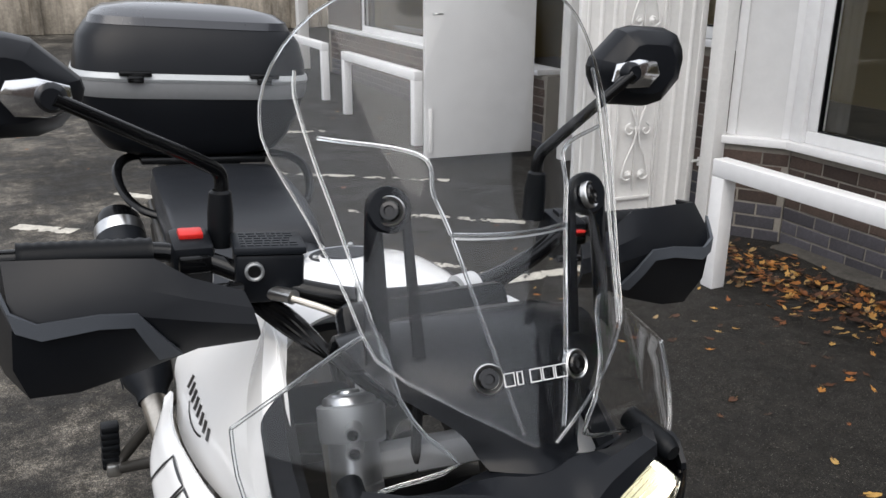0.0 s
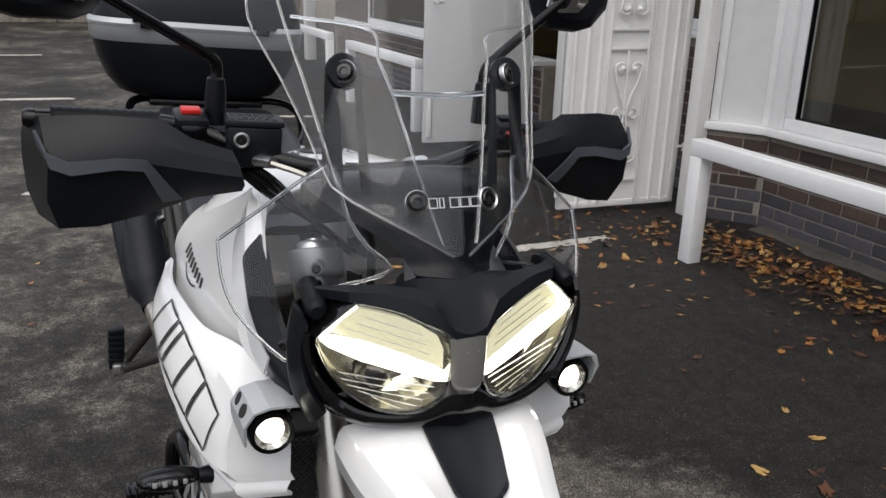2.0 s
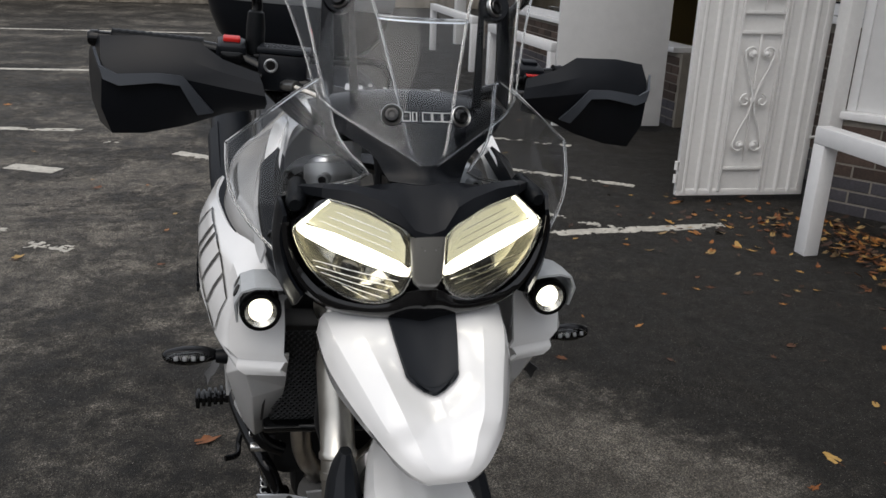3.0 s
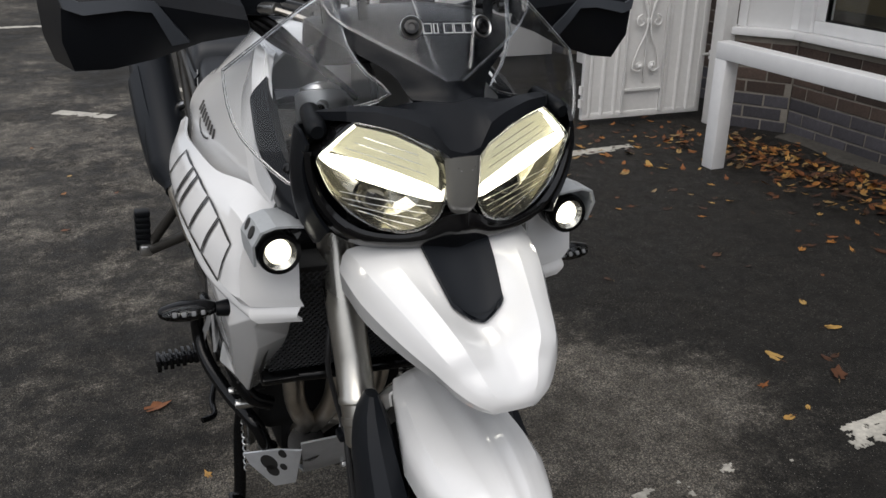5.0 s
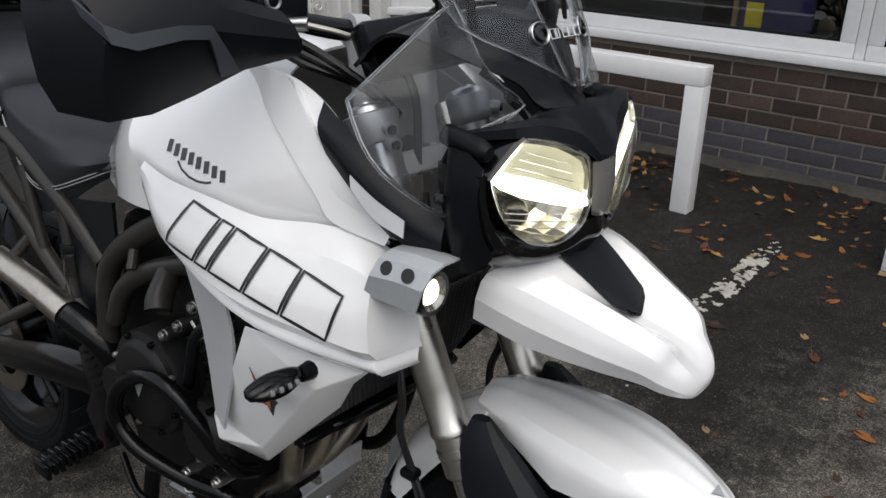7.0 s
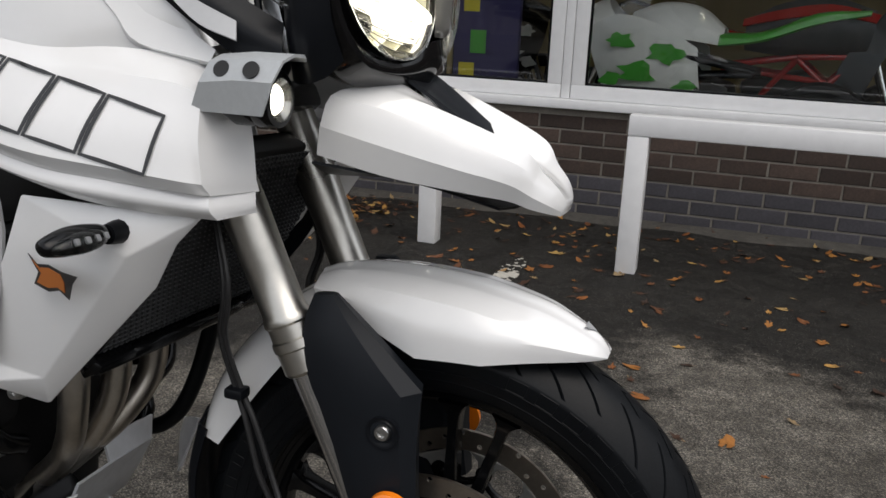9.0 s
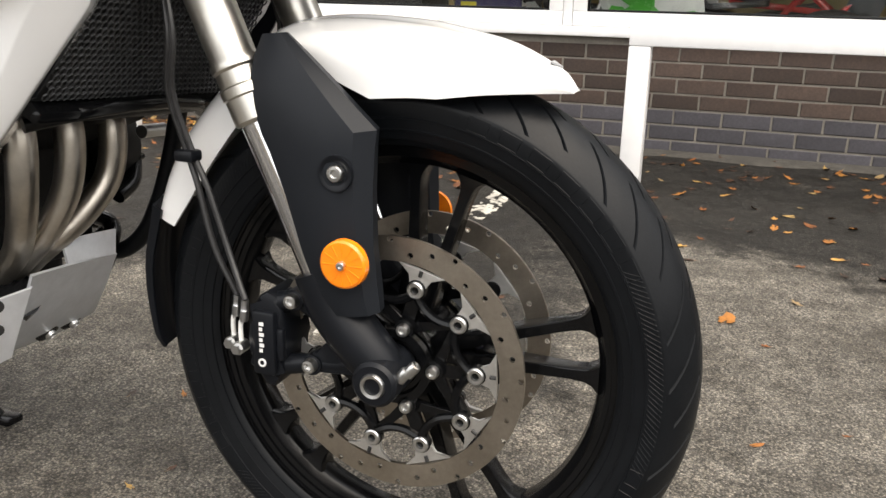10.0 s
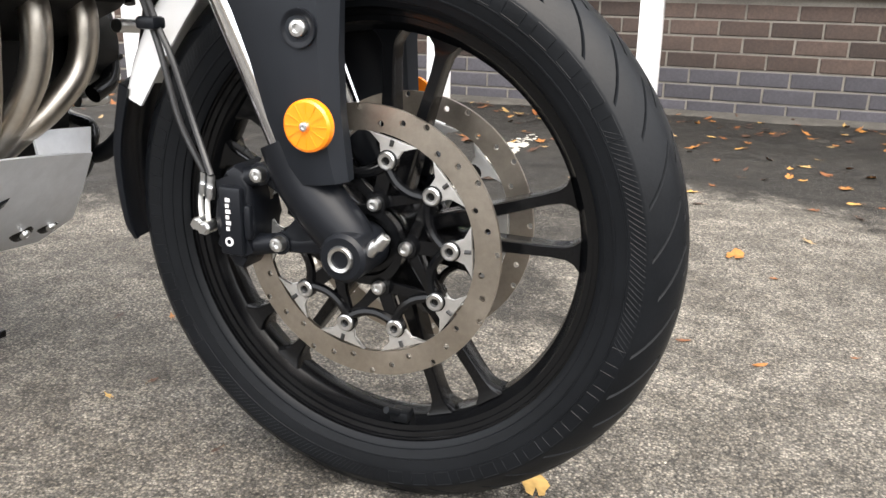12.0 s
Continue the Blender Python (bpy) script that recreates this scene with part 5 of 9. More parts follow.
    # dark projector eye and fine bars in the lower half
    bm = bmesh.new()
    eye = Vector((side * 0.088, lens_y(0.088) + 0.030, 0.992))
    lathe(bm, [(0.0, 0.010), (0.010, 0.008), (0.016, 0.002), (0.019, -0.006), (0.021, -0.014)], eye, aim((0, 0, 0), (0, -1, 0)), 24)
    part("projector", bm, GLOSS_BLACK, root, "dark high beam projector")
    for k in range(5):
        bm = bmesh.new()
        z = 1.000 - 0.0078 * k
        x0, x1 = 0.136 - 0.0022 * k * k, 0.034 + 0.006 * k
        tube(bm, [(side * x0, lens_y(x0) + 0.003, z + 0.010), (side * (x0 + x1) / 2, lens_y((x0 + x1) / 2) + 0.006, z - 0.003), (side * x1, lens_y(x1) + 0.004, z - 0.012)], 0.0007, 5, 4)
        part("bowl_rib", bm, CHROME, root)
    return root


for s in (-1, 1):
    headlamp(s)


def nose():
    """Black cowl round and above the lamps, with the shield-shaped badge between them."""
    root = empty("nose_cowl", None, moto)
    half = [
        [(-0.156, 0.150, 1.086), (-0.126, 0.101, 1.092), (-0.098, 0.0860, 1.0895), (-0.066, 0.0745, 1.0790), (-0.034, 0.064, 1.0645), (-0.017, 0.056, 1.050), (0, 0.053, 1.046)],
        [(-0.157, 0.152, 1.094), (-0.126, 0.103, 1.103), (-0.094, 0.0900, 1.1025), (-0.060, 0.0800, 1.0935), (-0.038, 0.071, 1.0845), (-0.019, 0.058, 1.061), (0, 0.055, 1.056)],
        [(-0.153, 0.162, 1.092), (-0.120, 0.116, 1.106), (-0.090, 0.104, 1.1065), (-0.057, 0.096, 1.1020), (-0.035, 0.090, 1.0970), (-0.018, 0.080, 1.086), (0, 0.077, 1.083)],
        [(-0.147, 0.176, 1.072), (-0.114, 0.136, 1.090), (-0.086, 0.124, 1.0960), (-0.055, 0.116, 1.1030), (-0.034, 0.110, 1.1060), (-0.018, 0.103, 1.105), (0, 0.101, 1.104)],
        [(-0.140, 0.195, 1.045), (-0.110, 0.160, 1.065), (-0.084, 0.146, 1.0750), (-0.055, 0.136, 1.0920), (-0.034, 0.132, 1.1000), (-0.018, 0.130, 1.104), (0, 0.129, 1.104)],
    ]
    bm = bmesh.new()
    sheet(bm, both_sides(half), 0.004, 2, 2, row_breaks=(1, 2, 3), col_breaks=(1, 2, 4, 5, 7, 8, 10, 11))
    part("brow", bm, BLACK_PLASTIC, root, "matt black angular brow over the lamps", sharp=14)
    # chin below the lamps: a gloss lip that follows the lens edge
    rim = [(0.168, 1.058), (0.167, 1.036), (0.160, 1.012), (0.149, 0.993), (0.132, 0.974), (0.108, 0.9605), (0.072, 0.9545), (0.040, 0.960), (0.020, 0.976), (0, 0.980)]
    low = [(0.173, 1.060), (0.1715, 1.032), (0.166, 1.005), (0.155, 0.979), (0.138, 0.958), (0.109, 0.943), (0.070, 0.937), (0.038, 0.936), (0.018, 0.936), (0, 0.936)]
    jaw = [
        [(-x, lens_y(x) + 0.003, z) for x, z in rim],
        [(-(x * 0.5 + u * 0.5), lens_y(x) + 0.001, (z + w) / 2) for (x, z), (u, w) in zip(rim, low)],
        [(-x, lens_y(x) + 0.014, z) for x, z in low],
        [(-x * 0.985, lens_y(x) + 0.026, z - 0.005 * (x < 0.15)) for x, z in low],
        [(-x * 0.94, lens_y(x) + 0.060, z + 0.002) for x, z in low],
    ]
    bm = bmesh.new()
    sheet(bm, both_sides(jaw), 0.004, 3, 3, row_breaks=(2,))
    part("jaw", bm, GLOSS_BLACK, root, "gloss black lower lamp surround")
    # smoked bridge between the lamps
    bm = bmesh.new()
    sheet(bm, both_sides([[(-0.020, 0.066, 1.050), (-0.014, 0.0585, 1.052), (0, 0.0565, 1.053)], [(-0.018, 0.064, 1.022), (-0.013, 0.0565, 1.022), (0, 0.0545, 1.022)], [(-0.0155, 0.064, 0.996), (-0.011, 0.0575, 0.995), (0, 0.0555, 0.994)], [(-0.010, 0.066, 0.986), (-0.006, 0.061, 0.985), (0, 0.060, 0.985)]]), 0.004, 3, 4)
    part("bridge", bm, SMOKED, root, "smoked grey bridge between the lamps")
    badge = empty("badge", None, root)
    bm = bmesh.new()
    slab(bm, [(-0.0115, 0.0545, 1.041), (0.0115, 0.0545, 1.041), (0.0085, 0.0545, 1.020), (0, 0.0545, 1.008), (-0.0085, 0.0545, 1.020)], (0, -0.0022, 0), 0.0010)
    part("shield", bm, BLACK_PLASTIC, badge)
    bm = bmesh.new()
    slab(bm, [(-0.0075, 0.0524, 1.037), (0.0075, 0.0524, 1.037), (0, 0.0524, 1.014)], (0, -0.0008, 0))
    part("mark", bm, DECAL_GREY, badge)
    # side cheeks and rubber knobs behind the lamps
    cheek = [[(-0.167, 0.1120, 1.066), (-0.172, 0.1140, 1.036), (-0.165, 0.1130, 0.995), (-0.148, 0.1100, 0.962)], [(-0.171, 0.128, 1.080), (-0.177, 0.130, 1.036), (-0.172, 0.128, 0.985), (-0.154, 0.125, 0.945)], [(-0.171, 0.145, 1.082), (-0.178, 0.146, 1.036), (-0.174, 0.144, 0.98), (-0.156, 0.142, 0.938)], [(-0.150, 0.165, 1.075), (-0.152, 0.166, 1.03), (-0.150, 0.164, 0.98), (-0.140, 0.162, 0.938)], [(-0.11, 0.17, 1.06), (-0.11, 0.17, 1.02), (-0.11, 0.17, 0.98), (-0.11, 0.17, 0.95)]]
    for s in (-1, 1):
        bm = bmesh.new()
        sheet(bm, [[(-s * x, y, z) for x, y, z in r] for r in cheek], 0.005 * -s, row_breaks=(1,))
        part("cheek", bm, BLACK_PLASTIC, root, "black side of the lamp housing")
        bm = bmesh.new()
        slab(bm, [(s * 0.1735, 0.119, 1.026), (s * 0.1775, 0.140, 1.026), (s * 0.1745, 0.140, 0.984), (s * 0.1685, 0.119, 0.988)], (s * 0.002, 0, 0), 0.001)
        part("side_window", bm, SMOKED, root, "smoked side window of the lamp")
        bm = bmesh.new()
        tube(bm, [(s * 0.150, 0.175, 1.088), (s * 0.154, 0.140, 1.083), (s * 0.156, 0.122, 1.080), (s * 0.157, 0.113, 1.079)], [0.012, 0.0125, 0.0120, 0.0075], 16, 4)
        part("mirror_blank", bm, RUBBER, root, "rubber blanking knob")
    # dark panel under the screen
    half = [[(-0.046, 0.122, 1.104), (-0.022, 0.108, 1.104), (0, 0.102, 1.104)], [(-0.052, 0.134, 1.112), (-0.026, 0.120, 1.114), (0, 0.114, 1.115)], [(-0.066, 0.150, 1.132), (-0.036, 0.136, 1.138), (0, 0.128, 1.142)], [(-0.112, 0.195, 1.158), (-0.066, 0.170, 1.168), (0, 0.156, 1.174)], [(-0.136, 0.250, 1.178), (-0.08, 0.218, 1.190), (0, 0.200, 1.196)], [(-0.130, 0.30, 1.170), (-0.08, 0.275, 1.190), (0, 0.26, 1.198)], [(-0.12, 0.35, 1.130), (-0.08, 0.34, 1.150), (0, 0.335, 1.155)]]
    bm = bmesh.new()
    sheet(bm, both_sides(half), 0.005)
    part("screen_base", bm, SMOOTH_BLACK, root, "smooth black panel under the screen")
    # arms that carry the screen
    for s in (-1, 1):
        bm = bmesh.new()
        top = Vector((s * 0.103, 0.228, 1.315))
        lathe(bm, [(0.0, 0.004), (0.019, 0.004), (0.021, 0.002), (0.021, -0.004), (0.0, -0.004)], top, aim((0, 0, 0), (0, -1, 0.35)), 24)
        slab(bm, [(s * 0.124, 0.226, 1.315), (s * 0.109, 0.226, 1.305), (s * 0.109, 0.198, 1.20), (s * 0.130, 0.205, 1.18), (s * 0.130, 0.21, 1.20)], (0, 0.007, 0), 0.0015)
        slab(bm, [(s * 0.090, 0.224, 1.305), (s * 0.083, 0.224, 1.308), (s * 0.076, 0.196, 1.185), (s * 0.088, 0.196, 1.185)], (0, 0.007, 0), 0.0015)
        part("screen_arm", bm, SMOOTH_BLACK, root, "slotted black screen arm")
    bm = bmesh.new()
    box(bm, (0, 0.345, 1.145), (0.20, 0.035, 0.075), Matrix.Rotation(radians(-28), 3, "X"), 0.012)
    part("instrument_pod", bm, SMOOTH_BLACK, root, "black instrument pod")
    return root


nose()

# half-width of the screen by height
SCREEN_EDGE = [(1.128, 0.010), (1.140, 0.030), (1.152, 0.052), (1.170, 0.088), (1.194, 0.128), (1.240, 0.143), (1.300, 0.164), (1.350, 0.186), (1.378, 0.190), (1.410, 0.184), (1.445, 0.166), (1.475, 0.140), (1.495, 0.108), (1.508, 0.070), (1.514, 0.030)]


def screen_y(x, z):
    y = 0.107 + 0.455 * (z - 1.128) + 3.0 * x * x
    return y + (0.006 if z > 1.297 and abs(x) < 0.05 else 0.0)


def windscreen():
    root = empty("windscreen", None, moto)
    rows = []
    for z, w in SCREEN_EDGE:
        rows.append([(w * u, screen_y(w * u, z), z) for u in (-1, -0.85, -0.6, -0.35, -0.15, 0, 0.15, 0.35, 0.6, 0.85, 1)])
    bm = bmesh.new()
    sheet(bm, rows, 0.0035, 2, 3)
    part("screen", bm, SCREEN, root, "tall clear acrylic screen")
    # moulded ribs and the step across the middle
    for s in (-1, 1):
        for line, r in (([(0.150, 1.37), (0.075, 1.362), (0.068, 1.33), (0.058, 1.297), (0.040, 1.22), (0.026, 1.16), (0.020, 1.140)], 0.0019), ([(0.160, 1.425), (0.162, 1.40), (0.154, 1.35), (0.143, 1.30), (0.131, 1.24), (0.122, 1.196)], 0.0018)):
            bm = bmesh.new()
            tube(bm, [(s * x, 0.107 + 0.455 * (z - 1.128) + 3.0 * x * x - 0.0012, z) for x, z in line], r, 8, 6)
            part("rib", bm, ACRYLIC_EDGE, root)
    bm = bmesh.new()
    tube(bm, [(x, 0.107 + 0.455 * (1.297 - 1.128) + 3.0 * x * x - 0.001, 1.297 - 0.001 * (1 - (x / 0.058) ** 2)) for x in (-0.058, -0.03, 0, 0.03, 0.058)], 0.0034, 8, 4)
    part("step", bm, ACRYLIC_EDGE, root)
    bm = bmesh.new()
    edge = [(-w, screen_y(-w, z) - 0.001, z) for z, w in SCREEN_EDGE] + [(w, screen_y(w, z) - 0.001, z) for z, w in reversed(SCREEN_EDGE)]
    tube(bm, edge, 0.0014, 8, 2)
    part("rim", bm, ACRYLIC_EDGE, root, "bright polished edge of the screen")
    for x, z in ((-0.103, 1.315), (0.103, 1.315), (-0.044, 1.184), (0.044, 1.184)):
        y = screen_y(x, z)
        rot = aim((0, 0, 0), (6 * x, -1, 0.455))
        bm = bmesh.new()
        lathe(bm, [(0.0095, 0.001), (0.0125, 0.004), (0.0135, 0.003), (0.0135, -0.002)], (x, y, z), rot, 24)
        part("washer", bm, ZINC, root)
        bm = bmesh.new()
        bolt(bm, Vector((x, y, z)) + rot @ Vector((0, 0, 0.002)), (6 * x, -1, 0.455), 0.0095, 0.004)
        part("screen_bolt", bm, GLOSS_BLACK, root)
    # five pale outlined shapes between the lower bolts
    for k in range(5):
        bm = bmesh.new()
        x0, w = -0.032 + k * 0.0128, (0.0098, 0.005, 0.0108, 0.0108, 0.0115)[k]
        y, z = screen_y(0.0, 1.184) - 0.004, 1.184
        sl = Vector((0.0, 0.455 * 0.010, 0.010))
        p = [Vector((x0, y, z - 0.005)), Vector((x0 + w, y, z - 0.005)), Vector((x0 + w, y, z - 0.005)) + sl, Vector((x0, y, z - 0.005)) + sl]
        tube(bm, [*p, p[0]], 0.0007, 4, 1)
        part("print_outline", bm, DECAL_WHITE, root)
    return root


windscreen()


def deflector(side):
    root = empty("wind_deflector", None, moto)
    pts = [(-0.250, 0.239, 1.118), (-0.195, 0.217, 1.168), (-0.140, 0.197, 1.214), (-0.128, 0.190, 1.200), (-0.120, 0.170, 1.160), (-0.100, 0.150, 1.130), (-0.077, 0.133, 1.110), (-0.110, 0.143, 1.094), (-0.140, 0.152, 1.084), (-0.166, 0.160, 1.058), (-0.176, 0.154, 1.020), (-0.181, 0.149, 0.998), (-0.205, 0.168, 1.012), (-0.236, 0.200, 1.045), (-0.248, 0.222, 1.080)]
    pts = [Vector((-side * x, y, z)) for x, y, z in pts]
    mid = sum(pts, Vector()) / len(pts) + Vector((side * 0.006, -0.006, 0))
    nrm = Vector((side * 0.55, -0.80, 0.2)).normalized()
    bm = bmesh.new()
    rings = [[mid.lerp(p, t) + nrm * (0.006 * (1 - t * t)) for p in pts] for t in (0.02, 0.5, 0.9, 1.0)]
    low = [[p - nrm * 0.003 for p in r] for r in rings]
    skin(bm, rings + low[::-1], caps=False)
    part("panel", bm, SCREEN, root, "clear acrylic wind deflector")
    bm = bmesh.new()
    tube(bm, [*pts, pts[0]], 0.0021, 8, 2)
    part("rim", bm, ACRYLIC_EDGE, root)
    bm = bmesh.new()
    bolt(bm, Vector((side * 0.188, 0.160, 1.018)) + nrm * 0.004, nrm, 0.0065, 0.005)
    part("fixing_bolt", bm, GLOSS_BLACK, root)
    return root


for s in (-1, 1):
    deflector(s)


def bodywork():
    """Tank and side panels."""
    tank = empty("fuel_tank", None, moto)
    secs = []
    for y, c in ((0.905, ((0, 0.955), (0.06, 0.955), (0.10, 0.94), (0.125, 0.91), (0.13, 0.87))), (0.83, ((0, 1.035), (0.09, 1.022), (0.135, 0.985), (0.160, 0.93), (0.16, 0.87))), (0.76, ((0, 1.095), (0.095, 1.078), (0.15, 1.035), (0.19, 0.97), (0.20, 0.89))), (0.66, ((0, 1.132), (0.10, 1.117), (0.155, 1.072), (0.208, 1.01), (0.22, 0.90))), (0.54, ((0, 1.140), (0.10, 1.130), (0.150, 1.085), (0.19, 1.01), (0.20, 0.90))), (0.46, ((0, 1.128), (0.085, 1.120), (0.135, 1.082), (0.165, 1.01), (0.175, 0.90)))):
        secs.append([(-x, y, z) for x, z in reversed(c)])
    bm = bmesh.new()
    sheet(bm, both_sides(secs), 0.004)
    part("shell", bm, PEARL, tank, "glossy pearl white fuel tank")
    bm = bmesh.new()
    lathe(bm, [(0.0, 0.008), (0.030, 0.008), (0.034, 0.005), (0.048, 0.005), (0.052, 0.0), (0.052, -0.02)], (0, 0.625, 1.134), Matrix.Rotation(radians(-5), 3, "X"), 40)
    part("filler_cap", bm, CHARCOAL, tank, "dark fuel filler cap")
    bm = bmesh.new()
    lathe(bm, [(0.052, 0.003), (0.056, 0.004), (0.062, 0.001)], (0, 0.625, 1.134), Matrix.Rotation(radians(-5), 3, "X"), 40)
    part("filler_ring", bm, ALLOY, tank)
    for k in range(6):
        bm = bmesh.new()
        a = k * math.pi / 3
        bolt(bm, (0.042 * math.cos(a), 0.625 + 0.042 * math.sin(a), 1.1405), (0, -0.09, 1), 0.004, 0.002)
        part("cap_screw", bm, ZINC, tank)
    cols = [
        [(-0.152, 0.701, 1.055), (-0.194, 0.696, 1.033), (-0.222, 0.684, 1.009), (-0.238, 0.666, 0.984), (-0.240, 0.641, 0.958)],
        [(-0.144, 0.619, 1.086), (-0.186, 0.612, 1.054), (-0.218, 0.601, 1.019), (-0.239, 0.586, 0.982), (-0.249, 0.566, 0.942)],
        [(-0.147, 0.531, 1.106), (-0.185, 0.521, 1.065), (-0.213, 0.510, 1.023), (-0.231, 0.497, 0.979), (-0.240, 0.482, 0.933)],
        [(-0.157, 0.443, 1.110), (-0.188, 0.431, 1.064), (-0.209, 0.420, 1.019), (-0.219, 0.408, 0.974), (-0.219, 0.398, 0.929)],
        [(-0.170, 0.361, 1.092), (-0.191, 0.349, 1.049), (-0.203, 0.339, 1.007), (-0.205, 0.330, 0.968), (-0.197, 0.323, 0.930)],
        [(-0.181, 0.293, 1.047), (-0.193, 0.284, 1.015), (-0.196, 0.276, 0.986), (-0.192, 0.270, 0.959), (-0.180, 0.266, 0.934)],
        [(-0.187, 0.246, 0.969), (-0.189, 0.244, 0.961), (-0.188, 0.241, 0.954), (-0.184, 0.239, 0.947), (-0.178, 0.237, 0.941)],
    ]
    bm = bmesh.new()
    sheet(bm, cols, 0.004, 4, 5)
    upper = pair("tank_side_panel", bm, PEARL, moto, "glossy pearl white upper side panel")
    # flat raised band along the front edge, with a crisp fold on both sides
    band = []
    for f, c in (((-0.148, 0.520, 1.111), (-0.160, 0.500, 1.094)), ((-0.178, 0.415, 1.112), (-0.193, 0.424, 1.060)), ((-0.193, 0.360, 1.074), (-0.2065, 0.366, 1.019)), ((-0.196, 0.318, 1.028), (-0.2070, 0.330, 0.985)), ((-0.194, 0.276, 0.988), (-0.2060, 0.303, 0.958)), ((-0.188, 0.228, 0.956), (-0.192, 0.232, 0.944))):
        f, c = Vector(f), Vector(c)
        band.append([f + Vector((0.028, 0.006, -0.012)), f, c, c + Vector((0.007, 0.010, -0.003))])
    bm = bmesh.new()
    sheet(bm, band, 0.003, 1, 4)
    pair("ridge", bm, PEARL, moto, "raised pearl white band of the side panel", sharp=24)
    cols = [
        [(-0.252, 0.610, 0.976), (-0.260, 0.608, 0.969), (-0.263, 0.604, 0.958), (-0.264, 0.600, 0.945), (-0.260, 0.596, 0.936)],
        [(-0.262, 0.540, 0.968), (-0.276, 0.540, 0.952), (-0.288, 0.537, 0.925), (-0.286, 0.533, 0.900), (-0.272, 0.530, 0.886)],
        [(-0.256, 0.470, 0.961), (-0.271, 0.468, 0.944), (-0.286, 0.464, 0.902), (-0.288, 0.458, 0.872), (-0.274, 0.452, 0.856)],
        [(-0.238, 0.393, 0.949), (-0.258, 0.392, 0.930), (-0.276, 0.386, 0.886), (-0.282, 0.378, 0.852), (-0.270, 0.372, 0.836)],
        [(-0.212, 0.324, 0.953), (-0.240, 0.318, 0.929), (-0.262, 0.310, 0.880), (-0.268, 0.300, 0.843), (-0.256, 0.294, 0.828)],
        [(-0.186, 0.262, 0.948), (-0.230, 0.248, 0.924), (-0.248, 0.240, 0.876), (-0.252, 0.230, 0.835), (-0.240, 0.222, 0.822)],
        [(-0.176, 0.232, 0.934), (-0.230, 0.216, 0.915), (-0.240, 0.212, 0.872), (-0.240, 0.208, 0.832), (-0.228, 0.206, 0.820)],
        [(-0.150, 0.222, 0.925), (-0.168, 0.204, 0.908), (-0.166, 0.198, 0.868), (-0.166, 0.194, 0.830), (-0.160, 0.194, 0.818)],
    ]
    bm = bmesh.new()
    sheet(bm, cols, 0.005, 4, 5, row_breaks=(6,), col_breaks=(1, 3))
    pair("side_panel", bm, PEARL, moto, "glossy pearl white side panel with outlined lettering shapes", sharp=26)
    # lip under the side panel
    bm = bmesh.new()
    sheet(bm, [[(-0.268, 0.545, 0.890), (-0.270, 0.540, 0.878), (-0.255, 0.535, 0.868)], [(-0.272, 0.452, 0.858), (-0.276, 0.448, 0.843), (-0.258, 0.44, 0.832)], [(-0.268, 0.372, 0.838), (-0.272, 0.368, 0.822), (-0.255, 0.36, 0.810)], [(-0.254, 0.294, 0.830), (-0.258, 0.290, 0.814), (-0.244, 0.285, 0.800)], [(-0.226, 0.210, 0.822), (-0.230, 0.206, 0.806), (-0.218, 0.205, 0.795)], [(-0.162, 0.197, 0.820), (-0.170, 0.192, 0.806), (-0.162, 0.195, 0.796)]], 0.005, row_breaks=(4,))
    pair("panel_lip", bm, PEARL, moto, "white lower lip of the side panel")
    # lower cowl beside the radiator: flat facets with crisp folds
    bm = bmesh.new()
    c = {k: bm.verts.new(p) for k, p in {"a": (-0.256, 0.408, 0.803), "t": (-0.238, 0.290, 0.800), "u": (-0.214, 0.222, 0.797), "g": (-0.214, 0.254, 0.764), "h": (-0.243, 0.292, 0.752), "f": (-0.203, 0.287, 0.712), "e": (-0.212, 0.430, 0.590), "d": (-0.190, 0.445, 0.548), "b": (-0.216, 0.535, 0.602), "m": (-0.250, 0.440, 0.735), "n": (-0.226, 0.512, 0.575), "k": (-0.150, 0.275, 0.792), "l": (-0.150, 0.330, 0.705), "w": (-0.150, 0.46, 0.56)}.items()}
    for face in ("ath", "amh", "tuh", "ugh", "mbe", "hme", "bne", "nde", "hgf", "hfe", "fde", "ukg", "kgl", "glf", "flw", "fwd"):
        bm.faces.new([c[k] for k in face])
    bmesh.ops.recalc_face_normals(bm, faces=bm.faces)
    if bm.faces[1].normal.x > 0:
        bmesh.ops.reverse_faces(bm, faces=bm.faces)
    bmesh.ops.solidify(bm, geom=bm.faces[:], thickness=0.004)
    bmesh.ops.bevel(bm, geom=[e for e in bm.edges if len(e.link_faces) == 2 and e.calc_face_angle(0) > 0.15], offset=0.0022, segments=2, affect="EDGES", profile=0.5)
    pair("radiator_cowl", bm, PEARL, moto, "white angular radiator cowl")
    bm = bmesh.new()
    sheet(bm, [[(-0.25, 0.545, 0.885), (-0.25, 0.47, 0.87)], [(-0.235, 0.52, 0.76), (-0.245, 0.44, 0.76)], [(-0.225, 0.51, 0.62), (-0.235, 0.48, 0.61)]], 0.004)
    pair("inner_wing", bm, SILVER_PAINT, moto, "silver painted inner wing")
    # dark beam from the headstock to the lamp, with a pale insert
    bm = bmesh.new()
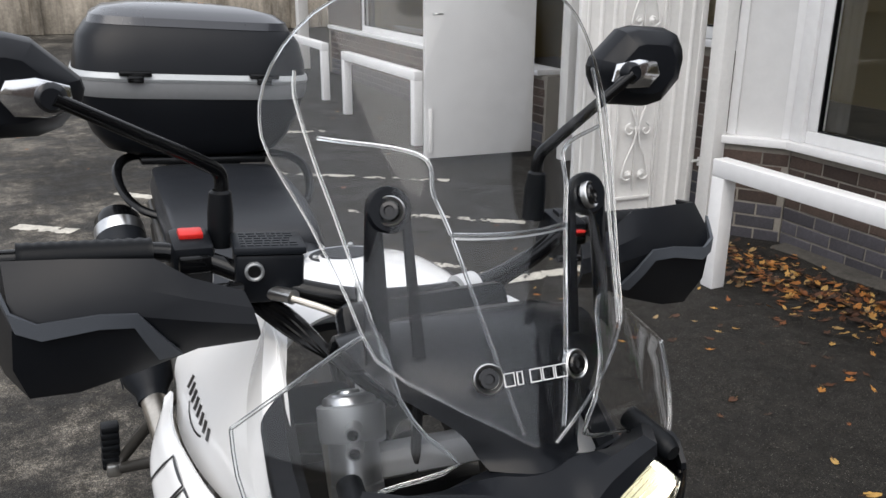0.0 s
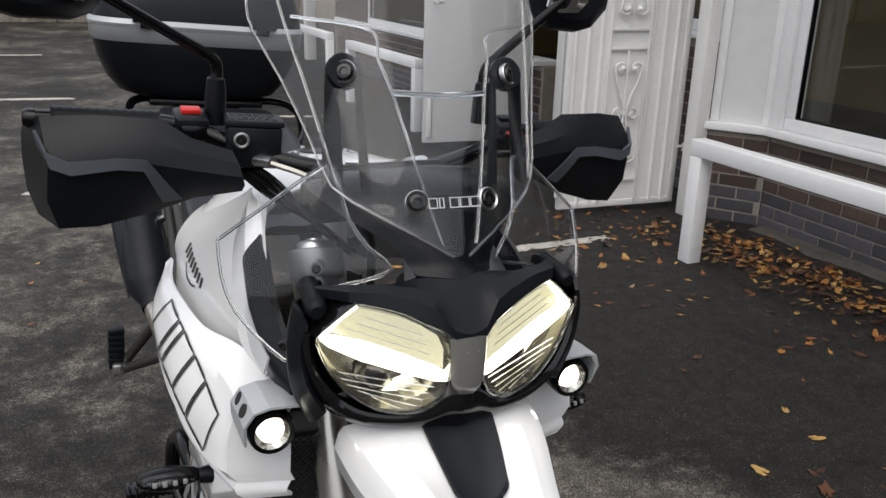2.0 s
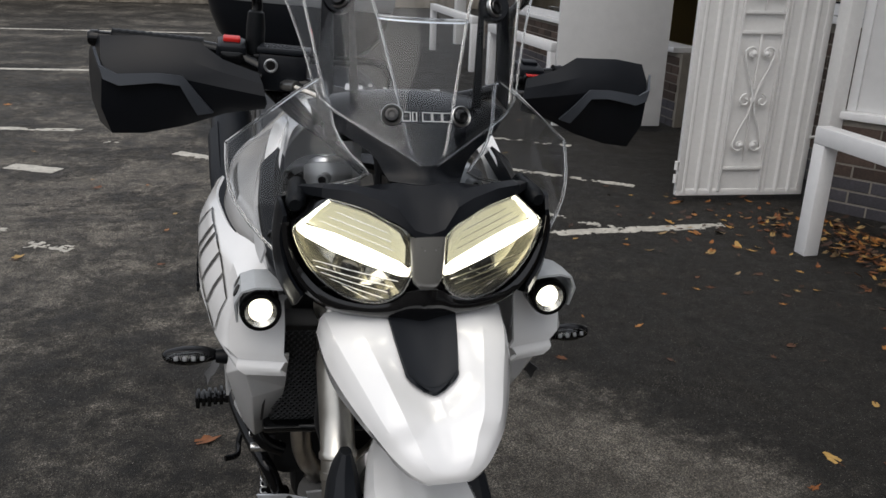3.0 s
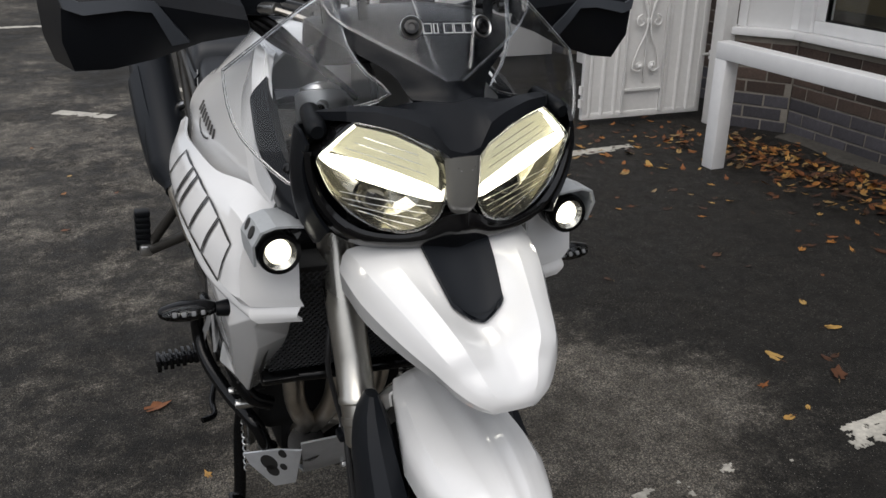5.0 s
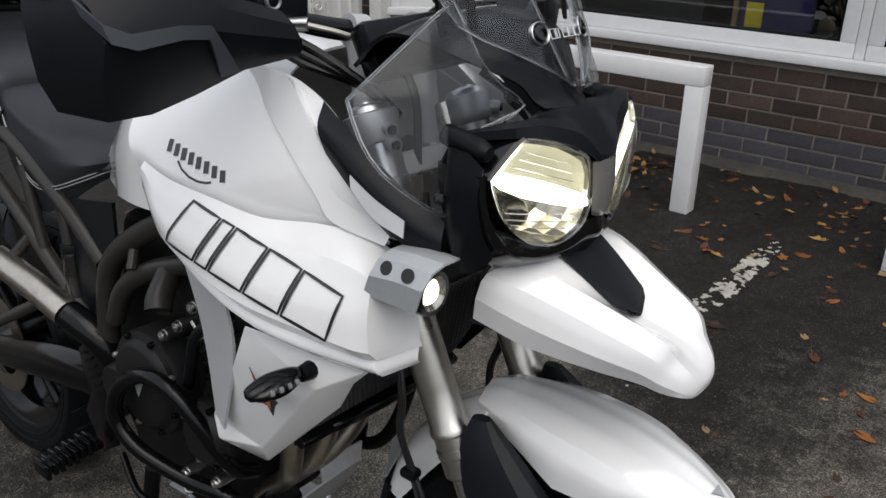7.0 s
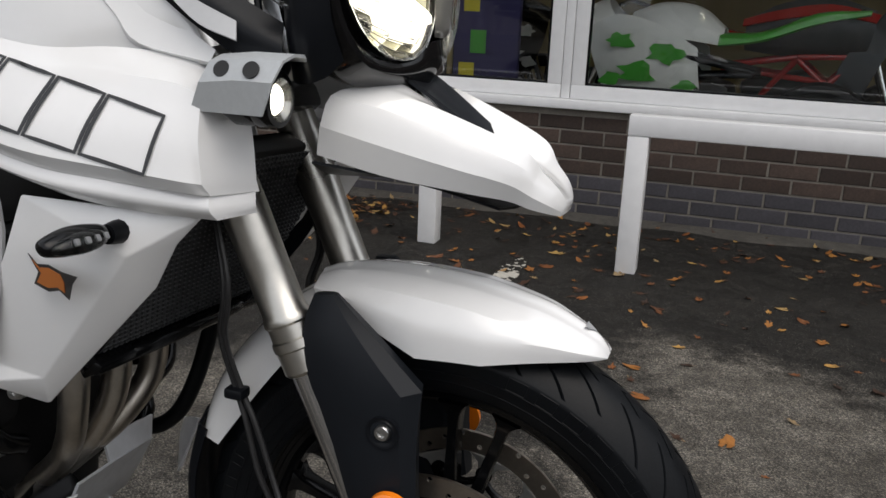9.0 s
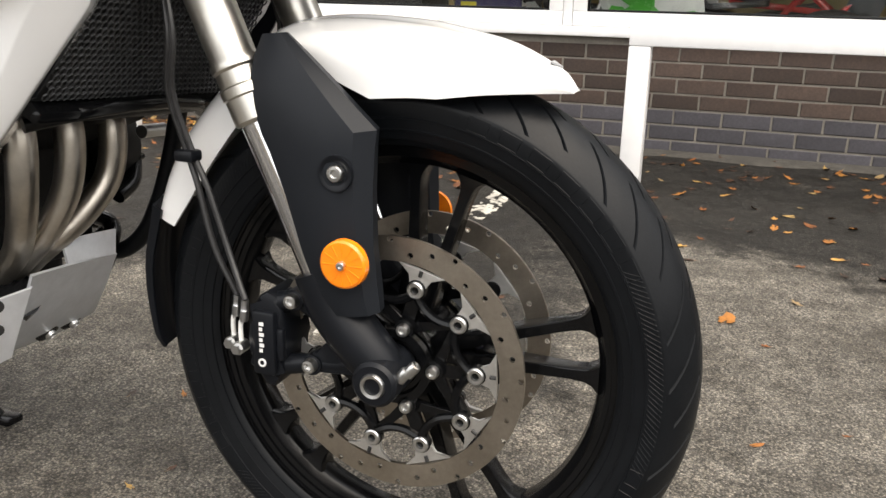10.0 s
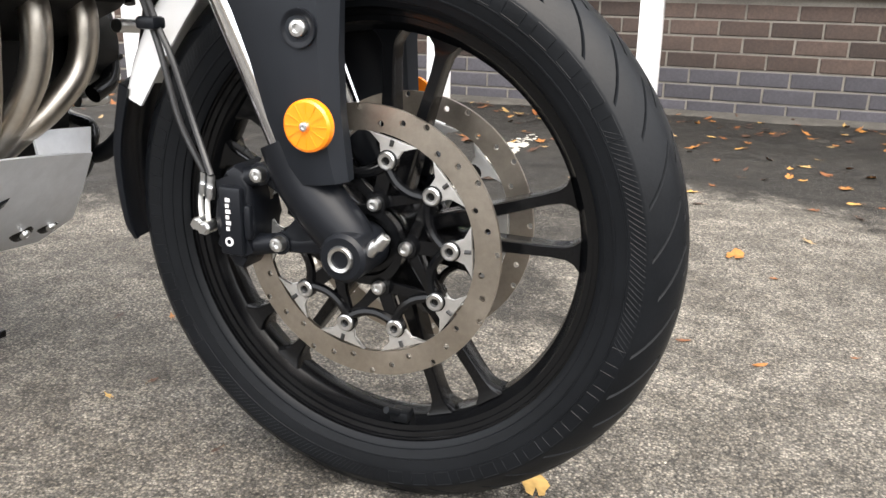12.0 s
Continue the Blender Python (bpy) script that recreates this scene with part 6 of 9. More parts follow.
    sheet(bm, [[(-0.175, 0.350, 1.090), (-0.200, 0.335, 1.065), (-0.196, 0.325, 1.035)], [(-0.185, 0.280, 1.055), (-0.204, 0.270, 1.025), (-0.200, 0.262, 0.99)], [(-0.180, 0.210, 1.01), (-0.196, 0.205, 0.985), (-0.190, 0.200, 0.950)], [(-0.168, 0.165, 0.985), (-0.180, 0.160, 0.960), (-0.172, 0.158, 0.935)]], 0.02)
    pair("lamp_stay", bm, BLACK_PLASTIC, moto, "black plastic stay beside the lamp")
    bm = bmesh.new()
    sheet(bm, [[(-0.2060, 0.276, 1.022), (-0.2105, 0.270, 1.008)], [(-0.2045, 0.240, 1.002), (-0.2095, 0.234, 0.980)], [(-0.197, 0.200, 0.984), (-0.203, 0.196, 0.966)]], 0.003)
    pair("stay_insert", bm, SILVER_PAINT, moto, "silver insert")


bodywork()


def panel_point(u, v):
    """A point just off the right side panel: u from rear (0) to front (1), v from top (0) to bottom (1) of the lettering band."""
    top = Vector((-0.270, 0.484, 0.966)).lerp(Vector((-0.240, 0.246, 0.904)), u)
    low = Vector((-0.270, 0.514, 0.913)).lerp(Vector((-0.240, 0.258, 0.851)), u)
    return top.lerp(low, v)


def side_lettering():
    """Five slanting outlined shapes on each side panel."""
    shapes = []
    for u, w in ((0.0, 0.20), (0.218, 0.075), (0.311, 0.205), (0.534, 0.205), (0.757, 0.243)):
        shapes.append([(u, 0.0), (u + w, 0.0), (u + w, 1.0), (u, 1.0)])
    target = next(o for o in moto.children if o.name.startswith("side_panel"))
    from mathutils.bvhtree import BVHTree
    verts = [v.co for v in target.data.vertices]
    tree = BVHTree.FromPolygons(verts, [p.vertices[:] for p in target.data.polygons])
    panels = [o for o in moto.children if o.name.split(".")[0] == "side_panel"]
    for k, shape in enumerate(shapes):
        pts = []
        n = len(shape)
        closed = n > 2
        for i in range(n if closed else 1):
            (u0, v0), (u1, v1) = shape[i], shape[(i + 1) % n]
            steps = max(1, int(max(abs(u1 - u0) / 0.05, abs(v1 - v0) / 0.25)))
            for j in range(steps + (0 if closed else 1)):
                t = j / steps
                p = panel_point(u0 + (u1 - u0) * t, v0 + (v1 - v0) * t)
                hit, nrm, _, _ = tree.ray_cast(p + Vector((-0.08, 0, 0)), Vector((1, 0, 0)))
                if hit is None:
                    hit, nrm, _, _ = tree.find_nearest(p)
                if nrm.x > 0:
                    nrm = -nrm
                pts.append((hit, nrm))
        bm = bmesh.new()
        m = len(pts)
        w = 0.0020
        ring = []
        for i in range(m):
            p, nrm = pts[i]
            nxt, prev = ((i + 1) % m, i - 1) if closed else (min(i + 1, m - 1), max(i - 1, 0))
            along = pts[nxt][0] - pts[prev][0]
            across = nrm.cross(along).normalized() * w
            o = nrm * 0.0019
            ring.append([bm.verts.new(p + across + o), bm.verts.new(p - across + o)])
        for i in range(m if closed else m - 1):
            a, b = ring[i], ring[(i + 1) % m]
            bm.faces.new((a[0], a[1], b[1], b[0]))
        other = mirrored(bm)
        part("outline", bm, DECAL_BLACK, panels[0], smooth=False)
        part("outline", other, DECAL_BLACK, panels[1], smooth=False)


side_lettering()


def cockpit():
    """Bars, grips, controls, hand guards and mirrors."""
    bar = empty("handlebar", None, moto)
    bm = bmesh.new()
    tube(bm, [(-0.435, 0.470, 1.213), (-0.27, 0.478, 1.208), (-0.17, 0.445, 1.178), (-0.08, 0.412, 1.160), (0, 0.405, 1.157), (0.08, 0.412, 1.160), (0.17, 0.445, 1.178), (0.27, 0.478, 1.208), (0.435, 0.470, 1.213)], [0.011, 0.011, 0.012, 0.014, 0.014, 0.014, 0.012, 0.011, 0.011], 16, 8)
    part("bar", bm, SATIN_BLACK, bar, "black tapered handlebar")
    for s in (-1, 1):
        bm = bmesh.new()
        a, b = Vector((s * 0.415, 0.472, 1.212)), Vector((s * 0.285, 0.478, 1.208))
        rings = []
        for k in range(25):
            t = k / 24
            rings.append(ring_points(a.lerp(b, t), aim(a, b), 0.0165 if k % 2 else 0.0178, 16))
        skin(bm, rings)
        part("grip", bm, RUBBER, bar, "black ribbed rubber grip")
        bm = bmesh.new()
        lathe(bm, [(0.0, 0.016), (0.009, 0.015), (0.012, 0.010), (0.0125, 0.0), (0.0, 0.0)], (s * 0.432, 0.470, 1.213), aim((0, 0, 0), (s, 0, 0)), 20)
        part("bar_end", bm, SATIN_BLACK, bar, "black bar end weight")
        bm = bmesh.new()
        tube(bm, [(s * 0.20, 0.425, 1.182), (s * 0.26, 0.415, 1.185), (s * 0.34, 0.418, 1.188), (s * 0.41, 0.425, 1.190)], [0.008, 0.007, 0.006, 0.008], 10, 4, squash=0.6)
        part("lever", bm, SATIN_BLACK, bar, "black control lever")
        bm = bmesh.new()
        box(bm, (s * 0.243, 0.487, 1.196), (0.046, 0.052, 0.056), Matrix.Rotation(radians(12), 3, "X"), 0.008)
        part("switch_housing", bm, BLACK_PLASTIC, bar)
        bm = bmesh.new()
        box(bm, (s * 0.243, 0.484, 1.2255), (0.026, 0.018, 0.008), Matrix.Rotation(radians(12), 3, "X"), 0.002)
        part("switch_button", bm, RED if s < 0 else BLACK_PLASTIC, bar, "red kill switch" if s < 0 else "")
        bm = bmesh.new()
        box(bm, (s * 0.243, 0.455, 1.20), (0.034, 0.012, 0.02), None, 0.003)
        part("switch_rocker", bm, SATIN_BLACK, bar)
    bm = bmesh.new()
    box(bm, (0.243, 0.455, 1.205), (0.03, 0.012, 0.010), None, 0.002)
    part("hazard_button", bm, RED, bar, "red switch")
    for s in (-1, 1):
        bm = bmesh.new()
        cyl(bm, (s * 0.05, 0.405, 1.158), (s * 0.075, 0.410, 1.160), 0.021, segs=20)
        cyl(bm, (s * 0.062, 0.375, 1.0), (s * 0.062, 0.405, 1.16), 0.017, segs=20)
        part("bar_clamp", bm, SILVER_PAINT, bar, "silver handlebar clamp and riser")
        up = aim(fork_axis(1.0, 0), fork_axis(1.1, 0))
        c = Vector((s * 0.101, 0.352, 1.079))
        bm = bmesh.new()
        lathe(bm, [(0.0, 0.0), (0.012, 0.0), (0.013, -0.003), (0.021, -0.003), (0.023, -0.005), (0.027, -0.006), (0.029, -0.009), (0.029, -0.018)], c, up, 32)
        part("fork_cap", bm, ALLOY, bar, "machined silver fork cap")
        bm = bmesh.new()
        lathe(bm, [(0.027, -0.014), (0.034, -0.014), (0.036, -0.016), (0.036, -0.050), (0.034, -0.053), (0.027, -0.054)], c, up, 32)
        for dz in (-0.024, -0.043):
            p = c + up @ Vector((0, 0, dz))
            cyl(bm, p + Vector((s * 0.006, -0.030, 0)), p + Vector((s * 0.014, -0.048, 0)), 0.0095, 0.0085, 16)
        part("clamp_ring", bm, GREY_ALLOY, bar, "silver fork clamp with two bolt bosses")
        for dz in (-0.024, -0.043):
            p = c + up @ Vector((0, 0, dz))
            bm = bmesh.new()
            bolt(bm, p + Vector((s * 0.014, -0.048, 0)), (s * 0.4, -0.9, 0), 0.006, 0.003)
            part("clamp_bolt", bm, SATIN_BLACK, bar)
        bm = bmesh.new()
        lathe(bm, [(0.029, -0.050), (0.0275, -0.056), (0.0275, -0.098), (0.029, -0.100), (0.029, -0.14), (0.0, -0.14)], c, up, 28)
        part("upper_tube", bm, ALLOY, bar, "silver upper fork tube")
    bm = bmesh.new()
    box(bm, (0, 0.350, 0.985), (0.23, 0.07, 0.034), Matrix.Rotation(radians(-24), 3, "X"), 0.010)
    part("top_yoke", bm, SILVER_PAINT, bar, "silver top yoke")
    bm = bmesh.new()
    box(bm, (0, 0.305, 0.895), (0.25, 0.075, 0.040), Matrix.Rotation(radians(-24), 3, "X"), 0.012)
    part("bottom_yoke", bm, SATIN_BLACK, bar, "black bottom yoke")
    # brake fluid reservoir on the right
    res = empty("brake_reservoir", None, moto)
    turn = Matrix.Rotation(radians(-8), 3, "Z")
    bm = bmesh.new()
    box(bm, (-0.164, 0.455, 1.186), (0.074, 0.058, 0.056), turn, 0.005)
    part("pot", bm, BLACK_PLASTIC, res, "square black brake fluid reservoir")
    bm = bmesh.new()
    box(bm, (-0.164, 0.455, 1.2185), (0.078, 0.062, 0.009), turn, 0.003)
    rnd = random.Random(3)
    for k in range(6):
        x = -0.031
        while x < 0.024:
            w = rnd.uniform(0.003, 0.010)
            box(bm, Vector((-0.164, 0.455, 1.2233)) + turn @ Vector((x + w / 2, -0.022 + 0.0088 * k, 0)), (w, 0.004, 0.0012), turn)
            x += w + 0.002
    part("cover", bm, CHARCOAL, res, "embossed reservoir cover")
    bm = bmesh.new()
    lathe(bm, [(0.006, 0.0), (0.0085, 0.003), (0.0105, 0.002), (0.0105, -0.003)], Vector((-0.186, 0.424, 1.197)), aim((0, 0, 0), (-0.14, -1, 0)), 24)
    part("sight_ring", bm, GREY_ALLOY, res)
    bm = bmesh.new()
    lathe(bm, [(0.0, 0.001), (0.0085, 0.001)], Vector((-0.186, 0.424, 1.197)), aim((0, 0, 0), (-0.14, -1, 0)), 24)
    part("sight_glass", bm, GLOSS_BLACK, res, "dark sight glass")
    bm = bmesh.new()
    tube(bm, [(-0.168, 0.436, 1.168), (-0.152, 0.412, 1.171), (-0.148, 0.405, 1.171)], 0.0085, 12, 3)
    part("banjo", bm, ZINC, res)
    bm = bmesh.new()
    tube(bm, [(-0.150, 0.405, 1.170), (-0.118, 0.384, 1.162), (-0.100, 0.372, 1.155)], 0.0038, 10, 3)
    part("hose_fitting", bm, HEADER, res, "brass coloured hose fitting")
    bm = bmesh.new()
    tube(bm, [(-0.098, 0.364, 1.152), (-0.06, 0.34, 1.13), (-0.03, 0.33, 1.08), (-0.03, 0.32, 0.98)], 0.006, 8, 5)
    part("brake_hose", bm, HOSE, res)
    for k in range(3):
        bm = bmesh.new()
        tube(bm, [(-0.20, 0.46 + 0.01 * k, 1.165), (-0.15, 0.42, 1.125 + 0.012 * k), (-0.10, 0.37 - 0.01 * k, 1.10), (-0.05, 0.34, 1.06)], 0.0055, 8, 5)
        part("cable", bm, SATIN_BLACK, res, "black control cable")
    # hand guards
    for s in (-1, 1):
        root = empty("hand_guard", None, moto)
        lift = 0.0 if s < 0 else 0.012
        rows = [
            [(-0.446, 0.500, 1.210), (-0.428, 0.446, 1.220), (-0.365, 0.414, 1.228), (-0.290, 0.404, 1.226), (-0.255, 0.400, 1.204), (-0.205, 0.388, 1.190)],
            [(-0.450, 0.495, 1.190), (-0.424, 0.412, 1.196), (-0.365, 0.392, 1.200), (-0.300, 0.386, 1.200), (-0.255, 0.380, 1.188), (-0.199, 0.374, 1.176)],
            [(-0.450, 0.490, 1.160), (-0.421, 0.397, 1.166), (-0.365, 0.384, 1.174), (-0.305, 0.382, 1.174), (-0.252, 0.373, 1.167), (-0.195, 0.366, 1.160)],
            [(-0.446, 0.485, 1.120), (-0.423, 0.402, 1.124), (-0.365, 0.391, 1.126), (-0.305, 0.392, 1.130), (-0.250, 0.384, 1.142), (-0.193, 0.366, 1.149)],
            [(-0.434, 0.475, 1.088), (-0.411, 0.418, 1.084), (-0.365, 0.410, 1.088), (-0.308, 0.412, 1.102), (-0.250, 0.400, 1.126), (-0.195, 0.372, 1.141)],
        ]
        rows = [[(-s * x, y, z + lift) for x, y, z in r] for r in rows]
        if s > 0:
            rows = [r[::-1] for r in rows]
        bm = bmesh.new()
        sheet(bm, [r[::-1] for r in rows], 0.004, 1, 1)
        part("shell", bm, BLACK_PLASTIC, root, "black angular plastic hand guard shell", sharp=24)
        # raised stripe; its paler grey paints in the light on its top facets
        bm = bmesh.new()
        line = [((-0.436, 0.427, 1.206), (-0.432, 0.420, 1.190)), ((-0.424, 0.398, 1.184), (-0.418, 0.392, 1.166)), ((-0.400, 0.385, 1.176), (-0.396, 0.382, 1.160)), ((-0.345, 0.380, 1.182), (-0.345, 0.378, 1.168)), ((-0.310, 0.379, 1.180), (-0.314, 0.378, 1.166)), ((-0.288, 0.382, 1.152), (-0.302, 0.384, 1.144)), ((-0.268, 0.388, 1.128), (-0.290, 0.394, 1.122))]
        stripe = [[(-s * a[0], a[1] - 0.003, a[2] + lift), (-s * b[0], b[1] - 0.003, b[2] + lift)] for a, b in line]
        sheet(bm, stripe if s < 0 else [r[::-1] for r in stripe], 0.004, 1, 1)
        part("stripe", bm, STRIPE_GREY, root, "guard stripe, its dark grey lightened for top-lit facets")
    # mirrors
    for s, c, hw, hh, yaw, foot in ((-1, (-0.424, 0.475, 1.383), 0.088, 0.051, 12, (-0.207, 0.500, 1.225)), (1, (0.345, 0.500, 1.418), 0.067, 0.053, -8, (0.205, 0.500, 1.235))):
        root = empty("mirror", None, moto)
        rot = Matrix.Rotation(radians(yaw), 3, "Z")
        c = Vector(c)
        outline = [(-1, 0.30), (-0.95, 0.55), (-0.78, 0.90), (-0.55, 1.0), (0.18, 1.0), (0.45, 0.90), (0.96, 0.16), (1.0, -0.05), (0.97, -0.30), (0.72, -0.80), (0.45, -0.98), (-0.25, -1.0), (-0.60, -0.85), (-0.96, -0.25)]
        if s > 0:
            outline = [(-x, z) for x, z in outline][::-1]
        rings = []
        for sc, y in ((0.10, -0.030), (0.60, -0.029), (0.63, -0.028), (0.90, -0.012), (0.93, -0.009), (0.985, 0.006), (1.0, 0.012), (0.98, 0.022)):
            rings.append([c + rot @ Vector((x * hw * sc, y, z * hh * sc)) for x, z in outline])
        bm = bmesh.new()
        skin(bm, rings)
        part("housing", bm, BLACK_PLASTIC, root, "black faceted mirror housing", sharp=20)
        bm = bmesh.new()
        skin(bm, [[c + rot @ Vector((x * hw * 0.93, 0.0225, z * hh * 0.93)) for x, z in outline], [c + rot @ Vector((x * hw * 0.93, 0.024, z * hh * 0.93)) for x, z in outline]])
        part("glass", bm, CHROME, root, "mirror glass")
        k = c + rot @ Vector((-s * hw * 0.35, -0.036, -0.004))
        bm = bmesh.new()
        slab(bm, [k + rot @ Vector((s * x, -0.002, z)) for x, z in ((-0.034, -0.012), (-0.030, 0.010), (0.0, 0.018), (0.026, 0.016), (0.034, 0.0), (0.020, -0.018), (-0.012, -0.020))], rot @ Vector((0, -0.006, 0)), 0.0025)
        part("clamp", bm, CHROME, root, "polished clamp plate")
        bm = bmesh.new()
        lathe(bm, [(0.0, 0.010), (0.010, 0.010), (0.014, 0.004), (0.014, -0.006)], k + rot @ Vector((-s * 0.012, -0.010, 0)), aim((0, 0, 0), (0, -1, 0)), 18)
        part("ball_joint", bm, BLACK_PLASTIC, root)
        foot = Vector(foot)
        end = k + rot @ Vector((-s * 0.012, -0.018, 0))
        bm = bmesh.new()
        tube(bm, [foot, foot + Vector((0, 0.0, 0.03)), foot + Vector((0, 0, 0.062)), foot.lerp(end, 0.14) + Vector((0, 0, 0.058)), foot.lerp(end, 0.5) + Vector((0, 0, 0.034)), end], [0.0085, 0.0085, 0.008, 0.008, 0.0075, 0.007], 12, 6)
        part("stem", bm, SATIN_BLACK, root, "black mirror stem")
        bm = bmesh.new()
        lathe(bm, [(0.009, 0.045), (0.0125, 0.042), (0.0145, 0.02), (0.0145, -0.02), (0.0, -0.02)], foot, None, 18)
        part("boot", bm, RUBBER, root, "rubber boot")


cockpit()


def spot_lamp(s):
    root = empty("spot_lamp", None, moto)
    c = Vector((s * 0.202, 0.151, 0.914))
    bm = bmesh.new()
    rot = aim((0, 0, 0), (0, -1, 0.0))
    lathe(bm, [(0.0205, 0.004), (0.026, 0.003), (0.0275, -0.003), (0.0275, -0.014), (0.0255, -0.018), (0.0265, -0.022), (0.0265, -0.040), (0.020, -0.052), (0.0, -0.054)], c, rot, 32)
    part("body", bm, SATIN_BLACK, root, "black spot lamp body")
    bm = bmesh.new()
    lathe(bm, [(0.0, -0.003), (0.0075, -0.003), (0.0125, -0.001), (0.0125, -0.006)], c, rot, 32)
    part("emitter", bm, SPOT_ON, root, "glowing spot lamp emitter")
    bm = bmesh.new()
    lathe(bm, [(0.0125, -0.004), (0.0165, 0.0), (0.0205, 0.003), (0.021, -0.002)], c, rot, 32)
    part("reflector", bm, REFLECTOR_BOWL, root, "mirrored reflector ring")
    bm = bmesh.new()
    lathe(bm, [(0.0, 0.0062), (0.012, 0.0056), (0.021, 0.004), (0.021, 0.002)], c, rot, 32)
    part("lens", bm, LAMP_GLASS, root, "clear spot lamp lens")
    x0, x1 = 0.234, 0.176
    bm = bmesh.new()
    rows = []
    for y0, drop in ((0.130, 0.0), (0.170, 0.0), (0.206, 0.004)):
        rows.append([(s * (x0 - 0.004), y0 + 0.020, 0.900), (s * x0, y0 + 0.008, 0.930 - drop), (s * 0.226, y0 + 0.002, 0.948 - drop), (s * 0.210, y0, 0.954 - drop), (s * 0.192, y0, 0.954 - drop), (s * x1, y0 + 0.006, 0.950 - drop)])
    if s > 0:
        rows = [r[::-1] for r in rows]
    sheet(bm, rows, -0.003, 1, 1)
    part("hood_bracket", bm, LIGHT_ALLOY, root, "pale grey folded alloy lamp bracket", sharp=12)
    # two black discs paint the dark of drilled holes on the uncut bracket
    for y, proud in ((0.158, 0.0022), (0.190, 0.0)):
        bm = bmesh.new()
        lathe(bm, [(0.0, 0.0012), (0.0082, 0.0012), (0.0082, -0.002)], (s * (0.2312 + proud), y + 0.003, 0.9395 + proud * 0.45), aim((0, 0, 0), (s, 0.0, 0.45)), 18)
        part("drilled_hole", bm, SIGN_BLACK, root)
    bm = bmesh.new()
    tube(bm, [(s * 0.19, 0.205, 0.925), (s * 0.165, 0.215, 0.925), (s * 0.14, 0.225, 0.935)], 0.010, 10, 3)
    part("mount_arm", bm, SATIN_BLACK, root)
    bm = bmesh.new()
    tube(bm, [(s * 0.19, 0.20, 0.915), (s * 0.17, 0.19, 0.965), (s * 0.16, 0.20, 1.01)], 0.004, 8, 4)
    part("lead", bm, RUBBER, root)


for s in (-1, 1):
    spot_lamp(s)


def indicator(s):
    root = empty("indicator", None, moto)
    bm = bmesh.new()
    tube(bm, [(s * 0.225, 0.302, 0.777), (s * 0.245, 0.302, 0.776), (s * 0.258, 0.302, 0.776)], [0.014, 0.012, 0.010], 12, 3)
    part("stalk", bm, RUBBER, root)
    bm = bmesh.new()
    tube(bm, [(s * 0.252, 0.306, 0.777), (s * 0.270, 0.306, 0.777), (s * 0.300, 0.308, 0.776), (s * 0.328, 0.310, 0.774), (s * 0.334, 0.311, 0.773)], [0.007, 0.014, 0.017, 0.011, 0.003], 16, 5, squash=0.8)
    part("shell", bm, SATIN_BLACK, root, "black indicator shell")
    bm = bmesh.new()
    tube(bm, [(s * 0.264, 0.298, 0.777), (s * 0.280, 0.296, 0.777), (s * 0.300, 0.296, 0.776), (s * 0.322, 0.300, 0.774), (s * 0.330, 0.304, 0.773)], [0.004, 0.011, 0.013, 0.009, 0.003], 16, 5, squash=0.8)
    part("lens", bm, CLEAR_LAMP, root, "smoked clear indicator lens")
    for k in range(4):
        bm = bmesh.new()
        box(bm, (s * (0.277 + 0.0125 * k), 0.2848 + 0.0012 * abs(k - 1.5), 0.780), (0.006, 0.004, 0.007), Matrix.Rotation(radians(-25), 3, "X"), 0.0015)
        part("diode", bm, BAND_GREY, root)
    return root


for s in (-1, 1):
    indicator(s)


def cowl_mark():
    """An orange and dark mark under the indicator, drawn as plain shapes."""
    root = empty("cowl_mark", None, moto)
    for s in (-1, 1):
        bm = bmesh.new()
        c = Vector((s * 0.2585, 0.362, 0.726))
        back = [(0.046, 0.016), (0.030, 0.008), (0.010, 0.011), (-0.012, 0.008), (-0.038, 0.008), (-0.030, -0.001), (-0.024, -0.018), (-0.008, -0.012), (0.010, -0.017), (0.036, -0.014), (0.028, 0.000)]
        slab(bm, [c + Vector((s * (0.004 - 0.30 * dy), dy, dz)) for dy, dz in back], (s * 0.0010, 0, 0))
        part("backing", bm, DECAL_BLACK, root)
        bm = bmesh.new()
        front = [(0.038, 0.011), (0.026, 0.005), (0.010, 0.008), (-0.010, 0.005), (-0.017, -0.002), (-0.018, -0.012), (-0.006, -0.009), (0.010, -0.013), (0.030, -0.011), (0.022, 0.000)]
        slab(bm, [c + Vector((s * (0.0045 - 0.30 * dy), dy, dz)) for dy, dz in front], (s * 0.0012, 0, 0))
        part("shape", bm, ORANGE_PRINT, root)


cowl_mark()


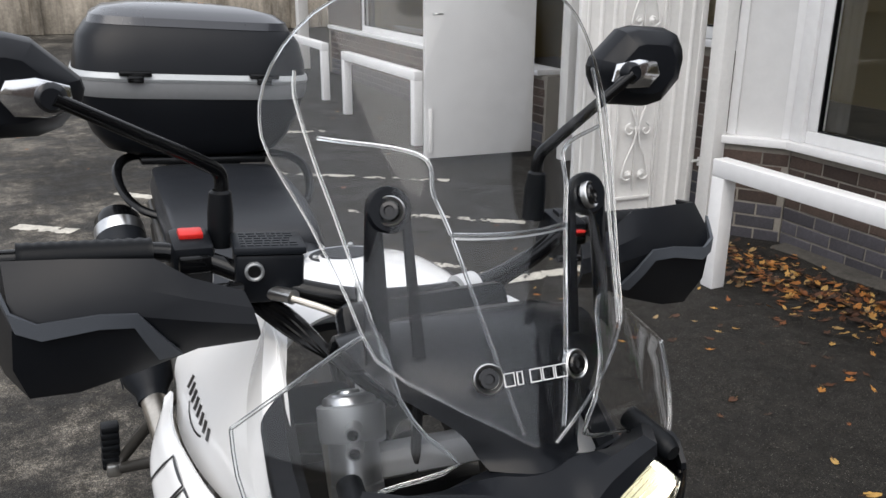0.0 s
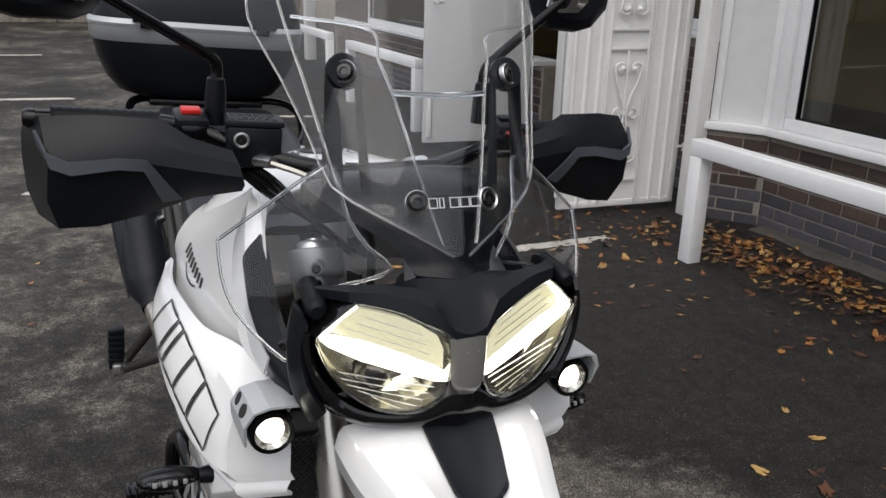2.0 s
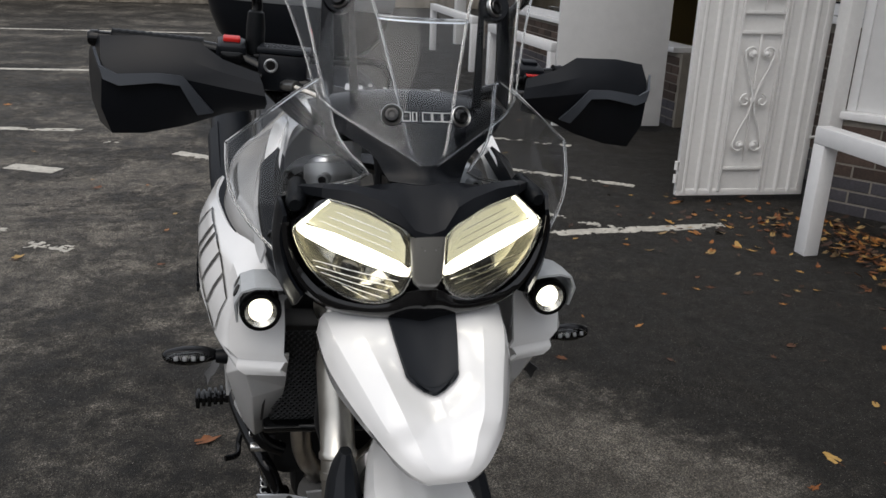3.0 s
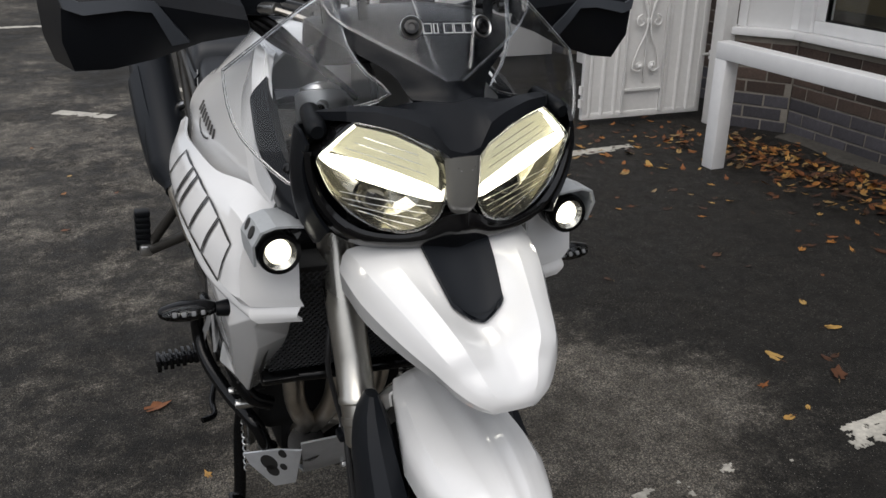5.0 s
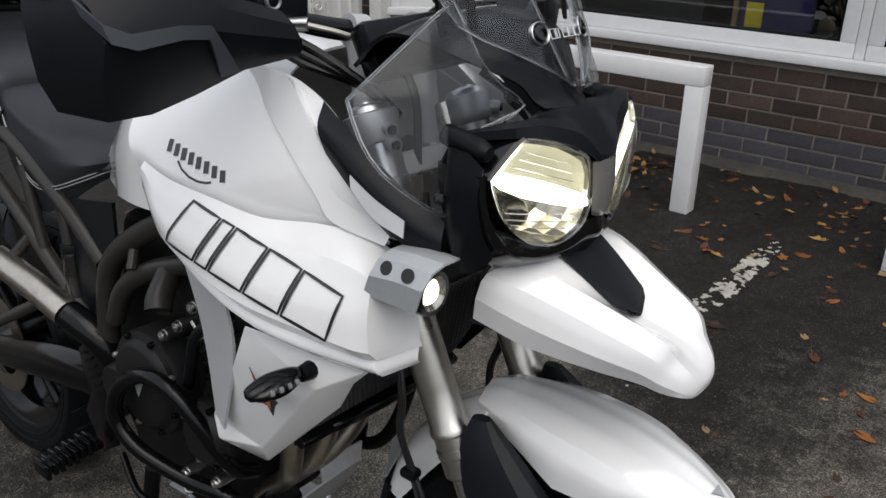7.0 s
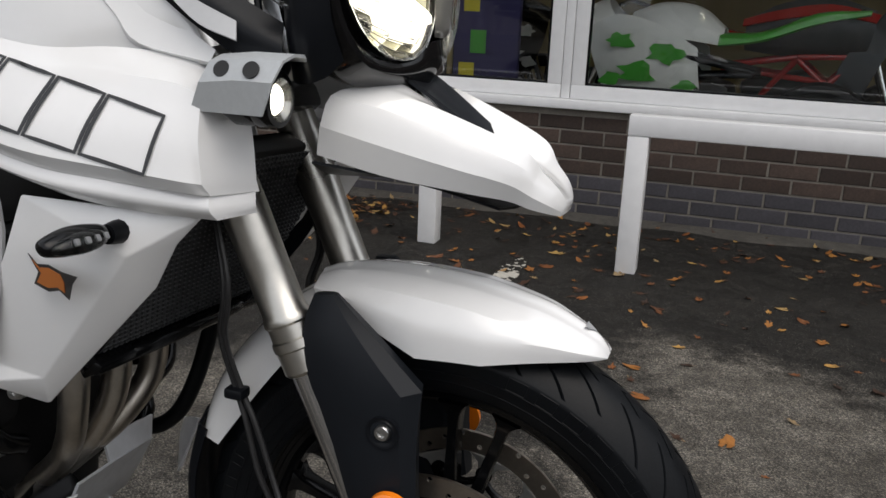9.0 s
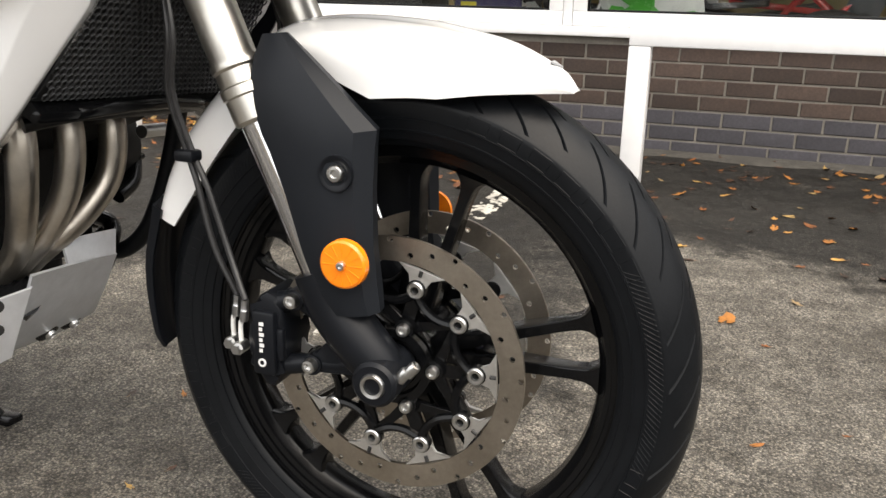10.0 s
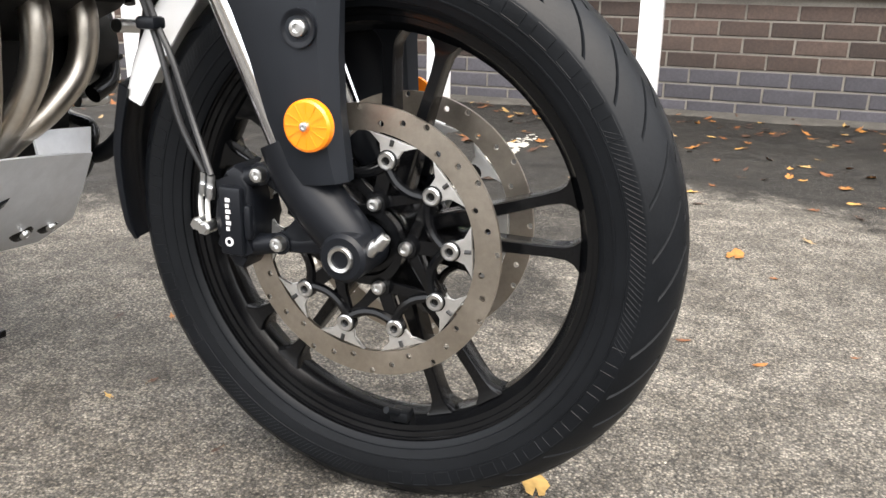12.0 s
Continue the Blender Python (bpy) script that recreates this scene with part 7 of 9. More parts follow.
def name_mark():
    """The maker's mark on the upper panels: a row of short dark strokes over a swooping line, unlettered."""
    panels = [o for o in moto.children if o.name.split(".")[0] == "tank_side_panel"]
    from mathutils.bvhtree import BVHTree
    tree = BVHTree.FromPolygons([v.co for v in panels[0].data.vertices], [p.vertices[:] for p in panels[0].data.polygons])
    a, b = Vector((-0.26, 0.588, 1.019)), Vector((-0.24, 0.468, 0.996))

    def on(u, v):
        p = a.lerp(b, u) + Vector((0, -0.006, -0.030)) * v
        hit, nrm, _, _ = tree.ray_cast(p + Vector((-0.06, 0, 0)), Vector((1, 0, 0)))
        if hit is None:
            hit, nrm, _, _ = tree.find_nearest(p)
        return hit, (nrm if nrm.x < 0 else -nrm)

    def stroke(points, w):
        bm = bmesh.new()
        ring = []
        for i, (u, v) in enumerate(points):
            p, n = on(u, v)
            q, _ = on(*points[min(i + 1, len(points) - 1)])
            o, _ = on(*points[max(i - 1, 0)])
            side = n.cross(q - o).normalized() * w
            ring.append((bm.verts.new(p + side + n * 0.0009), bm.verts.new(p - side + n * 0.0009)))
        for p, q in zip(ring, ring[1:]):
            bm.faces.new((p[0], p[1], q[1], q[0]))
        other = mirrored(bm)
        part("mark_stroke", bm, DECAL_BLACK, panels[0], smooth=False)
        part("mark_stroke", other, DECAL_BLACK, panels[1], smooth=False)

    for k in range(8):
        u = k / 8
        stroke([(u + 0.045, 0.02), (u + 0.045, 0.50)], 0.0045)
    stroke([(0.22, 0.62), (0.30, 0.85), (0.42, 0.98), (0.56, 0.97), (0.68, 0.86), (0.76, 0.72)], 0.0016)


name_mark()


def engine():
    root = empty("engine", None, moto)
    for c, sz, rx, bev, mat, nm in (((0, 0.74, 0.47), (0.30, 0.28, 0.24), 0, 0.03, ENGINE_BLACK, "crankcase"), ((0, 0.61, 0.66), (0.27, 0.20, 0.26), -22, 0.02, ENGINE_BLACK, "cylinder_block"), ((0, 0.52, 0.80), (0.29, 0.24, 0.10), -22, 0.02, ENGINE_BLACK, "cam_cover"), ((0, 0.86, 0.62), (0.22, 0.20, 0.34), 10, 0.03, ENGINE_BLACK, "gearbox"), ((0, 0.73, 0.33), (0.20, 0.22, 0.10), 0, 0.02, ENGINE_BLACK, "sump")):
        bm = bmesh.new()
        box(bm, c, sz, Matrix.Rotation(radians(rx), 3, "X"), bev)
        part(nm, bm, mat, root, "black engine casting")
    for k in range(6):
        bm = bmesh.new()
        box(bm, (0, 0.605 + 0.006 * k, 0.58 + 0.022 * k), (0.285, 0.235, 0.006), Matrix.Rotation(radians(-22), 3, "X"), 0.002)
        part("cooling_fin", bm, ENGINE_BLACK, root)
    for s in (-1, 1):
        rot = aim((0, 0, 0), (s, 0, 0))
        for (y, z, r, h) in ((0.742, 0.560, 0.092, 0.060), (0.600, 0.520, 0.058, 0.050), (0.865, 0.50, 0.05, 0.035)):
            bm = bmesh.new()
            lathe(bm, [(0.0, h), (r * 0.72, h), (r * 0.80, h - 0.004), (r * 0.86, h - 0.012), (r * 0.98, h - 0.016), (r, h - 0.022), (r, -0.01)], (s * 0.148, y, z), rot, 36)
            part("engine_cover", bm, ENGINE_BLACK, root, "round black engine cover")
            for k in range(8):
                bm = bmesh.new()
                a = 2 * math.pi * k / 8 + 0.3
                bolt(bm, Vector((s * (0.148 + h - 0.012), y + r * 0.92 * math.cos(a), z + r * 0.92 * math.sin(a))), (s, 0, 0), 0.0055, 0.006)
                part("cover_bolt", bm, ZINC if k % 3 == 0 else SATIN_BLACK, root)
        bm = bmesh.new()
        slab(bm, [(s * 0.2092, 0.742 + dy, 0.560 + dz) for dy, dz in ((-0.016, 0.014), (0.016, 0.014), (0.0, -0.018))], (s * 0.001, 0, 0))
        part("cover_mark", bm, DECAL_GREY, root)
        # hoses, unions and bolts on the flank
        for pts, r, mat in (([(s * 0.16, 0.56, 0.74), (s * 0.19, 0.60, 0.70), (s * 0.19, 0.62, 0.64), (s * 0.17, 0.66, 0.58)], 0.010, RUBBER), ([(s * 0.15, 0.50, 0.72), (s * 0.175, 0.52, 0.66), (s * 0.16, 0.50, 0.58)], 0.008, SATIN_BLACK), ([(s * 0.17, 0.64, 0.70), (s * 0.185, 0.56, 0.665), (s * 0.18, 0.50, 0.66)], 0.004, ZINC)):
            bm = bmesh.new()
            tube(bm, pts, r, 10, 5)
            part("pipe", bm, mat, root)
        for y, z in ((0.585, 0.700), (0.555, 0.676), (0.62, 0.735), (0.66, 0.69), (0.54, 0.60), (0.70, 0.66), (0.50, 0.55), (0.58, 0.44), (0.66, 0.42)):
            bm = bmesh.new()
            cyl(bm, (s * 0.13, y, z), (s * 0.182, y, z), 0.010, segs=12)
            bolt(bm, (s * 0.183, y, z), (s, 0, 0), 0.0085, 0.007)
            part("union_bolt", bm, ZINC, root)
    return root


engine()


def front_end_low():
    rad = empty("radiator", None, moto)
    tilt = Matrix.Rotation(radians(30), 3, "X")
    c = Vector((0, 0.345, 0.735))
    bm = bmesh.new()
    box(bm, c, (0.345, 0.035, 0.27), tilt, 0.006)
    part("core", bm, GRILLE, rad, "dark radiator core")
    bm = bmesh.new()
    pitch, wire = 0.0096, 0.0011
    for row in range(31):
        for k in range(35):
            h = Vector((-0.163 + pitch * (k + 0.5 * (row % 2)), -0.0225, -0.124 + pitch * 0.866 * row))
            loops = []
            for r, dy in ((pitch * 0.577, 0.0), (pitch * 0.577 - wire, -0.0012), (pitch * 0.577 - wire, 0.0012)):
                loops.append([bm.verts.new(c + tilt @ (h + Vector((r * math.sin(a * math.pi / 3), dy, r * math.cos(a * math.pi / 3))))) for a in range(6)])
            for p, q in zip(loops, loops[1:]):
                for a in range(6):
                    bm.faces.new((p[a], p[(a + 1) % 6], q[(a + 1) % 6], q[a]))
    part("guard_mesh", bm, MESH_GREY, rad, "black hexagonal mesh radiator guard", smooth=False)
    bm = bmesh.new()
    box(bm, c + tilt @ Vector((0, -0.018, -0.142)), (0.36, 0.04, 0.018), tilt, 0.006)
    part("lower_rail", bm, SATIN_BLACK, rad)
    bm = bmesh.new()
    sheet(bm, [[(-0.168, 0.265, 0.80), (-0.17, 0.31, 0.70), (-0.165, 0.38, 0.61)], [(-0.165, 0.36, 0.82), (-0.17, 0.37, 0.72), (-0.165, 0.42, 0.60)]], 0.004)
    pair("side_duct", bm, BLACK_PLASTIC, rad)
    exh = empty("exhaust", None, moto)
    for k, x in enumerate((-0.150, -0.070, 0.010)):
        bm = bmesh.new()
        j = -0.085 + 0.022 * (k - 1)
        m = x + 0.070
        tube(bm, [(x, 0.525, 0.640), (x, 0.480, 0.605), (x, 0.460, 0.560), (x - 0.06 * m, 0.466, 0.495), (j * 0.5 + x * 0.5, 0.490, 0.440), (j, 0.532, 0.390), (j, 0.62, 0.310)], [0.019, 0.0195, 0.0195, 0.019, 0.0185, 0.018, 0.017], 18, 7)
        part("header_pipe", bm, HEADER, exh, "bronzed steel header pipe")
        bm = bmesh.new()
        cyl(bm, (x, 0.507, 0.630), (x, 0.495, 0.618), 0.030, segs=20)
        part("flange", bm, HEADER, exh)
    bm = bmesh.new()
    tube(bm, [(-0.190, 0.985, 0.604), (-0.195, 1.04, 0.620), (-0.200, 1.10, 0.635), (-0.207, 1.22, 0.655)], 0.0265, 18, 7)
    part("link_pipe", bm, HEADER, exh, "steel exhaust link pipe")
    # same pipe run as the link pipe, coloured satin black from here forward
    bm = bmesh.new()
    tube(bm, [(-0.06, 0.56, 0.345), (-0.05, 0.63, 0.29), (-0.05, 0.78, 0.26), (-0.10, 0.86, 0.36), (-0.135, 0.88, 0.48), (-0.170, 0.915, 0.568), (-0.189, 0.984, 0.604)], [0.036, 0.036, 0.034, 0.030, 0.028, 0.027, 0.027], 18, 6)
    part("collector", bm, SATIN_BLACK, exh, "satin black exhaust collector")
    a, b = Vector((-0.208, 1.215, 0.652)), Vector((-0.232, 1.60, 0.935))
    rot = aim(a, b)
    L = (b - a).length
    bm = bmesh.new()
    prof = [(0.0, 0.0), (0.030, 0.0), (0.032, 0.02), (0.050, 0.05), (0.056, 0.075), (0.056, L - 0.06), (0.054, L - 0.05)]
    lathe(bm, prof, a, rot, 36)
    part("silencer", bm, CHARCOAL, exh, "matt black exhaust silencer")
    bm = bmesh.new()
    lathe(bm, [(0.0545, L - 0.062), (0.0565, L - 0.055), (0.055, L - 0.028), (0.050, L - 0.024)], a, rot, 36)
    part("silencer_band", bm, ALLOY, exh, "silver silencer band")
    bm = bmesh.new()
    lathe(bm, [(0.053, L - 0.03), (0.051, L - 0.005), (0.042, L + 0.012), (0.026, L + 0.016), (0.022, L + 0.010), (0.022, L - 0.03)], a, rot, 36)
    part("end_cap", bm, SATIN_BLACK, exh, "black silencer end cap")
    bm = bmesh.new()
    sheet(bm, [[(-0.262, 1.27, 0.66), (-0.268, 1.30, 0.715), (-0.245, 1.29, 0.755)], [(-0.275, 1.36, 0.72), (-0.282, 1.38, 0.78), (-0.258, 1.37, 0.82)], [(-0.283, 1.48, 0.80), (-0.290, 1.49, 0.86), (-0.266, 1.48, 0.90)]], 0.003)
    part("heat_shield", bm, CHARCOAL, exh)
    bm = bmesh.new()
    tube(bm, [(-0.165, 1.36, 0.83), (-0.19, 1.385, 0.81), (-0.205, 1.39, 0.80)], 0.010, 10, 3)
    part("hanger", bm, ZINC, exh)
    # sump guard with drilled flanks
    plate = empty("sump_guard", None, moto)
    bm = bmesh.new()
    sheet(bm, [[(-0.046, 0.508, 0.407), (0.0, 0.505, 0.408), (0.051, 0.500, 0.408)], [(-0.056, 0.490, 0.378), (0.0, 0.494, 0.375), (0.045, 0.498, 0.371)]], 0.004, 2, 2)
    part("upper_tab", bm, GUARD_ALLOY, plate, "bright aluminium tab with a stamped mark")
    bm = bmesh.new()
    sheet(bm, [[(-0.130, 0.478, 0.384), (-0.05, 0.488, 0.380), (0.050, 0.499, 0.373)], [(-0.118, 0.512, 0.325), (-0.04, 0.523, 0.322), (0.066, 0.535, 0.318)], [(-0.106, 0.548, 0.268), (-0.02, 0.560, 0.267), (0.080, 0.573, 0.264)], [(-0.104, 0.640, 0.222), (-0.02, 0.645, 0.218), (0.085, 0.650, 0.216)], [(-0.10, 0.885, 0.202), (-0.02, 0.885, 0.197), (0.085, 0.885, 0.195)]], 0.004, 1, 1)
    part("front_plate", bm, GUARD_ALLOY, plate, "bent dull aluminium front plate")
    for s in (-1, 1):
        bm = bmesh.new()
        mid = 0.0 if s < 0 else -0.022
        wing = [Vector((-s * (x + mid), y, z)) for x, y, z in ((-0.128, 0.478, 0.3665), (-0.166, 0.522, 0.346), (-0.219, 0.570, 0.316), (-0.207, 0.572, 0.287), (-0.165, 0.539, 0.250), (-0.129, 0.520, 0.264))]
        flat = (wing[2] - wing[0]).cross(wing[4] - wing[0]).normalized()
        flat = flat if flat.y < 0 else -flat
        slab(bm, wing, -flat * 0.004, 0.001)
        part("flank", bm, GUARD_ALLOY, plate, "drilled aluminium flank")
        across, down = (wing[2] - wing[0]).normalized(), (wing[4] - wing[0]).normalized()
        # lightening holes: black discs on the solid flank, their darkness is colour
        for u, v, r in ((0.058, 0.040, 0.0185), (0.034, 0.072, 0.014), (0.040, 0.010, 0.009), (0.014, 0.060, 0.008)):
            bm = bmesh.new()
            lathe(bm, [(0.0, 0.0006), (r, 0.0006), (r, -0.002)], wing[0] + across * u + down * v, aim((0, 0, 0), flat), 24)
            part("lightening_hole", bm, SIGN_BLACK, plate)
    for x in (-0.02, 0.035):
        bm = bmesh.new()
        lathe(bm, [(0.0, 0.004), (0.010, 0.004), (0.018, 0.001), (0.019, -0.003)], (x, 0.568 + 0.14 * x, 0.259), aim((0, 0, 0), (0, -0.8, -0.6)), 18)
        part("guard_washer", bm, SATIN_BLACK, plate)
        bm = bmesh.new()
        bolt(bm, (x, 0.565 + 0.14 * x, 0.257), (0, -0.8, -0.6), 0.008, 0.006)
        part("guard_bolt", bm, ZINC, plate)
    # crash bars
    bars = empty("crash_bars", None, moto)
    for s in (-1, 1):
        bm = bmesh.new()
        tube(bm, [(s * 0.12, 0.60, 0.32), (s * 0.132, 0.582, 0.336), (s * 0.145, 0.578, 0.372), (s * 0.160, 0.590, 0.398), (s * 0.185, 0.662, 0.408), (s * 0.215, 0.748, 0.442), (s * 0.226, 0.790, 0.490), (s * 0.228, 0.768, 0.555), (s * 0.226, 0.705, 0.603), (s * 0.221, 0.640, 0.605), (s * 0.208, 0.595, 0.565), (s * 0.188, 0.566, 0.510), (s * 0.165, 0.550, 0.470), (s * 0.13, 0.55, 0.45)], 0.0135, 14, 6)
        part("hoop", bm, SATIN_BLACK, bars, "black tubular crash bar hoop")
        bm = bmesh.new()
        tube(bm, [(s * 0.165, 0.590, 0.396), (s * 0.155, 0.640, 0.345), (s * 0.145, 0.680, 0.290)], 0.0115, 14, 4)
        part("strut", bm, SATIN_BLACK, bars)
    bm = bmesh.new()
    tube(bm, [(-0.165, 0.42, 0.585), (-0.10, 0.385, 0.600), (0, 0.375, 0.605), (0.10, 0.385, 0.600), (0.165, 0.42, 0.585)], 0.010, 12, 5)
    part("cross_tube", bm, SATIN_BLACK, bars)
    bm = bmesh.new()
    tube(bm, [(0.135, 0.425, 0.63), (0.145, 0.448, 0.575), (0.150, 0.464, 0.520), (0.150, 0.485, 0.455), (0.150, 0.517, 0.394), (0.150, 0.562, 0.360), (0.148, 0.605, 0.366), (0.13, 0.65, 0.39)], 0.0130, 14, 5)
    part("coolant_hose", bm, RUBBER, bars)


front_end_low()


def chassis():
    root = empty("frame", None, moto)
    for s in (-1, 1):
        for pts, r in (([(s * 0.07, 0.42, 0.98), (s * 0.15, 0.58, 0.90), (s * 0.168, 0.72, 0.835), (s * 0.168, 0.84, 0.755), (s * 0.165, 0.885, 0.68), (s * 0.158, 0.905, 0.55), (s * 0.15, 0.90, 0.42)], 0.0195), ([(s * 0.15, 0.62, 0.80), (s * 0.17, 0.74, 0.755), (s * 0.172, 0.82, 0.70), (s * 0.17, 0.86, 0.63)], 0.017), ([(s * 0.160, 0.90, 0.72), (s * 0.160, 1.02, 0.80), (s * 0.155, 1.25, 0.90), (s * 0.150, 1.60, 0.97)], 0.0145), ([(s * 0.160, 0.94, 0.575), (s * 0.160, 1.07, 0.66), (s * 0.158, 1.25, 0.775), (s * 0.150, 1.55, 0.93)], 0.0145), ([(s * 0.160, 1.00, 0.62), (s * 0.160, 1.01, 0.72), (s * 0.158, 1.03, 0.80)], 0.011), ([(s * 0.162, 1.02, 0.635), (s * 0.215, 1.12, 0.57), (s * 0.275, 1.235, 0.498)], 0.0115), ([(s * 0.160, 1.14, 0.71), (s * 0.215, 1.19, 0.62), (s * 0.275, 1.245, 0.510)], 0.0115), ([(s * 0.160, 1.10, 0.68), (s * 0.160, 1.15, 0.84)], 0.011)):
            bm = bmesh.new()
            tube(bm, pts, r, 14, 6)
            part("frame_tube", bm, FRAME_PAINT, root, "bronze-grey painted steel frame tube")
        peg = empty("passenger_footrest", None, moto)
        bm = bmesh.new()
        box(bm, (s * 0.288, 1.240, 0.500), (0.030, 0.040, 0.030), None, 0.006)
        part("bracket", bm, ZINC, peg)
        for k in range(7):
            bm = bmesh.new()
            box(bm, (s * (0.292 + 0.001 * (k % 2)), 1.25, 0.505 + 0.014 * k), (0.036, 0.034 + 0.004 * (k % 2), 0.0145), None, 0.004)
            part("rubber_rib", bm, RUBBER, peg)
        peg = empty("rider_footrest", None, moto)
        bm = bmesh.new()
        for k in range(8):
            box(bm, (s * (0.205 + 0.013 * k), 0.925, 0.372 - 0.002 * k), (0.009, 0.048, 0.022 + 0.006 * (k % 2)), None, 0.002)
        box(bm, (s * 0.245, 0.925, 0.362), (0.115, 0.036, 0.014), None, 0.003)
        part("tread", bm, SATIN_BLACK, peg, "black serrated footrest")
        bm = bmesh.new()
        slab(bm, [(s * 0.165, 0.87, 0.50), (s * 0.165, 0.93, 0.50), (s * 0.165, 0.98, 0.40), (s * 0.165, 0.93, 0.33), (s * 0.165, 0.89, 0.36)], (s * 0.014, 0, 0), 0.003)
        part("hanger_plate", bm, SATIN_BLACK, peg)
        bm = bmesh.new()
        slab(bm, [(s * 0.172, y, z) for y, z in ((0.940, 0.568), (0.917, 0.548), (0.868, 0.493), (0.856, 0.440), (0.880, 0.400), (0.925, 0.410), (0.975, 0.480), (0.985, 0.530))], (s * 0.006, 0, 0), 0.002)
        for k in range(11):
            p = Vector((s * 0.180, 0.955 - 0.0085 * k, 0.535 - 0.0135 * k))
            box(bm, p, (0.003, 0.030, 0.005), Matrix.Rotation(radians(-32), 3, "X"))
        part("heel_guard", bm, SATIN_BLACK, peg, "black ribbed heel guard")
        bm = bmesh.new()
        tube(bm, [(s * 0.18, 0.86, 0.36), (s * 0.205, 0.78, 0.335), (s * 0.21, 0.72, 0.335), (s * 0.235, 0.705, 0.335)], 0.0065, 10, 4)
        part("pedal", bm, SATIN_BLACK, peg)
    bm = bmesh.new()
    tube(bm, [(-0.165, 0.70, 0.765), (-0.195, 0.685, 0.735), (-0.205, 0.675, 0.718)], [0.019, 0.021, 0.021], 18, 4, caps=False)
    tube(bm, [(-0.205, 0.675, 0.718), (-0.165, 0.70, 0.765)], [0.017, 0.017], 18, 2, caps=False)
    part("breather_stub", bm, FRAME_PAINT, root, "open tube stub")
    bm = bmesh.new()
    tube(bm, [(-0.165, 0.785, 0.80), (-0.19, 0.765, 0.755)], 0.009, 10, 2)
    part("stub_stay", bm, FRAME_PAINT, root)
    bm = bmesh.new()
    lathe(bm, [(0.0, 0.045), (0.018, 0.045), (0.020, 0.040), (0.020, 0.0), (0.0, 0.0)], (-0.155, 1.01, 0.665), None, 18)
    part("rear_brake_pot", bm, CLEAR_LAMP, root, "small translucent fluid pot")
    bm = bmesh.new()
    lathe(bm, [(0.0, 0.060), (0.019, 0.060), (0.021, 0.056), (0.021, 0.044), (0.0, 0.044)], (-0.155, 1.01, 0.665), None, 18)
    part("pot_lid", bm, RUBBER, root)
    # swing arm, shock, stand
    arm_root = empty("swing_arm", None, moto)
    for s in (-1, 1):
        bm = bmesh.new()
        tube(bm, [(s * 0.11, 0.92, 0.44), (s * 0.125, 1.15, 0.41), (s * 0.125, 1.35, 0.36), (s * 0.12, 1.53, 0.32)], [0.030, 0.032, 0.027, 0.024], 12, 5, squash=1.35)
        part("beam", bm, SATIN_BLACK, arm_root, "black swing arm beam")
    bm = bmesh.new()
    sheet(bm, [[(-0.10, 1.18, 0.60), (-0.09, 1.13, 0.50), (-0.09, 1.15, 0.42)], [(-0.10, 1.36, 0.68), (-0.105, 1.30, 0.60), (-0.10, 1.22, 0.52)]], 0.004)
    part("rear_hugger", bm, BLACK_PLASTIC, arm_root, "black rear tyre hugger")
    bm = bmesh.new()
    sheet(bm, [[(-0.15, 0.86, 0.83), (-0.15, 0.85, 0.72), (-0.14, 0.87, 0.60)], [(-0.145, 1.02, 0.80), (-0.145, 1.0, 0.70), (-0.135, 0.99, 0.58)]], 0.006)
    pair("infill_panel", bm, BLACK_PLASTIC, root, "black infill panel")
    stand = empty("stand", None, moto)
    for s in (-1, 1):
        bm = bmesh.new()
        tube(bm, [(s * 0.12, 0.86, 0.30), (s * 0.135, 0.86, 0.20), (s * 0.14, 0.85, 0.05 + 0.005 * s), (s * 0.145, 0.84, 0.025 - s * 0.0)], [0.016, 0.015, 0.014, 0.016], 12, 4)
        part("leg", bm, SATIN_BLACK, stand, "black stand leg")
        bm = bmesh.new()
        box(bm, (s * 0.147, 0.835, 0.020 + (0.008 if s > 0 else -0.004)), (0.035, 0.07, 0.014), Matrix.Rotation(radians(-LEAN), 3, "Y"), 0.004)
        part("foot", bm, SATIN_BLACK, stand)
    bm = bmesh.new()
    pts = []
    for k in range(40):
        a = k * 1.6
        pts.append((-0.155 + 0.007 * math.cos(a), 0.70 + 0.007 * math.sin(a) - 0.001 * k, 0.36 - 0.0034 * k))
    tube(bm, pts, 0.0016, 5, 2)
    part("return_spring", bm, ZINC, stand)
    # rear wheel
    wheel = empty("rear_wheel", None, moto)
    tyre("tyre", REAR, 0.322, 0.222, 0.075, wheel, 26)
    bm = bmesh.new()
    lathe(bm, [(0.226, -0.058), (0.229, -0.054), (0.215, -0.046), (0.198, -0.030), (0.194, 0.0), (0.198, 0.030), (0.215, 0.046), (0.229, 0.054), (0.226, 0.058), (0.212, 0.052), (0.190, 0.032), (0.186, 0.0), (0.190, -0.032), (0.212, -0.052), (0.226, -0.058)], REAR, X_AXIS, 90)
    part("rim", bm, SATIN_BLACK, wheel, "black cast rim")
    for k in range(5):
        for a in (8, 28):
            bm = bmesh.new()
            arm(bm, REAR, a + 72 * k, 0.03, 0.192, 0.03, 0.02, 0.06, 0.03)
            part("spoke", bm, SATIN_BLACK, wheel)
    bm = bmesh.new()
    lathe(bm, [(0.012, -0.09), (0.03, -0.09), (0.05, -0.06), (0.045, 0.06), (0.03, 0.09), (0.012, 0.09)], REAR, X_AXIS, 30)
    part("hub", bm, SATIN_BLACK, wheel)
    bm = bmesh.new()
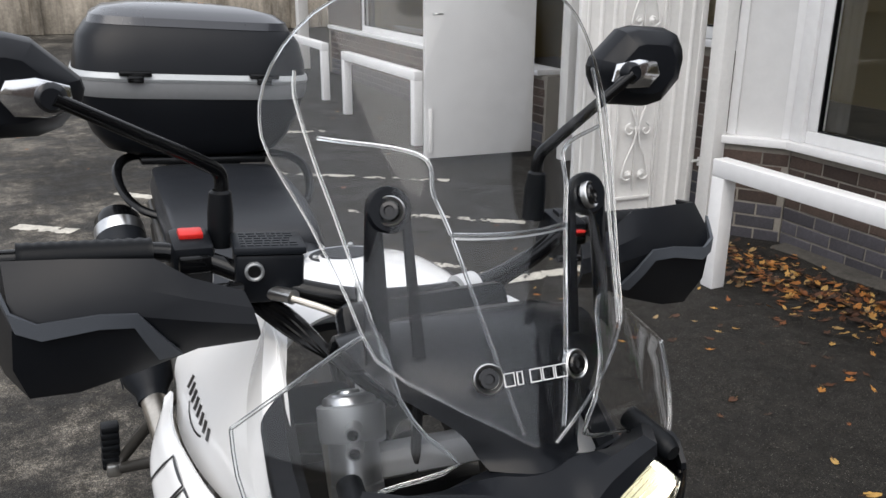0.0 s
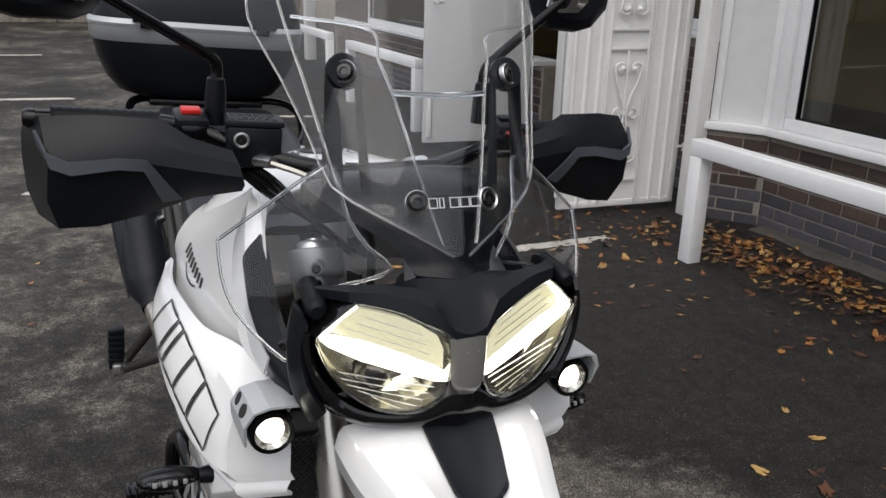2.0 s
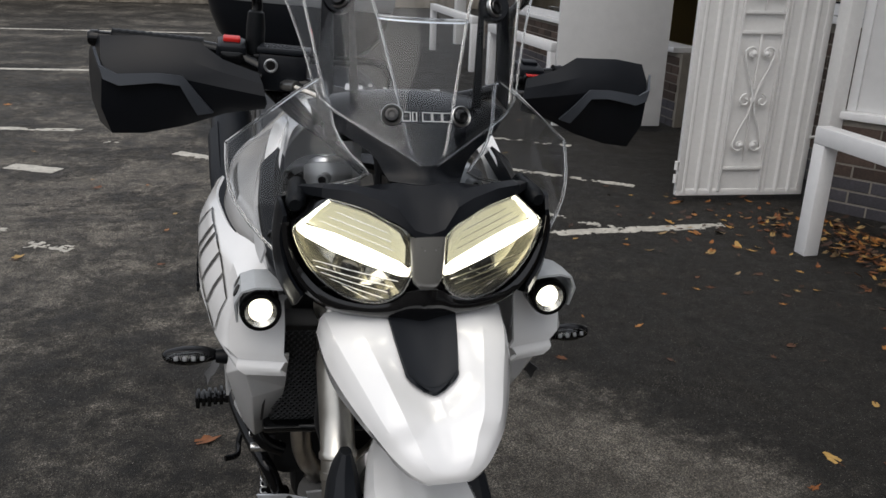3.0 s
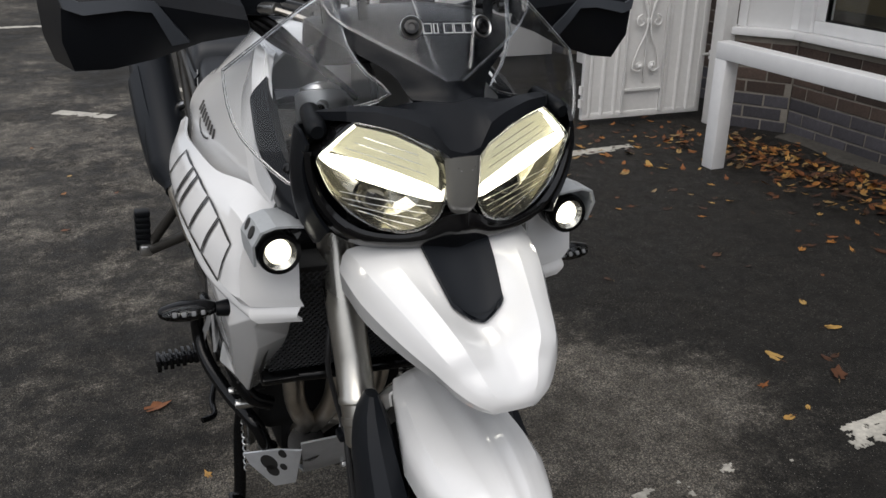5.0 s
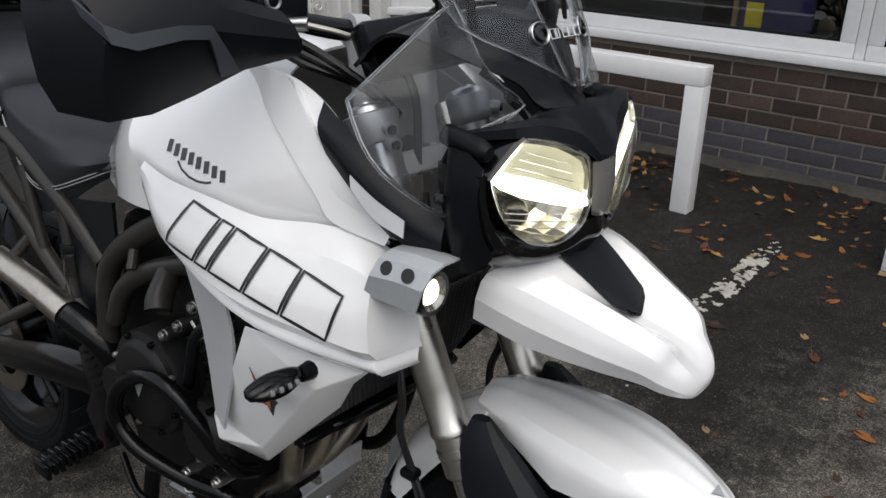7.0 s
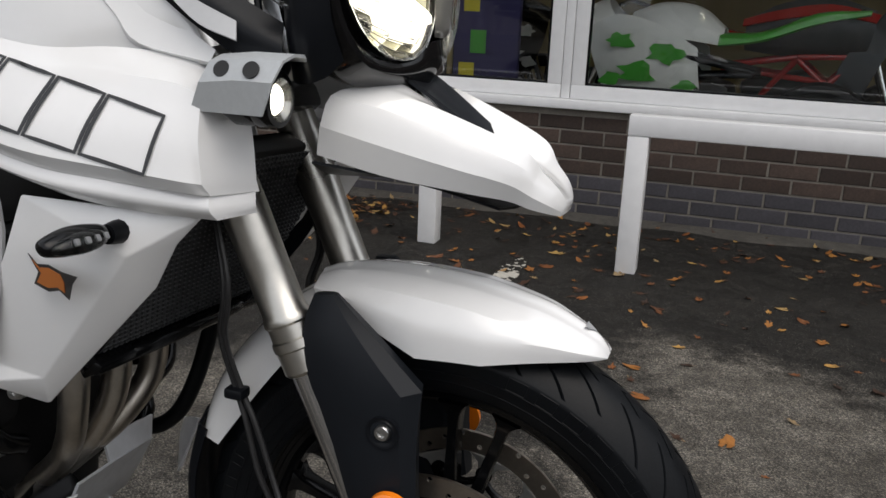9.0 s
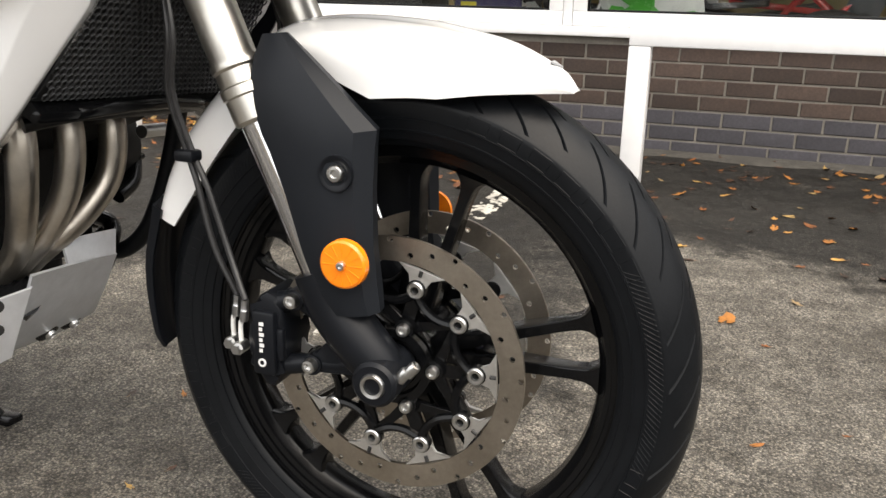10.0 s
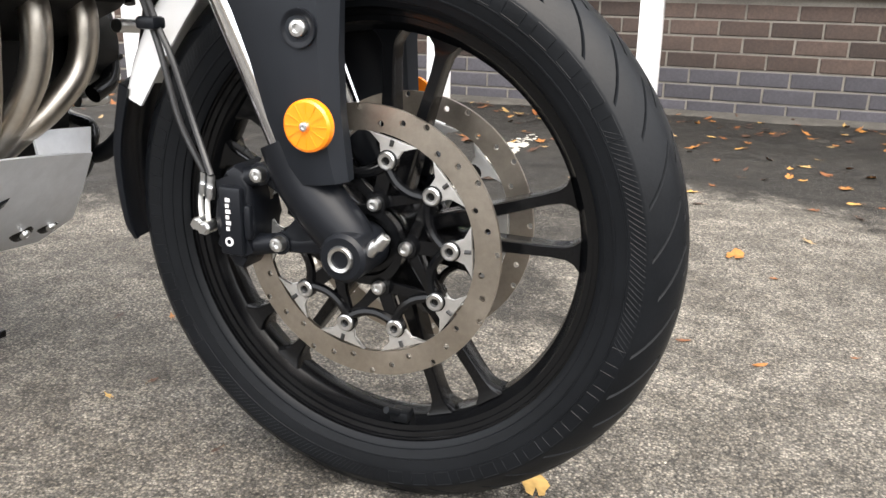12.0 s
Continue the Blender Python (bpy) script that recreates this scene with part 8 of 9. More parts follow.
    lathe(bm, [(0.085, -0.002), (0.127, -0.002), (0.127, 0.002), (0.085, 0.002), (0.085, -0.002)], REAR + Vector((-0.085, 0, 0)), X_AXIS, 60)
    part("brake_rotor", bm, DISC_STEEL, wheel)


chassis()


def seat_and_case():
    seat = empty("seat", None, moto)
    half = []
    for y, top, w, side_z, sw in ((0.80, 0.965, 0.060, 0.90, 0.120), (0.90, 0.930, 0.105, 0.86, 0.150), (1.00, 0.918, 0.135, 0.80, 0.162), (1.11, 0.925, 0.142, 0.755, 0.160), (1.20, 0.950, 0.138, 0.80, 0.155), (1.25, 0.972, 0.132, 0.86, 0.150)):
        half.append([(-sw + 0.012, y + 0.01, side_z), (-sw, y, (side_z + top) / 2 - 0.005), (-sw + 0.004, y, top - 0.035), (-w, y, top - 0.006), (-w * 0.5, y, top), (0, y, top - 0.002)])
    bm = bmesh.new()
    sheet(bm, both_sides(half), 0.012)
    part("rider_seat", bm, SEAT_VINYL, seat, "black vinyl rider seat with stitched edge")
    half = []
    for y, top, w, side_z, sw in ((1.235, 0.950, 0.120, 0.90, 0.150), (1.255, 0.995, 0.138, 0.90, 0.160), (1.35, 1.026, 0.145, 0.92, 0.162), (1.50, 1.044, 0.146, 0.94, 0.160), (1.64, 1.052, 0.140, 0.96, 0.152), (1.68, 1.03, 0.12, 0.97, 0.14)):
        half.append([(-sw + 0.012, y, side_z), (-sw, y, (side_z + top) / 2), (-sw + 0.006, y, top - 0.025), (-w, y, top - 0.004), (-w * 0.5, y, top), (0, y, top)])
    bm = bmesh.new()
    sheet(bm, both_sides(half), 0.012)
    part("passenger_seat", bm, SEAT_VINYL, seat, "black vinyl passenger seat")
    for s in (-1, 1):
        for off in (0.0, 0.006):
            bm = bmesh.new()
            tube(bm, [(s * 0.131, 0.86, 0.895 + off), (s * 0.156, 0.95, 0.853 + off), (s * 0.165, 1.04, 0.818 + off), (s * 0.164, 1.11, 0.812 + off), (s * 0.160, 1.17, 0.850 + off), (s * 0.152, 1.23, 0.930 + off)], 0.0011, 5, 6)
            part("stitching", bm, DECAL_GREY, seat)
    tail = empty("tail", None, moto)
    bm = bmesh.new()
    sheet(bm, both_sides([[(-0.155, 1.20, 0.86), (-0.15, 1.22, 0.93), (0, 1.24, 0.94)], [(-0.150, 1.45, 0.90), (-0.148, 1.45, 0.96), (0, 1.45, 0.98)], [(-0.12, 1.75, 0.95), (-0.115, 1.75, 0.99), (0, 1.75, 1.0)], [(-0.08, 1.90, 0.97), (-0.07, 1.90, 0.99), (0, 1.90, 1.0)]]), 0.005)
    part("tail_cover", bm, BLACK_PLASTIC, tail)
    for s in (-1, 1):
        bm = bmesh.new()
        tube(bm, [(s * 0.140, 1.46, 0.972), (s * 0.190, 1.50, 0.985), (s * 0.220, 1.57, 1.010), (s * 0.224, 1.64, 1.045), (s * 0.190, 1.70, 1.062), (s * 0.10, 1.74, 1.060)], 0.0115, 12, 6, squash=0.8)
        part("grab_rail", bm, SATIN_BLACK, tail, "black grab rail")
    bm = bmesh.new()
    box(bm, (-0.02, 1.78, 1.060), (0.30, 0.26, 0.018), None, 0.006)
    part("rack_plate", bm, SATIN_BLACK, tail, "black luggage rack plate")
    bm = bmesh.new()
    box(bm, (-0.02, 1.76, 1.03), (0.18, 0.20, 0.05), None, 0.01)
    part("rack_riser", bm, SATIN_BLACK, tail)
    case = empty("top_case", None, moto)
    cx = -0.035

    def loop(y0, y1, w0, w1, z, r=0.25):
        pts = []
        yc = (y0 + y1) / 2
        hy = (y1 - y0) / 2
        for k in range(40):
            a = 2 * math.pi * k / 40
            c, s_ = math.cos(a), math.sin(a)
            e = 0.42
            px = math.copysign(abs(c) ** e, c)
            py = math.copysign(abs(s_) ** e, s_)
            w = w0 + (w1 - w0) * (py + 1) / 2
            pts.append(Vector((cx + px * w, yc + py * hy, z)))
        return pts

    bm = bmesh.new()
    skin(bm, [loop(1.66, 1.98, 0.17, 0.15, 1.072), loop(1.645, 2.02, 0.215, 0.18, 1.085), loop(1.63, 2.05, 0.245, 0.21, 1.12), loop(1.615, 2.07, 0.268, 0.23, 1.17), loop(1.605, 2.08, 0.280, 0.24, 1.215), loop(1.605, 2.08, 0.280, 0.24, 1.222)])
    part("base", bm, BLACK_PLASTIC, case, "black moulded case base")
    bm = bmesh.new()
    skin(bm, [loop(1.603, 2.083, 0.2815, 0.242, 1.215), loop(1.596, 2.09, 0.288, 0.248, 1.232), loop(1.597, 2.09, 0.287, 0.248, 1.252)])
    part("lower_band", bm, BAND_GREY, case, "grey lower band")
    bm = bmesh.new()
    skin(bm, [loop(1.596, 2.091, 0.288, 0.249, 1.2525), loop(1.592, 2.094, 0.291, 0.252, 1.260), loop(1.596, 2.09, 0.288, 0.249, 1.272)])
    part("silver_band", bm, LIGHT_ALLOY, case, "silver band round the case")
    bm = bmesh.new()
    skin(bm, [loop(1.600, 2.085, 0.285, 0.245, 1.272), loop(1.605, 2.08, 0.283, 0.243, 1.30), loop(1.622, 2.065, 0.272, 0.233, 1.345), loop(1.640, 2.05, 0.252, 0.215, 1.372), loop(1.648, 2.04, 0.240, 0.205, 1.380)])
    part("lid", bm, BLACK_PLASTIC, case, "black case lid")
    bm = bmesh.new()
    skin(bm, [loop(1.640, 2.05, 0.248, 0.212, 1.374), loop(1.646, 2.045, 0.240, 0.205, 1.392), loop(1.675, 2.01, 0.215, 0.18, 1.408), loop(1.73, 1.95, 0.15, 0.12, 1.420), loop(1.80, 1.88, 0.05, 0.04, 1.424)])
    part("lid_cover", bm, LID_PAINT, case, "glossy graphite painted lid cover")
    for dx in (-0.145, 0.145):
        bm = bmesh.new()
        box(bm, (cx + dx, 1.595, 1.272), (0.070, 0.018, 0.012), None, 0.003)
        box(bm, (cx + dx, 1.593, 1.260), (0.034, 0.016, 0.016), None, 0.003)
        part("hinge", bm, SATIN_BLACK, case, "black lid hinge")


seat_and_case()


def settle():
    """Sets every assembly of the machine in its place about the centre line."""
    other = MIRROR @ FLANK @ MIRROR
    ahead = ("front_wheel", "fork_leg", "brake_caliper", "front_mudguard")
    upright = Matrix.Translation((0.0085, 0, 1.2)) @ Matrix.Rotation(radians(1.4), 4, "Y") @ Matrix.Translation((0, 0, -1.2))
    middle = ("nose_cowl", "headlamp", "windscreen", "beak", "fuel_tank")
    done = ("tank_side_panel", "ridge", "side_panel", "panel_lip", "radiator_cowl", "inner_wing", "lamp_stay", "stay_insert")
    for o in moto.children:
        kind = o.name.split(".")[0]
        if kind == "windscreen":
            o.matrix_basis = upright
        if kind == "nose_cowl":
            for c in o.children:
                if c.name.split(".")[0] in ("screen_arm", "screen_base"):
                    c.matrix_basis = upright
        if kind in middle or kind in done:
            continue
        if kind in ahead:
            o.matrix_basis = FORWARD
            continue
        low = kind == "sump_guard"
        meshes = [c for c in (o, *o.children_recursive) if c.type == "MESH"]
        mean = sum(sum(v.co.x for v in c.data.vertices) / len(c.data.vertices) for c in meshes) / len(meshes)
        both = kind in ("hand_guard", "mirror", "handlebar")
        if kind == "hand_guard" and mean > 0.08:
            o.matrix_basis = Matrix.Translation((0.004, 0, 0.009)) @ FLANK
            continue
        o.matrix_basis = LOW if low else other if mean > 0.08 and not both else FLANK
        for c in o.children:
            if c.name.split(".")[0] in ("header_pipe", "flange"):
                c.matrix_basis = FLANK.inverted() @ LOW


settle()

# ---- behind the shop window ----


def show_bike(at, turn, body, accent, frame_mat, kind_label, naked=False):
    """A parked sports motorcycle in the showroom, seen through glass."""
    root = tagged(empty("showroom_motorcycle", Matrix.Translation(at) @ Matrix.Rotation(radians(turn), 4, "Z")), kind_label, "motorcycle", "motorcycles in the showroom")
    for y in (-0.70, 0.70):
        bm = bmesh.new()
        lathe(bm, [(0.22, -0.05), (0.26, -0.065), (0.30, -0.05), (0.315, 0.0), (0.30, 0.05), (0.26, 0.065), (0.22, 0.05), (0.22, -0.05)], (0, y, 0.315), X_AXIS, 40)
        part("tyre", bm, RUBBER, root)
        bm = bmesh.new()
        for k in range(5):
            arm(bm, Vector((0, y, 0.315)), 72 * k, 0.0, 0.215, 0.05, 0.03, 0.05, 0.03)
        part("wheel", bm, SATIN_BLACK, root)
    for x in (-0.09, 0.09):
        bm = bmesh.new()
        tube(bm, [(x, -0.70, 0.315), (x, -0.58, 0.62), (x, -0.47, 0.95)], 0.027, 12, 3)
        part("fork_leg", bm, CHROME, root)
        bm = bmesh.new()
        tube(bm, [(x, 0.70, 0.315), (x, 0.35, 0.38), (x, 0.08, 0.42)], 0.035, 10, 4)
        part("swing_arm", bm, SATIN_BLACK, root)
        for a, b in (((x * 1.6, -0.46, 0.76), (x * 2.1, -0.28, 0.58)), ((x * 2.1, -0.28, 0.58), (x * 2.1, -0.10, 0.73)), ((x * 2.1, -0.10, 0.73), (x * 2.1, 0.08, 0.50)), ((x * 1.6, -0.46, 0.76), (x * 2.1, -0.10, 0.74)), ((x * 2.1, -0.10, 0.74), (x * 1.6, 0.34, 0.66)), ((x * 2.1, -0.28, 0.60), (x * 1.6, 0.34, 0.65))):
            bm = bmesh.new()
            tube(bm, [a, b], 0.018, 10, 2)
            part("trellis_tube", bm, frame_mat, root)
    bm = bmesh.new()
    box(bm, (0, -0.02, 0.46), (0.30, 0.44, 0.34), Matrix.Rotation(radians(-12), 3, "X"), 0.05)
    part("engine", bm, ENGINE_BLACK, root)
    bm = bmesh.new()
    sheet(bm, both_sides([[(-0.10, -0.40, 0.86), (-0.07, -0.40, 0.95), (0, -0.40, 0.97)], [(-0.17, -0.22, 0.84), (-0.13, -0.22, 1.0), (0, -0.22, 1.03)], [(-0.17, -0.02, 0.82), (-0.12, -0.02, 0.98), (0, -0.02, 1.01)], [(-0.10, 0.14, 0.80), (-0.07, 0.14, 0.88), (0, 0.14, 0.90)]]), 0.01)
    part("tank", bm, body, root)
    bm = bmesh.new()
    sheet(bm, both_sides([[(-0.12, 0.12, 0.80), (-0.09, 0.12, 0.86), (0, 0.12, 0.87)], [(-0.13, 0.35, 0.84), (-0.10, 0.35, 0.88), (0, 0.35, 0.89)], [(-0.09, 0.62, 0.94), (-0.07, 0.62, 0.99), (0, 0.62, 1.0)], [(-0.03, 0.88, 1.0), (-0.02, 0.88, 1.02), (0, 0.88, 1.02)]]), 0.02)
    part("seat_unit", bm, accent, root)
    bm = bmesh.new()
    sheet(bm, both_sides([[(-0.16, -0.30, 0.42), (-0.18, -0.32, 0.62), (-0.16, -0.40, 0.82), (-0.10, -0.52, 0.98), (0, -0.56, 1.04)], [(-0.15, -0.46, 0.42), (-0.17, -0.52, 0.62), (-0.15, -0.60, 0.80), (-0.09, -0.72, 0.92), (0, -0.78, 0.94)]]), 0.01)
    part("fairing", bm, body, root)
    for side in (-1, 1):
        if naked:
            bm = bmesh.new()
            sheet(bm, [[(side * x, y, z) for x, y, z in r] for r in ([(0.10, -0.50, 1.02), (0.17, -0.50, 0.95), (0.17, -0.48, 0.82), (0.12, -0.44, 0.76)], [(0.12, -0.25, 1.09), (0.20, -0.25, 0.98), (0.20, -0.25, 0.82), (0.14, -0.25, 0.74)], [(0.11, 0.02, 1.05), (0.18, 0.02, 0.95), (0.19, 0.02, 0.82), (0.14, 0.02, 0.75)], [(0.08, 0.22, 0.94), (0.14, 0.22, 0.90), (0.14, 0.22, 0.82), (0.10, 0.22, 0.77)])], 0.01)
            part("tank_cover", bm, STRIPE_GREY, root, "dark grey tank side cover")
            bm = bmesh.new()
            sheet(bm, [[(side * x, y, z) for x, y, z in r] for r in ([(0.155, -0.52, 1.00), (0.182, -0.50, 0.955)], [(0.175, -0.25, 1.05), (0.212, -0.25, 0.995)], [(0.160, 0.02, 1.01), (0.196, 0.02, 0.955)], [(0.12, 0.24, 0.945), (0.15, 0.24, 0.905)])], 0.012)
            part("stripe", bm, accent, root, "red band along the tank")
            continue
        bm = bmesh.new()
        sheet(bm, [[(side * x, y, z) for x, y, z in r] for r in ([(0.13, -0.66, 0.86), (0.16, -0.60, 0.70), (0.14, -0.52, 0.50)], [(0.20, -0.45, 0.95), (0.225, -0.40, 0.68), (0.17, -0.34, 0.40)], [(0.20, -0.20, 0.90), (0.23, -0.15, 0.64), (0.18, -0.10, 0.36)], [(0.17, 0.02, 0.78), (0.20, 0.05, 0.60), (0.17, 0.10, 0.38)])], 0.01)
        part("side_fairing", bm, body, root, "white side fairing with green flame shapes")
        rnd = random.Random(7)
        for y, z, r in ((-0.42, 0.80, 0.10), (-0.30, 0.62, 0.12), (-0.46, 0.58, 0.08), (-0.14, 0.74, 0.11), (-0.20, 0.46, 0.10), (-0.02, 0.55, 0.08), (-0.36, 0.44, 0.07)):
            bm = bmesh.new()
            out = []
            for q in range(14):
                a, rr = q * 0.4488, r * rnd.uniform(0.45, 1.0)
                out.append((side * 0.236, y + rr * math.cos(a) * 1.2, z + rr * math.sin(a) * 0.7))
            slab(bm, out, (side * 0.004, 0, 0), 0.0)
            part("flame", bm, accent, root)
    bm = bmesh.new()
    tube(bm, [(-0.34, -0.40, 1.0), (-0.16, -0.42, 1.02), (0, -0.44, 1.03), (0.16, -0.42, 1.02), (0.34, -0.40, 1.0)], 0.014, 10, 4)
    part("bars", bm, SATIN_BLACK, root)
    bm = bmesh.new()
    tube(bm, [(-0.12, 0.0, 0.3), (-0.16, 0.35, 0.36), (-0.17, 0.75, 0.55)], [0.03, 0.045, 0.045], 14, 4)
    part("silencer", bm, CHROME, root)
    return root


show_bike((4.42, -0.02, 0.061), 172, PLAIN_WHITE, GREEN, SATIN_BLACK, "white and green sports motorcycle behind the shop window")
show_bike((4.98, -0.50, 0.061), -6, STRIPE_GREY, RED_PAINT, RED_PAINT, "dark motorcycle with a red trellis frame behind glass", True)
show_bike((5.3, 1.75, 0.061), 40, SATIN_BLACK, PLAIN_WHITE, SATIN_BLACK, "dark motorcycle deeper in the showroom")


def display_stand():
    root = tagged(empty("display_panel", Matrix.Translation((4.3, 1.25, 0.061))), "dark blue cloth covered display panel in the showroom", "display panel")
    bm = bmesh.new()
    box(bm, (0, 0, 0.85), (0.05, 0.42, 1.7), None, 0.01)
    part("panel", bm, PURPLE, root)
    bm = bmesh.new()
    box(bm, (-0.03, 0.23, 0.85), (0.03, 0.03, 1.7), None, 0.005)
    part("edge", bm, YELLOW_WALL, root)
    bm = bmesh.new()
    box(bm, (0, 0, 0.01), (0.4, 0.5, 0.02), None, 0.005)
    part("base", bm, SATIN_BLACK, root)
    for k, (y, z, m) in enumerate(((0.1, 1.0, SIGN_YELLOW), (0.05, 0.75, GREEN), (0.12, 0.55, SIGN_YELLOW), (-0.1, 0.25, TIMBER))):
        bm = bmesh.new()
        box(bm, (-0.028, y, z), (0.004, 0.10, 0.14))
        part("sticker", bm, m, root)
    table = tagged(empty("counter", Matrix.Translation((4.45, 2.15, 0.061))), "dark counter with a grey top in the showroom", "counter")
    bm = bmesh.new()
    box(bm, (0, 0, 0.40), (0.5, 1.0, 0.80), None, 0.01)
    part("body", bm, ENGINE_BLACK, table)
    bm = bmesh.new()
    box(bm, (0, 0, 0.82), (0.56, 1.06, 0.04), None, 0.008)
    part("top", bm, STRIPE_GREY, table)
    box_ob = tagged(empty("carton", Matrix.Translation((4.4, 1.85, 0.902))), "small white printed carton on the counter", "carton")
    bm = bmesh.new()
    box(bm, (0, 0, 0.06), (0.2, 0.3, 0.12), None, 0.004)
    part("body", bm, PLAIN_WHITE, box_ob)


display_stand()


def shop_lamp(y):
    root = tagged(empty("ceiling_lamp", Matrix.Translation((5.6, y, 2.66))), "long white ceiling lamp in the showroom", "ceiling lamp", "ceiling lamps")
    bm = bmesh.new()
    box(bm, (0, 0, 0.015), (0.22, 1.3, 0.05), None, 0.008)
    part("housing", bm, WHITE_PAINT, root)
    bm = bmesh.new()
    box(bm, (0, 0, -0.018), (0.18, 1.24, 0.012), None, 0.003)
    part("tube_cover", bm, glow_material("shop_tube", (1.0, 0.86, 0.62), 1.2), root)


for y in (-1.5, 1.5, 8.2):
    shop_lamp(y)
for y, m in ((-0.9, TIMBER), (0.55, TIMBER), (2.2, PLAIN_WHITE), (8.4, SIGN_BLACK)):
    bm = bmesh.new()
    box(bm, (0, 0, 0), (0.03, 0.7, 0.5), None, 0.006)
    ob = tagged(part("wall_picture", bm, m), "framed picture on the yellow showroom wall", "picture")
    ob.matrix_basis = Matrix.Translation((7.58, y, 1.65))

# ---- fallen leaves ----


def leaf_mesh(seed, size):
    """A curled leaf with lobes and a stalk."""
    rnd = random.Random(seed)
    bm = bmesh.new()
    n = 13
    lobes = rnd.choice((0.10, 0.28, 0.40))
    rim = []
    for k in range(n):
        t = k / (n - 1)
        a = -math.pi * 0.92 + 2 * math.pi * 0.92 * t
        r = (1 + lobes * math.cos(5 * a)) * (1.15 if abs(a) < 0.6 else 0.85) * rnd.uniform(0.85, 1.1)
        rim.append((r * math.cos(a), r * math.sin(a) * 0.72))
    curl, twist = rnd.uniform(0.1, 0.5), rnd.uniform(-0.25, 0.25)

    def lift(x, y):
        return size * (0.16 + curl * y * y + 0.12 * x * x + twist * x * y)

    c = bm.verts.new((0, 0, size * 0.08))
    mid = [bm.verts.new((x * size * 0.5, y * size * 0.5, lift(x * 0.5, y * 0.5) * 0.6)) for x, y in rim]
    out = [bm.verts.new((x * size, y * size, max(0.001, lift(x, y) - size * 0.13))) for x, y in rim]
    for k in range(n - 1):
        bm.faces.new((c, mid[k], mid[k + 1]))
        bm.faces.new((mid[k], out[k], out[k + 1], mid[k + 1]))
    s = [bm.verts.new(p) for p in ((-size * 0.75, -0.0008, 0.002), (-size * 0.75, 0.0008, 0.002), (-size * 1.5, 0.0006, 0.003), (-size * 1.5, -0.0006, 0.003))]
    bm.faces.new(s)
    me = bpy.data.meshes.new("fallen_leaf")
    bm.to_mesh(me)
    bm.free()
    me.materials.append(LEAF)
    me.polygons.foreach_set("use_smooth", [True] * len(me.polygons))
    return me


LEAVES = [leaf_mesh(k, 0.020 + 0.004 * (k % 5)) for k in range(12)]


def leaf_place(rnd, x, y, z=0.0005):
    s = rnd.uniform(0.45, 0.98)
    return Matrix.Translation((x, y, z)) @ Matrix.Rotation(rnd.uniform(0, 6.28), 4, "Z") @ Matrix.Rotation(rnd.uniform(-0.12, 0.12), 4, "X") @ Matrix.Diagonal((s, s, s, 1))


def lone_leaves():
    rnd = random.Random(5)
    spots = [(1.59, -0.64), (1.75, -0.64), (1.11, -0.335), (1.57, -0.22), (1.80, 1.17), (1.80, 2.21), (2.17, 2.11), (1.72, 0.71), (1.75, 0.99), (1.707, -0.189), (1.821, -0.239), (1.954, -0.635), (1.757, -0.624), (2.015, -0.503), (0.016, -0.160)]
    while len(spots) < 292:
        zone = rnd.random()
        if zone < 0.70:
            x, y = rnd.uniform(0.9, 3.2), rnd.uniform(-1.4, 3.4)
            if rnd.random() > ((x - 0.3) / 2.7) ** 1.3:
                continue
        elif zone < 0.86:
            x, y = rnd.uniform(-1.6, 1.2), rnd.uniform(0.6, 4.5)
            if rnd.random() > 0.4:
                continue
        else:
            x, y = rnd.uniform(-3.5, 3.0), rnd.uniform(4.0, 11.0)
        spots.append((x, y))
    for k, (x, y) in enumerate(spots):
        ob = tagged(new("fallen_leaf", LEAVES[k % len(LEAVES)]), "dry autumn leaf lying on the asphalt", "leaf", "fallen leaves")
        ob.matrix_basis = leaf_place(rnd, x, y)
    # small torn pieces round the front wheel
    for k, (x, y) in enumerate(((0.261, 0.707), (0.294, 0.614), (-0.061, 0.262), (0.899, -0.672), (0.60, -0.564), (0.504, -0.411), (0.559, -0.281), (0.07, 0.475), (0.003, 0.501))):
        ob = tagged(new("fallen_leaf", LEAVES[(5 * k + 2) % len(LEAVES)]), "small torn dry leaf lying on the asphalt", "leaf", "fallen leaves")
        ob.matrix_basis = Matrix.Translation((x, y, 0.0005)) @ Matrix.Rotation(rnd.uniform(0, 6.28), 4, "Z") @ Matrix.Diagonal((0.42, 0.30, 0.4, 1))


lone_leaves()


def leaf_drift(name, count, spread, seed, label):
    """A drift of leaves too many to count, in one mesh."""
    rnd = random.Random(seed)
    verts, faces = [], []
    for k in range(count):
        x, y, z = spread(rnd)
        m = leaf_place(rnd, x, y, z) @ Matrix.Rotation(rnd.uniform(-0.5, 0.5), 4, "Y")
        src = LEAVES[rnd.randrange(len(LEAVES))]
        base = len(verts)
        verts += [tuple(m @ v.co) for v in src.vertices]
        faces += [[base + i for i in p.vertices] for p in src.polygons]
    verts = [(x, y, max(z, 0.0006)) for x, y, z in verts]
    me = bpy.data.meshes.new(name)
    me.from_pydata(verts, [], faces)
    me.materials.append(LEAF)
    me.polygons.foreach_set("use_smooth", [True] * len(me.polygons))
    return tagged(new(name, me), label, "leaves", kind="stuff")


def heap(rnd):
    t = rnd.random()
    y = 3.0 - 1.7 * t + rnd.gauss(0, 0.10)
    x = 2.88 + 0.06 * t + rnd.gauss(0, 0.14)
    return min(x, 3.3), y, 0.001 + abs(rnd.gauss(0, 0.016))


